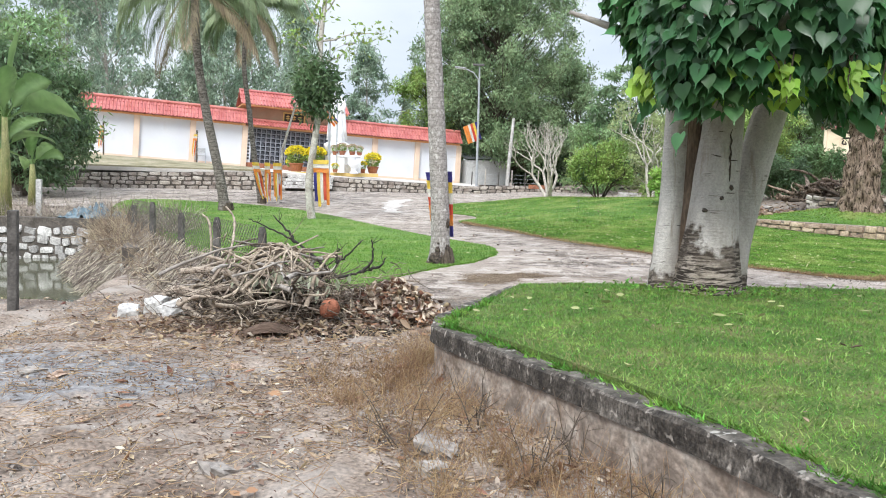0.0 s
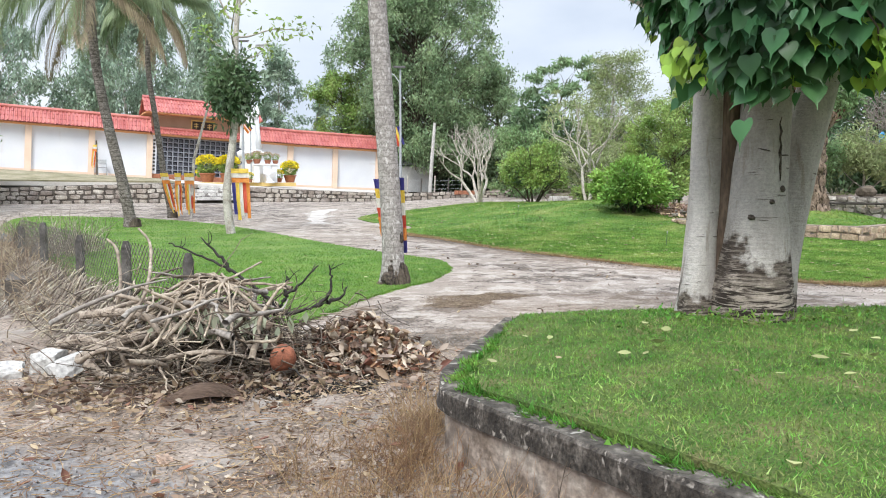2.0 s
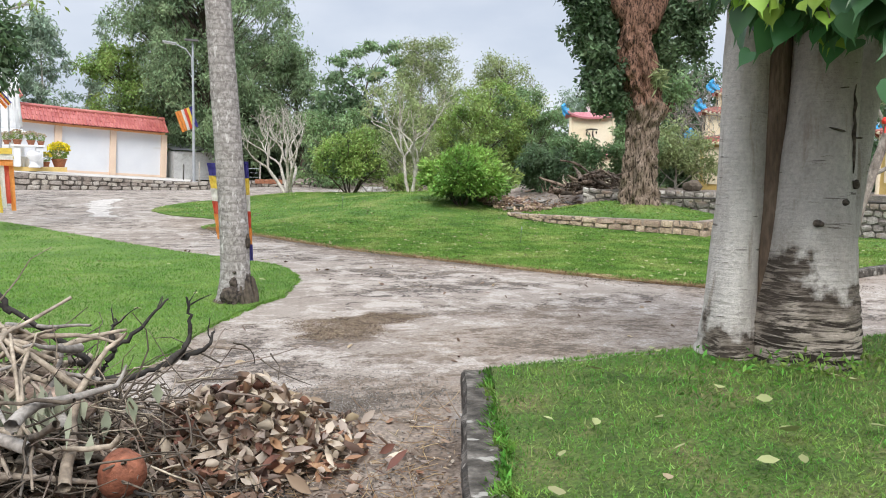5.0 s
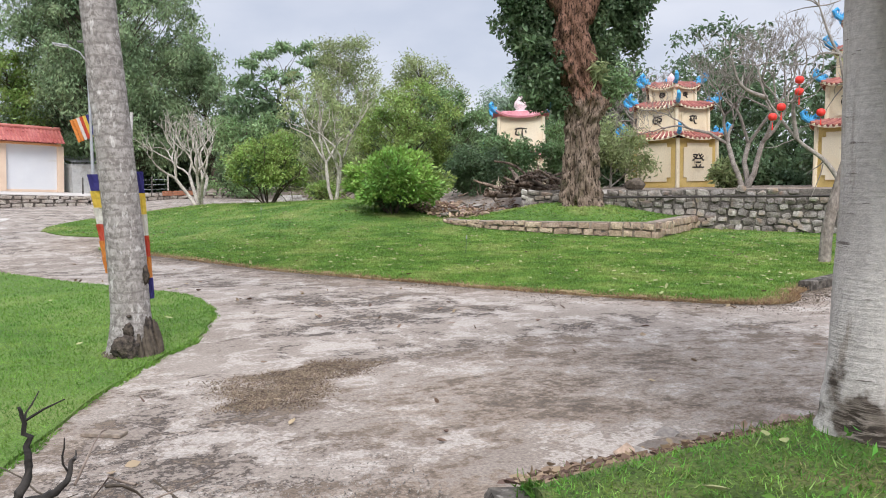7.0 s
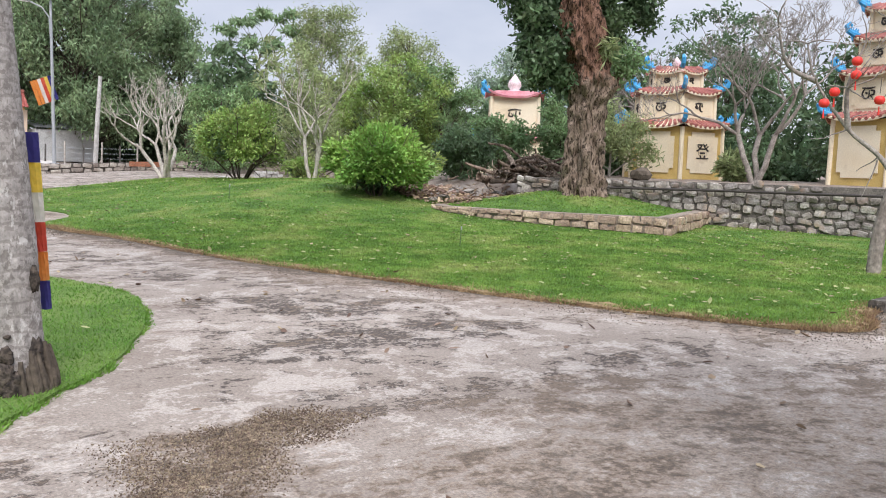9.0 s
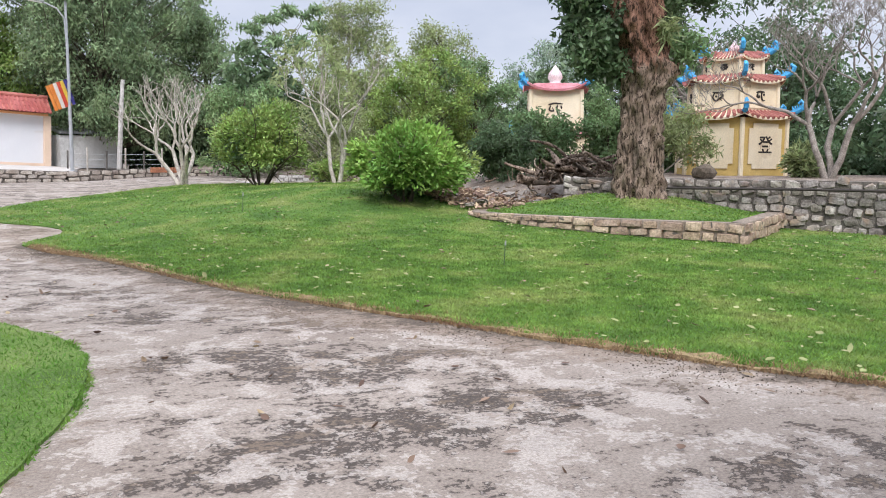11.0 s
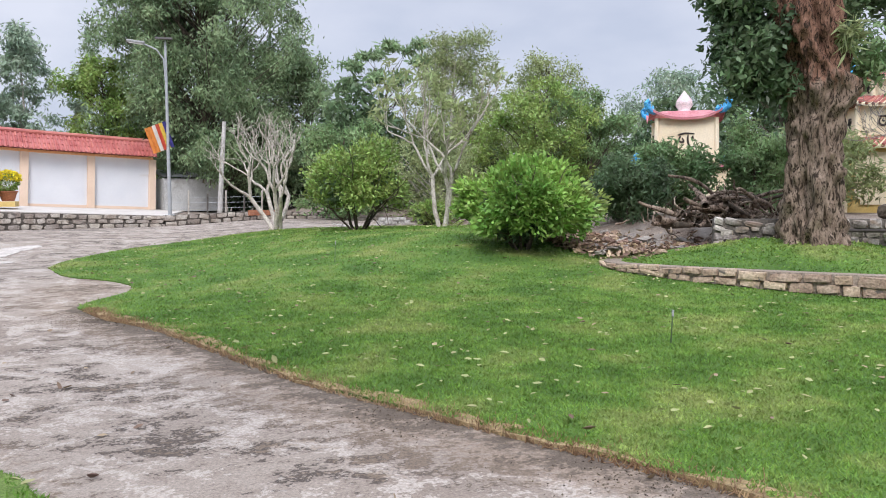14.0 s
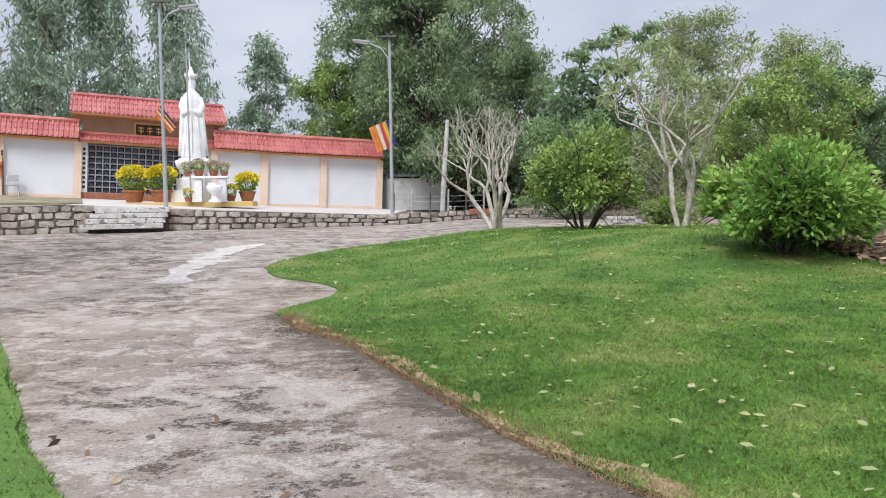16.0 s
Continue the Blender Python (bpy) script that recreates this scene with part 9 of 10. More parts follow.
# charred branch sticking out over the lawn
CH = [[(-0.35, 0.45, 0.52), (0.1, 0.35, 0.42), (0.45, 0.28, 0.36), (0.72, 0.22, 0.36), (0.98, 0.3, 0.4), (1.15, 0.35, 0.42)], [(0.55, 0.28, 0.37), (0.4, 0.35, 0.5), (0.1, 0.4, 0.72), (-0.2, 0.45, 0.86), (-0.45, 0.5, 0.95)], [(0.55, 0.28, 0.37), (0.65, 0.3, 0.5), (0.85, 0.3, 0.62), (1.05, 0.32, 0.76)], [(0.65, 0.3, 0.5), (0.64, 0.3, 0.6), (0.68, 0.32, 0.66)], [(1.0, 0.3, 0.4), (1.18, 0.3, 0.5), (1.22, 0.32, 0.64), (1.2, 0.3, 0.78)], [(1.15, 0.32, 0.44), (1.32, 0.35, 0.47), (1.42, 0.38, 0.56)], [(0.1, 0.4, 0.72), (0.0, 0.42, 0.85), (-0.15, 0.42, 1.0)], [(0.2, 0.35, 0.42), (0.0, 0.4, 0.6), (-0.3, 0.5, 0.66)], [(0.0, -0.2, 0.2), (0.35, -0.35, 0.18), (0.7, -0.55, 0.1), (1.0, -0.8, 0.03)]]
for q in CH:
    p = catmull(q, step=6)
    p[:, 0] = np.where(p[:, 0] > 0.45, 0.45 + (p[:, 0] - 0.45) * 0.68, p[:, 0])
    p = p + rng.normal(size=p.shape) * 0.006
    r0 = 0.04 if q is CH[0] else 0.021
    v, f = tubes_np([(p, np.linspace(r0, 0.005, len(p)))], 7)
    obj("charred_branch", np_mesh("charred_branch", v, f), CHARRED, pile, "black charred branch")
tw = []
for q in CH[1:7]:
    for _ in range(2):
        e_ = np.array(q[-1]) * 0.6 + np.array(q[-2]) * 0.4
        e_[0] = e_[0] if e_[0] < 0.45 else 0.45 + (e_[0] - 0.45) * 0.68
        tw.append(limb(e_, unit(1)[0] * 0.6 + np.array([0.3, 0, 0.8]), rng.uniform(0.08, 0.2), 0.005, 0.002, n=4, wander=0.5))
v, f = tubes_np(tw, 4)
tagged(obj("charred_twig_spray", np_mesh("charred_twig_spray", v, f), CHARRED, pile), kind="stuff")


def flat_leaves(name, x, y, z, ln, wd, mat, label, curl=0.35, tip=0.45):
    """Dead leaves lying about, curled."""
    n = len(x)
    d = np.stack([rng.normal(size=n), rng.normal(size=n), rng.normal(size=n) * tip * 0.5], 1)
    d /= np.linalg.norm(d, axis=1)[:, None]
    up = np.array([0, 0, 1.0]) + rng.normal(size=(n, 3)) * tip
    s = np.cross(d, up)
    s /= np.linalg.norm(s, axis=1)[:, None]
    up = np.cross(s, d)
    L = (ln * rng.uniform(0.55, 1.35, n))[:, None]
    W = (wd * rng.uniform(0.55, 1.35, n))[:, None]
    c = np.stack([x, y, z], 1)
    cu = (curl * rng.uniform(0.2, 1.2, n))[:, None] * W
    vv = [c - d * L * 0.5 + up * cu * 0.6, c - d * L * 0.12 + s * W * 0.5 + up * cu, c + d * L * 0.22 + s * W * 0.42 + up * cu, c + d * L * 0.5 + up * cu * 0.8, c + d * L * 0.22 - s * W * 0.42 + up * cu, c - d * L * 0.12 - s * W * 0.5 + up * cu, c - d * L * 0.12, c + d * L * 0.22]
    v = np.stack(vv, 1).reshape(-1, 3)
    q = np.array([(0, 1, 6, 5), (6, 1, 2, 7), (5, 6, 7, 4), (7, 2, 3, 4)])
    f = (np.arange(n)[:, None, None] * 8 + q[None]).reshape(-1, 4)
    ob = obj(name, np_mesh(name, v, f), mat)
    return tagged(ob, label, "leaves", kind="stuff")


DEAD_PALE = leaf_material("pale_dead_leaf", (0.30, 0.235, 0.18), (0.48, 0.41, 0.335), rough=0.8, through_light=0.1, vary=0.35)
HEAP_PALE = leaf_material("bleached_dead_leaf", (0.40, 0.31, 0.235), (0.62, 0.525, 0.43), rough=0.8, through_light=0.15, vary=0.35)
DEAD_RED = leaf_material("red_dead_leaf", (0.20, 0.095, 0.06), (0.32, 0.175, 0.11), rough=0.75, through_light=0.1, vary=0.4)


def pile_z(x, y):
    return ground_z(x, y) + 0.27 * np.exp(-((x + 0.5) / 0.40) ** 2 - ((y - 8.62) / 0.3) ** 2) + 0.3 * np.exp(-((x + 1.8) / 0.7) ** 2 - ((y - 8.65) / 0.4) ** 2)


for mat, n, cx, cy, sx, sy, lab in ((DEAD_LEAF, 450, -0.55, 8.6, 0.27, 0.2, "heap of dry brown leaves"), (HEAP_PALE, 750, -0.5, 8.58, 0.28, 0.2, "heap of pale dry leaves"), (DEAD_RED, 480, -0.5, 8.6, 0.26, 0.2, "heap of red-brown dry leaves"),
                                (DEAD_PALE, 900, -1.75, 8.4, 0.6, 0.35, "dry leaves in the brushwood"), (DEAD_LEAF, 1100, -1.9, 7.9, 0.7, 0.3, "dry leaves round the brushwood")):
    x, y = rng.normal(size=n) * sx + cx, rng.normal(size=n) * sy + cy
    flat_leaves("leaf_heap", x, y, pile_z(x, y) + rng.uniform(0, 0.06, n), 0.10 if cx > -1 else 0.085, 0.034 if cx > -1 else 0.03, mat, lab, tip=1.1)
for mat, n, lab in ((DEAD_LEAF, 170, "large curled brown leaves on the heap"), (HEAP_PALE, 260, "large curled pale leaves on the heap"), (DEAD_RED, 90, "large curled red-brown leaves on the heap")):
    x, y = rng.normal(size=n) * 0.25 - 0.52, rng.normal(size=n) * 0.17 + 8.55
    flat_leaves("leaf_heap", x, y, pile_z(x, y) + rng.uniform(0.02, 0.1, n), 0.125, 0.046, mat, lab, curl=1.2, tip=1.2)
rng = np.random.default_rng(26)
# litter over the bare ground
def litter(n, mat, ln, wd, label, near_pile=0.0, name="leaf_litter", box_=(-6.5, 1.2, 1.2, 9.6), tip=0.35):
    x, y = rng.uniform(box_[0], box_[1], n), rng.uniform(box_[2], box_[3], n)
    dens = 0.35 + 0.65 * np.exp(-((x + 0.6) / 1.3) ** 2) + near_pile * np.exp(-((x + 1) / 1.2) ** 2 - ((y - 7.6) / 1.2) ** 2)
    dens *= 0.55 + 0.9 * (np.sin(1.9 * x + 0.7 * y) * np.sin(1.3 * y - x) > -0.15)
    k = (rng.uniform(0, 1.6, n) < dens) & ~inside(FIG_LAWN, x, y) & ~inside(POND, x, y) & (edge_distance(KERB_OUT, x, y) > 0.0) & ~((x > KX(y)) & (y < 8.7))
    x, y = x[k], y[k]
    return flat_leaves(name, x, y, ground_z(x, y) + 0.012 + rng.uniform(0, 0.02, len(x)), ln, wd, mat, label, tip=tip)


def KX(y):
    """The kerb's outer face at this y."""
    return np.interp(y, KERB_OUT[:, 1], KERB_OUT[:, 0])


litter(4200, DEAD_LEAF, 0.075, 0.022, "scattered dry brown leaves on bare earth", 0.35)
litter(2600, DEAD_PALE, 0.065, 0.022, "scattered pale dry leaves on bare earth", 0.35)
litter(600, DEAD_RED, 0.085, 0.04, "scattered red-brown leaves on bare earth", 0.8)
litter(14000, DEAD_PALE, 0.028, 0.009, "small pale leaf fragments", 0.3, tip=0.6)
litter(34000, DEAD_LEAF, 0.034, 0.010, "small brown leaf fragments", 0.3, tip=0.6)
# gravel and chips
GRAVEL = material("gravel_chip", ((0.15, 0.145, 0.14), (0.34, 0.31, 0.28)), scale=6, rough=0.95, bump=0, island=0.5)


def chips(name, x, y, z, size, mat, label):
    n = len(x)
    u = unit(n)
    s = np.cross(u, unit(n))
    s /= np.linalg.norm(s, axis=1)[:, None]
    w = np.cross(u, s)
    L = (size * rng.uniform(0.4, 1.5, n))[:, None]
    c = np.stack([x, y, z], 1)
    v = np.stack([c + u * L, c + s * L * 0.7, c + w * L * 0.6, c - s * L * 0.7, c - w * L * 0.6], 1).reshape(-1, 3)
    f = np.array([(0, 1, 2, 2), (0, 2, 3, 3), (0, 3, 4, 4), (0, 4, 1, 1)])[:, :3]
    f = (np.arange(n)[:, None, None] * 5 + f[None]).reshape(-1, 3)
    ob = obj(name, np_mesh(name, v, f), mat)
    return tagged(ob, label, "gravel", kind="stuff")


n = 18000
x, y = rng.uniform(-6, 1.2, n), rng.uniform(1.4, 9.9, n)
k = ~inside(POND, x, y) & ~((x > KX(y)) & (y < 8.7)) & ~inside(LAWN_WEST, x, y)
x, y = x[k], y[k]
chips("gravel", x, y, ground_z(x, y) + 0.004, 0.011, GRAVEL, "fine gravel and clods on bare earth")
n = 9000
x, y = rng.normal(size=n) * 1.0 - 0.4, 9.15 + np.abs(rng.normal(size=n)) * 0.45 - 0.15
k = ~inside(LAWN_WEST, x, y) & (x < 0.9)
x, y = x[k], y[k]
chips("gravel", x, y, land(x, y) + 0.026, 0.0055, GRAVEL, "gritty soil washed over the concrete edge")
n = 17000
t_ = rng.uniform(0, 2 * np.pi, n)
r_ = rng.uniform(0, 1, n) ** 0.62 * (0.86 + 0.17 * np.sin(3 * t_ + 0.6) + 0.12 * np.sin(5 * t_ + 2) + 0.08 * np.sin(11 * t_) + 0.1 * rng.normal(size=n))
x, y = 0.83 + 0.70 * r_ * np.cos(t_) + 0.12 * np.sin(t_), 11.58 + 0.56 * r_ * np.sin(t_) + 0.2 * np.cos(t_)
chips("gravel", x, y, land(x, y) + 0.026, 0.0065, material("soil_crumb", ((0.14, 0.10, 0.07), (0.27, 0.205, 0.145)), scale=6, rough=0.95, bump=0, island=0.5), "dark soil crumbs spilt on the concrete")
# dry straw tufts along the kerb
def straw(name, x, y, z, h, label, mat=DRY_GRASS, r=0.0022, spread=0.45):
    paths = []
    for a, b, c, hh in zip(x, y, z, h):
        paths.append(limb((a, b, c - 0.01), (rng.normal() * spread, rng.normal() * spread, 1), hh, r, r * 0.4, n=2, wander=0.45))
    v, f = tubes_np(paths, 3)
    ob = obj(name, np_mesh(name, v, f), mat)
    return tagged(ob, label, "dry grass", kind="stuff")


cx, cy = rng.uniform(-1.0, 1.6, 420), rng.uniform(2.6, 6.6, 420)
k = (cx < KX(cy) - 0.05) & (cx > KX(cy) - 1.15)
cx, cy = cx[k], cy[k]
x, y = np.repeat(cx, 34) + rng.normal(size=34 * len(cx)) * 0.07, np.repeat(cy, 34) + rng.normal(size=34 * len(cx)) * 0.07
k = x < KX(y) - 0.015
x, y = x[k], y[k]
straw("dry_grass_tuft", x, y, ground_z(x, y), rng.uniform(0.05, 0.24, len(x)) * (0.6 + 1.2 * rng.uniform(size=len(x)) ** 3), "brown dry grass tufts at the foot of the kerb", spread=0.75)
x, y = rng.normal(size=700) * 0.12 - 0.12, rng.normal(size=700) * 0.3 + 6.75
k = x < KX(y) - 0.01
straw("dry_grass_tuft", x[k], y[k], ground_z(x[k], y[k]), rng.uniform(0.08, 0.32, k.sum()), "brown dry grass at the kerb corner")
n = 5200
x, y = rng.uniform(-4, 1.2, n), rng.uniform(2, 9, n)
k = ~((x > KX(y) - 0.03) & (y < 8.7))
x, y = x[k], y[k]
paths = [limb((a, b, float(c) + 0.012), (rng.normal(), rng.normal(), 0.05), rng.uniform(0.06, 0.28), 0.0028, 0.0015, n=3, wander=0.3) for a, b, c in zip(x, y, ground_z(x, y))]
for q, r in paths:
    q[:, 2] = np.clip(q[:, 2], ground_z(q[:, 0], q[:, 1]) + 0.004, None)
v, f = tubes_np(paths, 3)
tagged(obj("straw_litter", np_mesh("straw_litter", v, f), DRY_GRASS), "fallen straw and thin stalks on bare earth", "straw", kind="stuff")
# dark dead weed stalks by the kerb
paths = []
for cx, cy in ((0.55, 4.15), (0.95, 3.55), (0.25, 5.0), (0.75, 4.45), (-0.2, 4.6)):
    for _ in range(5):
        q, r = limb((cx + rng.normal() * 0.03, cy + rng.normal() * 0.03, -0.09), (rng.normal() * 0.25, rng.normal() * 0.25, 1), rng.uniform(0.25, 0.5), 0.004, 0.002, n=6, wander=0.3)
        paths.append((q, r))
        for i in (2, 3, 4, 5):
            paths.append(limb(q[i], unit(1)[0] + np.array([0, 0, 0.5]), rng.uniform(0.06, 0.16), 0.002, 0.001, n=3, wander=0.3))
v, f = tubes_np(paths, 4)
tagged(obj("dead_weed", np_mesh("dead_weed", v, f), BARK_DARK), "dark dry weed stalks by the kerb", "weed", kind="stuff")

rng = np.random.default_rng(27)
# ---- single things on the bare ground ----
bm = bmesh.new()
bmesh.ops.create_uvsphere(bm, u_segments=20, v_segments=14, radius=0.1)
for v_ in bm.verts:
    a = math.atan2(v_.co.y, v_.co.x)
    v_.co *= 1 + 0.05 * math.cos(3 * a) * (1 - abs(v_.co.z) * 6) + 0.04 * noise.noise(v_.co * 20)
    v_.co.z *= 1.15
cn = part("coconut", bm, COCONUT, smooth_shade=True)
cn.matrix_world = pose(-1.12, 8.08, 0.14, 25, 20, 0)
tagged(cn, "old red-brown coconut husk in the brushwood", "coconut")
for x, y, z, sx_, sy_, sz_, rz_, tilt in ((-3.25, 8.35, -0.02, 0.2, 0.22, 0.17, 20, 6), (-2.98, 8.45, 0.05, 0.2, 0.2, 0.2, -10, 4), (-2.78, 8.3, 0.05, 0.26, 0.22, 0.16, 35, -14)):
    bm = bmesh.new()
    box(bm, (sx_, sy_, sz_), (0, 0, 0), bevel=0.02)
    bmesh.ops.subdivide_edges(bm, edges=[e_ for e_ in bm.edges if e_.calc_length() > 0.08], cuts=2)
    for v_ in bm.verts:
        v_.co += Vector((noise.noise(v_.co * 14), noise.noise(v_.co * 14 + Vector((3, 0, 0))), noise.noise(v_.co * 14 + Vector((0, 5, 0))))) * 0.025
    ob = part("broken_block", bm, BLOCK)
    ob.matrix_world = pose(x, y, z, tilt, tilt, rz_)
    tagged(ob, "broken whitish plaster block beside the brushwood", "block", group="broken blocks")
# brown palm spathe
bm = bmesh.new()
prev = None
for i in range(15):
    t = i / 14
    w = 0.10 * math.sin(math.pi * (0.1 + 0.85 * t)) ** 0.8
    row = []
    for j in range(9):
        a = math.pi * j / 8
        row.append(bm.verts.new((t * 0.55 - 0.27, w * math.cos(a), 0.02 + 0.8 * w * math.sin(a) + 0.05 * math.sin(math.pi * t))))
    if prev:
        for j in range(8):
            bm.faces.new((prev[j], row[j], row[j + 1], prev[j + 1]))
    prev = row
bmesh.ops.solidify(bm, geom=bm.faces[:], thickness=0.01)
ob = part("palm_spathe", bm, material("palm_spathe", ((0.13, 0.085, 0.06), (0.24, 0.165, 0.12)), scale=5, rough=0.75, bump=0.5, stretch=(0.5, 3, 3)), smooth_shade=True)
ob.matrix_world = pose(-1.62, 7.62, -0.075, 0, 0, 14)
tagged(ob, "curved dark brown palm spathe on the ground", "palm husk")
n = 5000
x, y = rng.normal(size=n) * 0.24 - 0.86, rng.normal(size=n) * 0.16 + 7.92
chips("gravel", x, y, ground_z(x, y) + 0.01, 0.012, CHARRED, "black burnt ash crumbs")
scatter_rubble("ground_stones", [(-1.12, 4.18, 0.14), (0.02, 4.55, 0.15), (0.0, 4.3, 0.13), (-3.1, 6.1, 0.12), (-2.85, 6.0, 0.1), (-0.75, 5.6, 0.06), (-2.2, 5.0, 0.06), (-1.6, 6.4, 0.07), (-0.45, 6.9, 0.07), (-2.7, 4.4, 0.05), (-1.9, 3.4, 0.06), (-0.6, 3.6, 0.05), (-0.1, 7.4, 0.09), (0.05, 7.7, 0.07)] + [(float(rng.uniform(-4.5, 0)), float(rng.uniform(2.5, 8)), float(rng.uniform(0.02, 0.05))) for _ in range(60)], "loose stones and brick bits on bare earth")
scatter_rubble("berm_stones", [(float(x_), float(8.78 + abs(rng.normal()) * 0.32), float(rng.uniform(0.03, 0.11))) for x_ in rng.uniform(1.4, 5.5, 85)], "rubble stones at the foot of the lawn bank", lift=lambda x, y: max(0.02, 0.24 - (y - 8.7) * 0.3))

rng = np.random.default_rng(28)
# ---- on the lawns ----
n = 4500
x = rng.uniform(1.0, 6.5, n)
y = 8.66 + np.abs(rng.normal(size=n)) * 0.2
bz = np.maximum(0.03, 0.26 - (y - 8.7) * 0.33)
k = np.sin(x * 3.1) + rng.normal(size=n) * 0.8 > 0.7
straw("bank_grass", x[k], y[k], bz[k], rng.uniform(0.03, 0.10, k.sum()), "rough green grass on the lawn bank", mat=GRASS, r=0.004, spread=0.8)
k = ~k
flat_leaves("leaf_litter", x[k][:2600], y[k][:2600], bz[k][:2600] + 0.02, 0.08, 0.04, DEAD_LEAF, "dry leaves on the lawn bank")
bank = sheet("lawn_bank", np.array([(0.75, 8.68), (1.4, 9.05), (2.2, 9.5), (3.2, 9.4), (4.5, 9.6), (7, 9.4), (12, 9.3), (12, 8.55), (6.5, 8.66), (4.6, 8.55), (2.2, 8.58)]), lambda x, y: np.maximum(0.035, 0.27 - (y - 8.66) * 0.33), DIRT, step=0.2, skirt=0.1, jitter=0.012)
tagged(bank, "earth bank between lawn and drive", "bank", kind="structure")

FALLEN = leaf_material("fallen_leaf", (0.27, 0.31, 0.12), (0.45, 0.44, 0.22), rough=0.7, through_light=0.15, vary=0.2)


def fallen(poly, height, n, ln, wd, mat, label, region=None, lift=0.045):
    lo, hi = (poly.min(0), poly.max(0)) if region is None else (np.array(region[:2]), np.array(region[2:]))
    x, y = rng.uniform(lo[0], hi[0], n), rng.uniform(lo[1], hi[1], n)
    k = inside(poly, x, y)
    x, y = x[k], y[k]
    return flat_leaves("fallen_leaf", x, y, height(x, y) + lift, ln, wd, mat, label, tip=0.25)


fallen(FIG_LAWN, fig_lawn_z, 150, 0.08, 0.05, FALLEN, "pale fallen leaves on the lawn", region=(0, 2.5, 7, 8.6))
fallen(FIG_LAWN, fig_lawn_z, 40, 0.07, 0.03, DEAD_LEAF, "brown fallen leaves on the lawn", region=(0, 2.5, 7, 8.6))
fallen(LAWN_EAST, lawn_z, 3200, 0.07, 0.038, FALLEN, "pale fallen leaves on the lawn")
fallen(LAWN_EAST, lawn_z, 500, 0.08, 0.035, DEAD_LEAF, "brown fallen leaves on the lawn")
fallen(LAWN_WEST, lawn_z, 110, 0.08, 0.035, FALLEN, "pale fallen leaves on the lawn")
fallen(BED, bed_z, 90, 0.08, 0.035, FALLEN, "pale fallen leaves on the raised bed")
x, y = rng.uniform(-0.5, 8, 150), rng.uniform(9.8, 22, 150)
k = inside(np.asarray(drive_poly), x, y) & ~inside(LAWN_WEST, x, y) & ~inside(LAWN_EAST, x, y)
flat_leaves("fallen_leaf", x[k], y[k], land(x[k], y[k]) + 0.035, 0.08, 0.04, DEAD_LEAF, "dry leaves on the concrete drive")

# scorched strip of grass along the drive
edge = catmull([(0.5, 23.2), (0.75, 22.5), (1.4, 21.4), (2.47, 18.6), (3.73, 16.25), (4.91, 14.1), (5.95, 12.65), (6.6, 12.35), (7.2, 12.75), (7.9, 13.05)], step=14)
ew = np.arange(len(edge))
s_in = edge + (offset_line(edge, -1.0) - edge) * (0.11 + 0.05 * np.sin(ew * 0.83) + 0.04 * np.sin(ew * 0.37 + 2) + rng.normal(size=len(edge)) * 0.02)[:, None]
s_out = edge + (offset_line(edge, 1.0) - edge) * (0.02 + 0.03 * np.sin(ew * 0.61 + 1) + rng.normal(size=len(edge)) * 0.015)[:, None]
STRIP = np.concatenate([s_in, s_out[::-1]])
verge_strip = sheet("grass_edging", STRIP, lambda x, y: land(x, y) + 0.049, material("scorched_turf", ((0.23, 0.165, 0.08), (0.40, 0.30, 0.16)), scale=5, rough=0.95, bump=0.9, bump_scale=60), step=0.1, skirt=0.06, jitter=0.008)
tagged(verge_strip, "scorched brown turf edge along the drive", "lawn edge", kind="structure")
t_ = rng.uniform(0, len(edge) - 1, 10000)
o_ = np.abs(rng.normal(size=10000)) * 0.12 - 0.07
ex, ey = np.interp(t_, np.arange(len(edge)), edge[:, 0]), np.interp(t_, np.arange(len(edge)), edge[:, 1])
dd = np.gradient(edge, axis=0)
dd /= np.linalg.norm(dd, axis=1)[:, None]
nx0, ny0 = np.interp(t_, np.arange(len(edge)), -dd[:, 1]), np.interp(t_, np.arange(len(edge)), dd[:, 0])
x, y = ex - nx0 * -o_, ey - ny0 * -o_
straw("dry_edge_grass", x, y, land(x, y) + 0.035, rng.uniform(0.03, 0.075, len(x)), "dry straw-coloured grass along the drive edge", r=0.004, spread=0.8)
# dark silt washed from the lawn onto the concrete
n = 15000
t_ = rng.uniform(0, len(edge) - 1, n)
o_ = np.abs(rng.normal(size=n)) * 0.34 + 0.04
ex, ey = np.interp(t_, np.arange(len(edge)), edge[:, 0]), np.interp(t_, np.arange(len(edge)), edge[:, 1])
k = np.sin(ex * 2.1 + ey * 1.3) + np.sin(ey * 3.7) * 0.7 + rng.normal(size=n) * 0.7 > 0.0
x, y = ex + np.interp(t_, np.arange(len(edge)), dd[:, 1]) * o_, ey - np.interp(t_, np.arange(len(edge)), dd[:, 0]) * o_
if np.mean(inside(LAWN_EAST, x, y)) > 0.5:
    x, y = 2 * ex - x, 2 * ey - y
x, y = x[k], y[k]
chips("silt", x, y, land(x, y) + 0.026, 0.008, material("silt_crumb", ((0.07, 0.055, 0.04), (0.16, 0.125, 0.09)), scale=6, rough=0.95, bump=0, island=0.4), "dark silt crumbs along the drive edge")
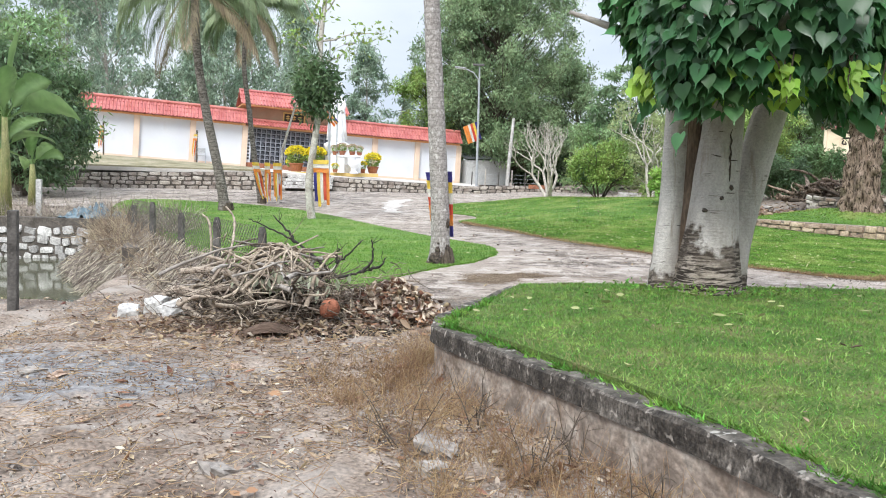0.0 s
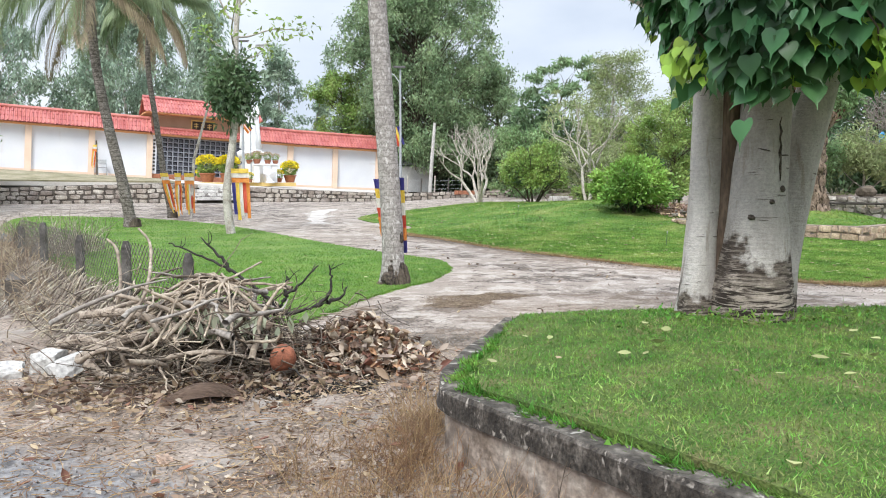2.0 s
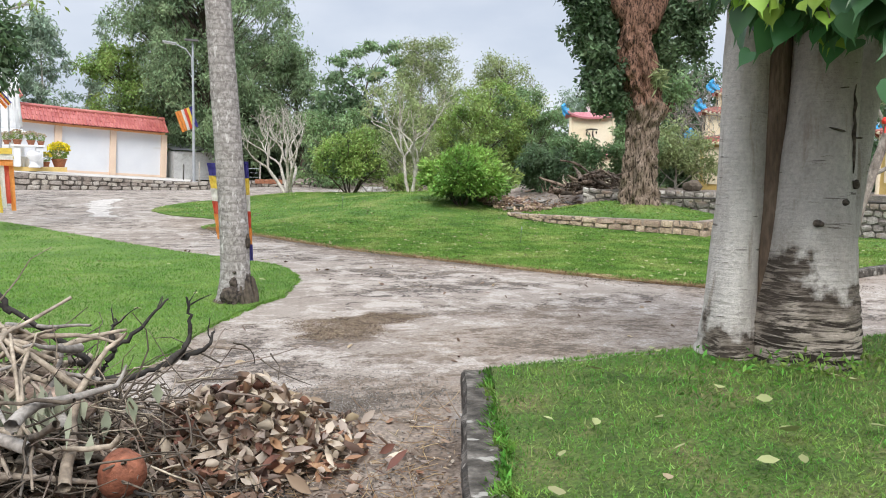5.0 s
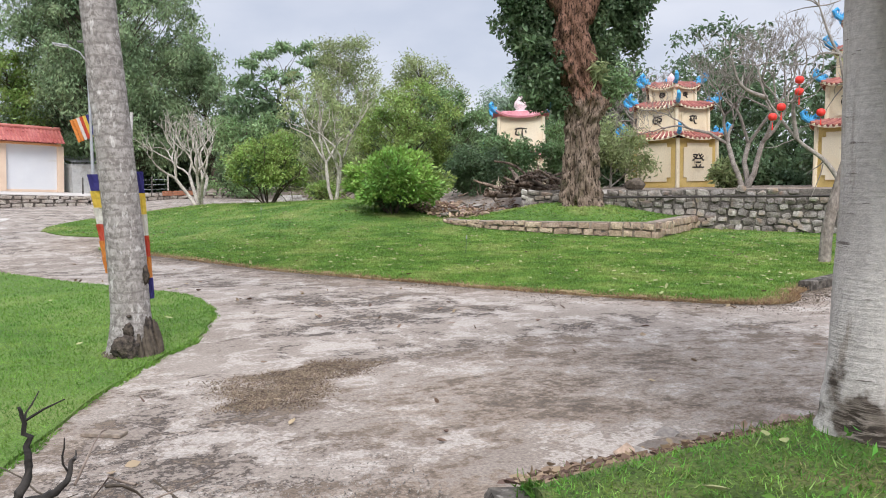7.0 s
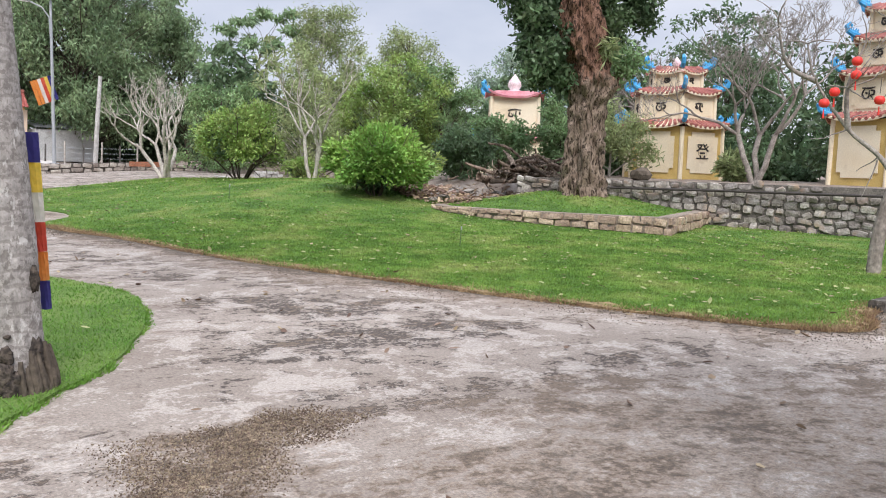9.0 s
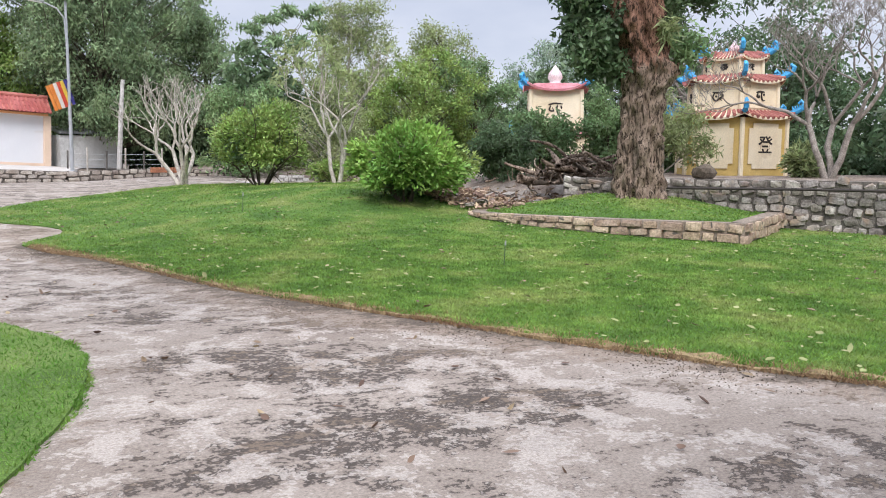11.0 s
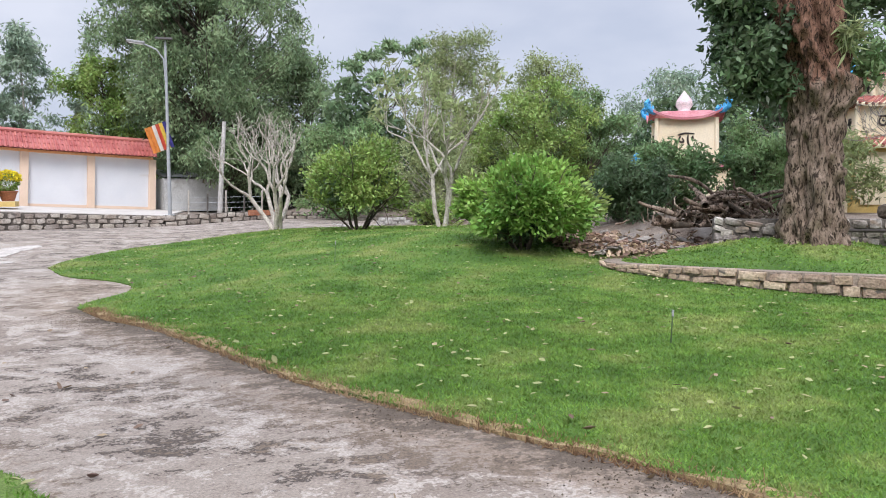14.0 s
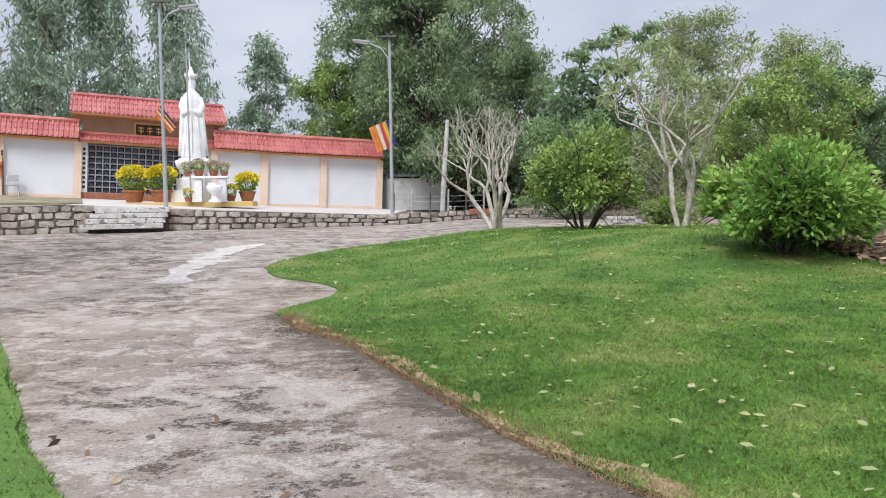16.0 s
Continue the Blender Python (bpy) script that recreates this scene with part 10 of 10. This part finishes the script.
for x, y, h in ((4.09, 25.55, 0.34), (6.02, 18.7, 0.30)):
    e = thing("sprinkler_stake", (x, y, float(lawn_z(x, y))), "thin green sprinkler stake in the lawn", "stake", group="sprinkler stakes")
    bm = bmesh.new()
    tube(bm, [(0, 0, -0.05), (0.02, 0, h)], 0.007, seg=6)
    part("shaft", bm, LEAF_DARK, e)
    bm = bmesh.new()
    tube(bm, [(0.02, 0, h - 0.03), (0.022, 0, h + 0.03)], 0.011, seg=6)
    part("nozzle", bm, GREY_METAL, e)
# a grey board lying on the concrete
bm = bmesh.new()
box(bm, (0.24, 0.09, 0.02), bevel=0.004)
ob = part("board", bm, MORTAR_TAN)
ob.matrix_world = pose(-0.44, 10.98, float(land(-0.44, 10.98)) + 0.036, 0, 0, -36)
tagged(ob, "short grey board lying on the concrete drive", "board")
# kerb stones beside the drive's east arm
ks = thing("drive_kerb", (0, 0, 0), "low grey concrete kerb beside the drive", "kerb", kind="structure")
kl = catmull([(7.55, 12.85), (8.3, 13.05), (10.1, 13.65), (13, 14.6), (17, 16)], step=6)
part("kerb_strip", strip(offset_line(kl, 0.06), offset_line(kl, -0.1), 0.0, 0.19), KERB_TOP, ks)
# weeds round the fig's foot
at = np.stack([FX + rng.normal(size=500) * 0.6, FY - 0.36 + rng.normal(size=500) * 0.16, np.full(500, 0.0)], 1)
at[:, 2] = fig_lawn_z(at[:, 0], at[:, 1]) + rng.uniform(0.02, 0.09, 500)
v, f = leaves_np(at, 0.045, 0.018, -0.4)
tagged(obj("foot_weed", np_mesh("foot_weed", v, f), GRASS_FIG), "small green weeds at the foot of the fig", "weed", kind="stuff")
# fresh cement patch on the drive
PATCH = catmull([(-2.06, 26.82), (-1.55, 26.35), (-1.77, 28.3), (-1.68, 29.68), (-1.82, 31.16), (-1.56, 33.71), (-2.0, 33.3), (-2.42, 31.64), (-2.28, 29.48)], closed=True, step=8)
pt = sheet("cement_patch", wobble(PATCH, 0.09), lambda x, y: land(x, y) + 0.034, material("cement_patch", ((0.40, 0.365, 0.325), (0.50, 0.46, 0.42), (0.57, 0.535, 0.495)), scale=2.2, rough=0.9, bump=0.4, bump_scale=50, detail=9, fine=0.3, fine_scale=14), step=0.4, skirt=0.02)
tagged(pt, "pale newer cement patch on the drive", "road", kind="structure")

# dry debris round the root heap
x, y = rng.uniform(8.2, 11.4, 3600), 25.2 + rng.normal(size=3600) * 0.6
y = y - (x - 10) * 0.3
flat_leaves("leaf_litter", x, y, np.maximum(land(x, y), ground_z(x, y)) + 0.06 + rng.uniform(0, 0.14, 3600), 0.16, 0.045, leaf_material("tan_debris", (0.22, 0.145, 0.095), (0.47, 0.345, 0.245), rough=0.8, through_light=0.1, vary=0.5), "tan and brown leaf debris before the root heap", tip=0.9)

# ---- the stones of the walls ----
for job in PENDING:
    lay_stones(*job)
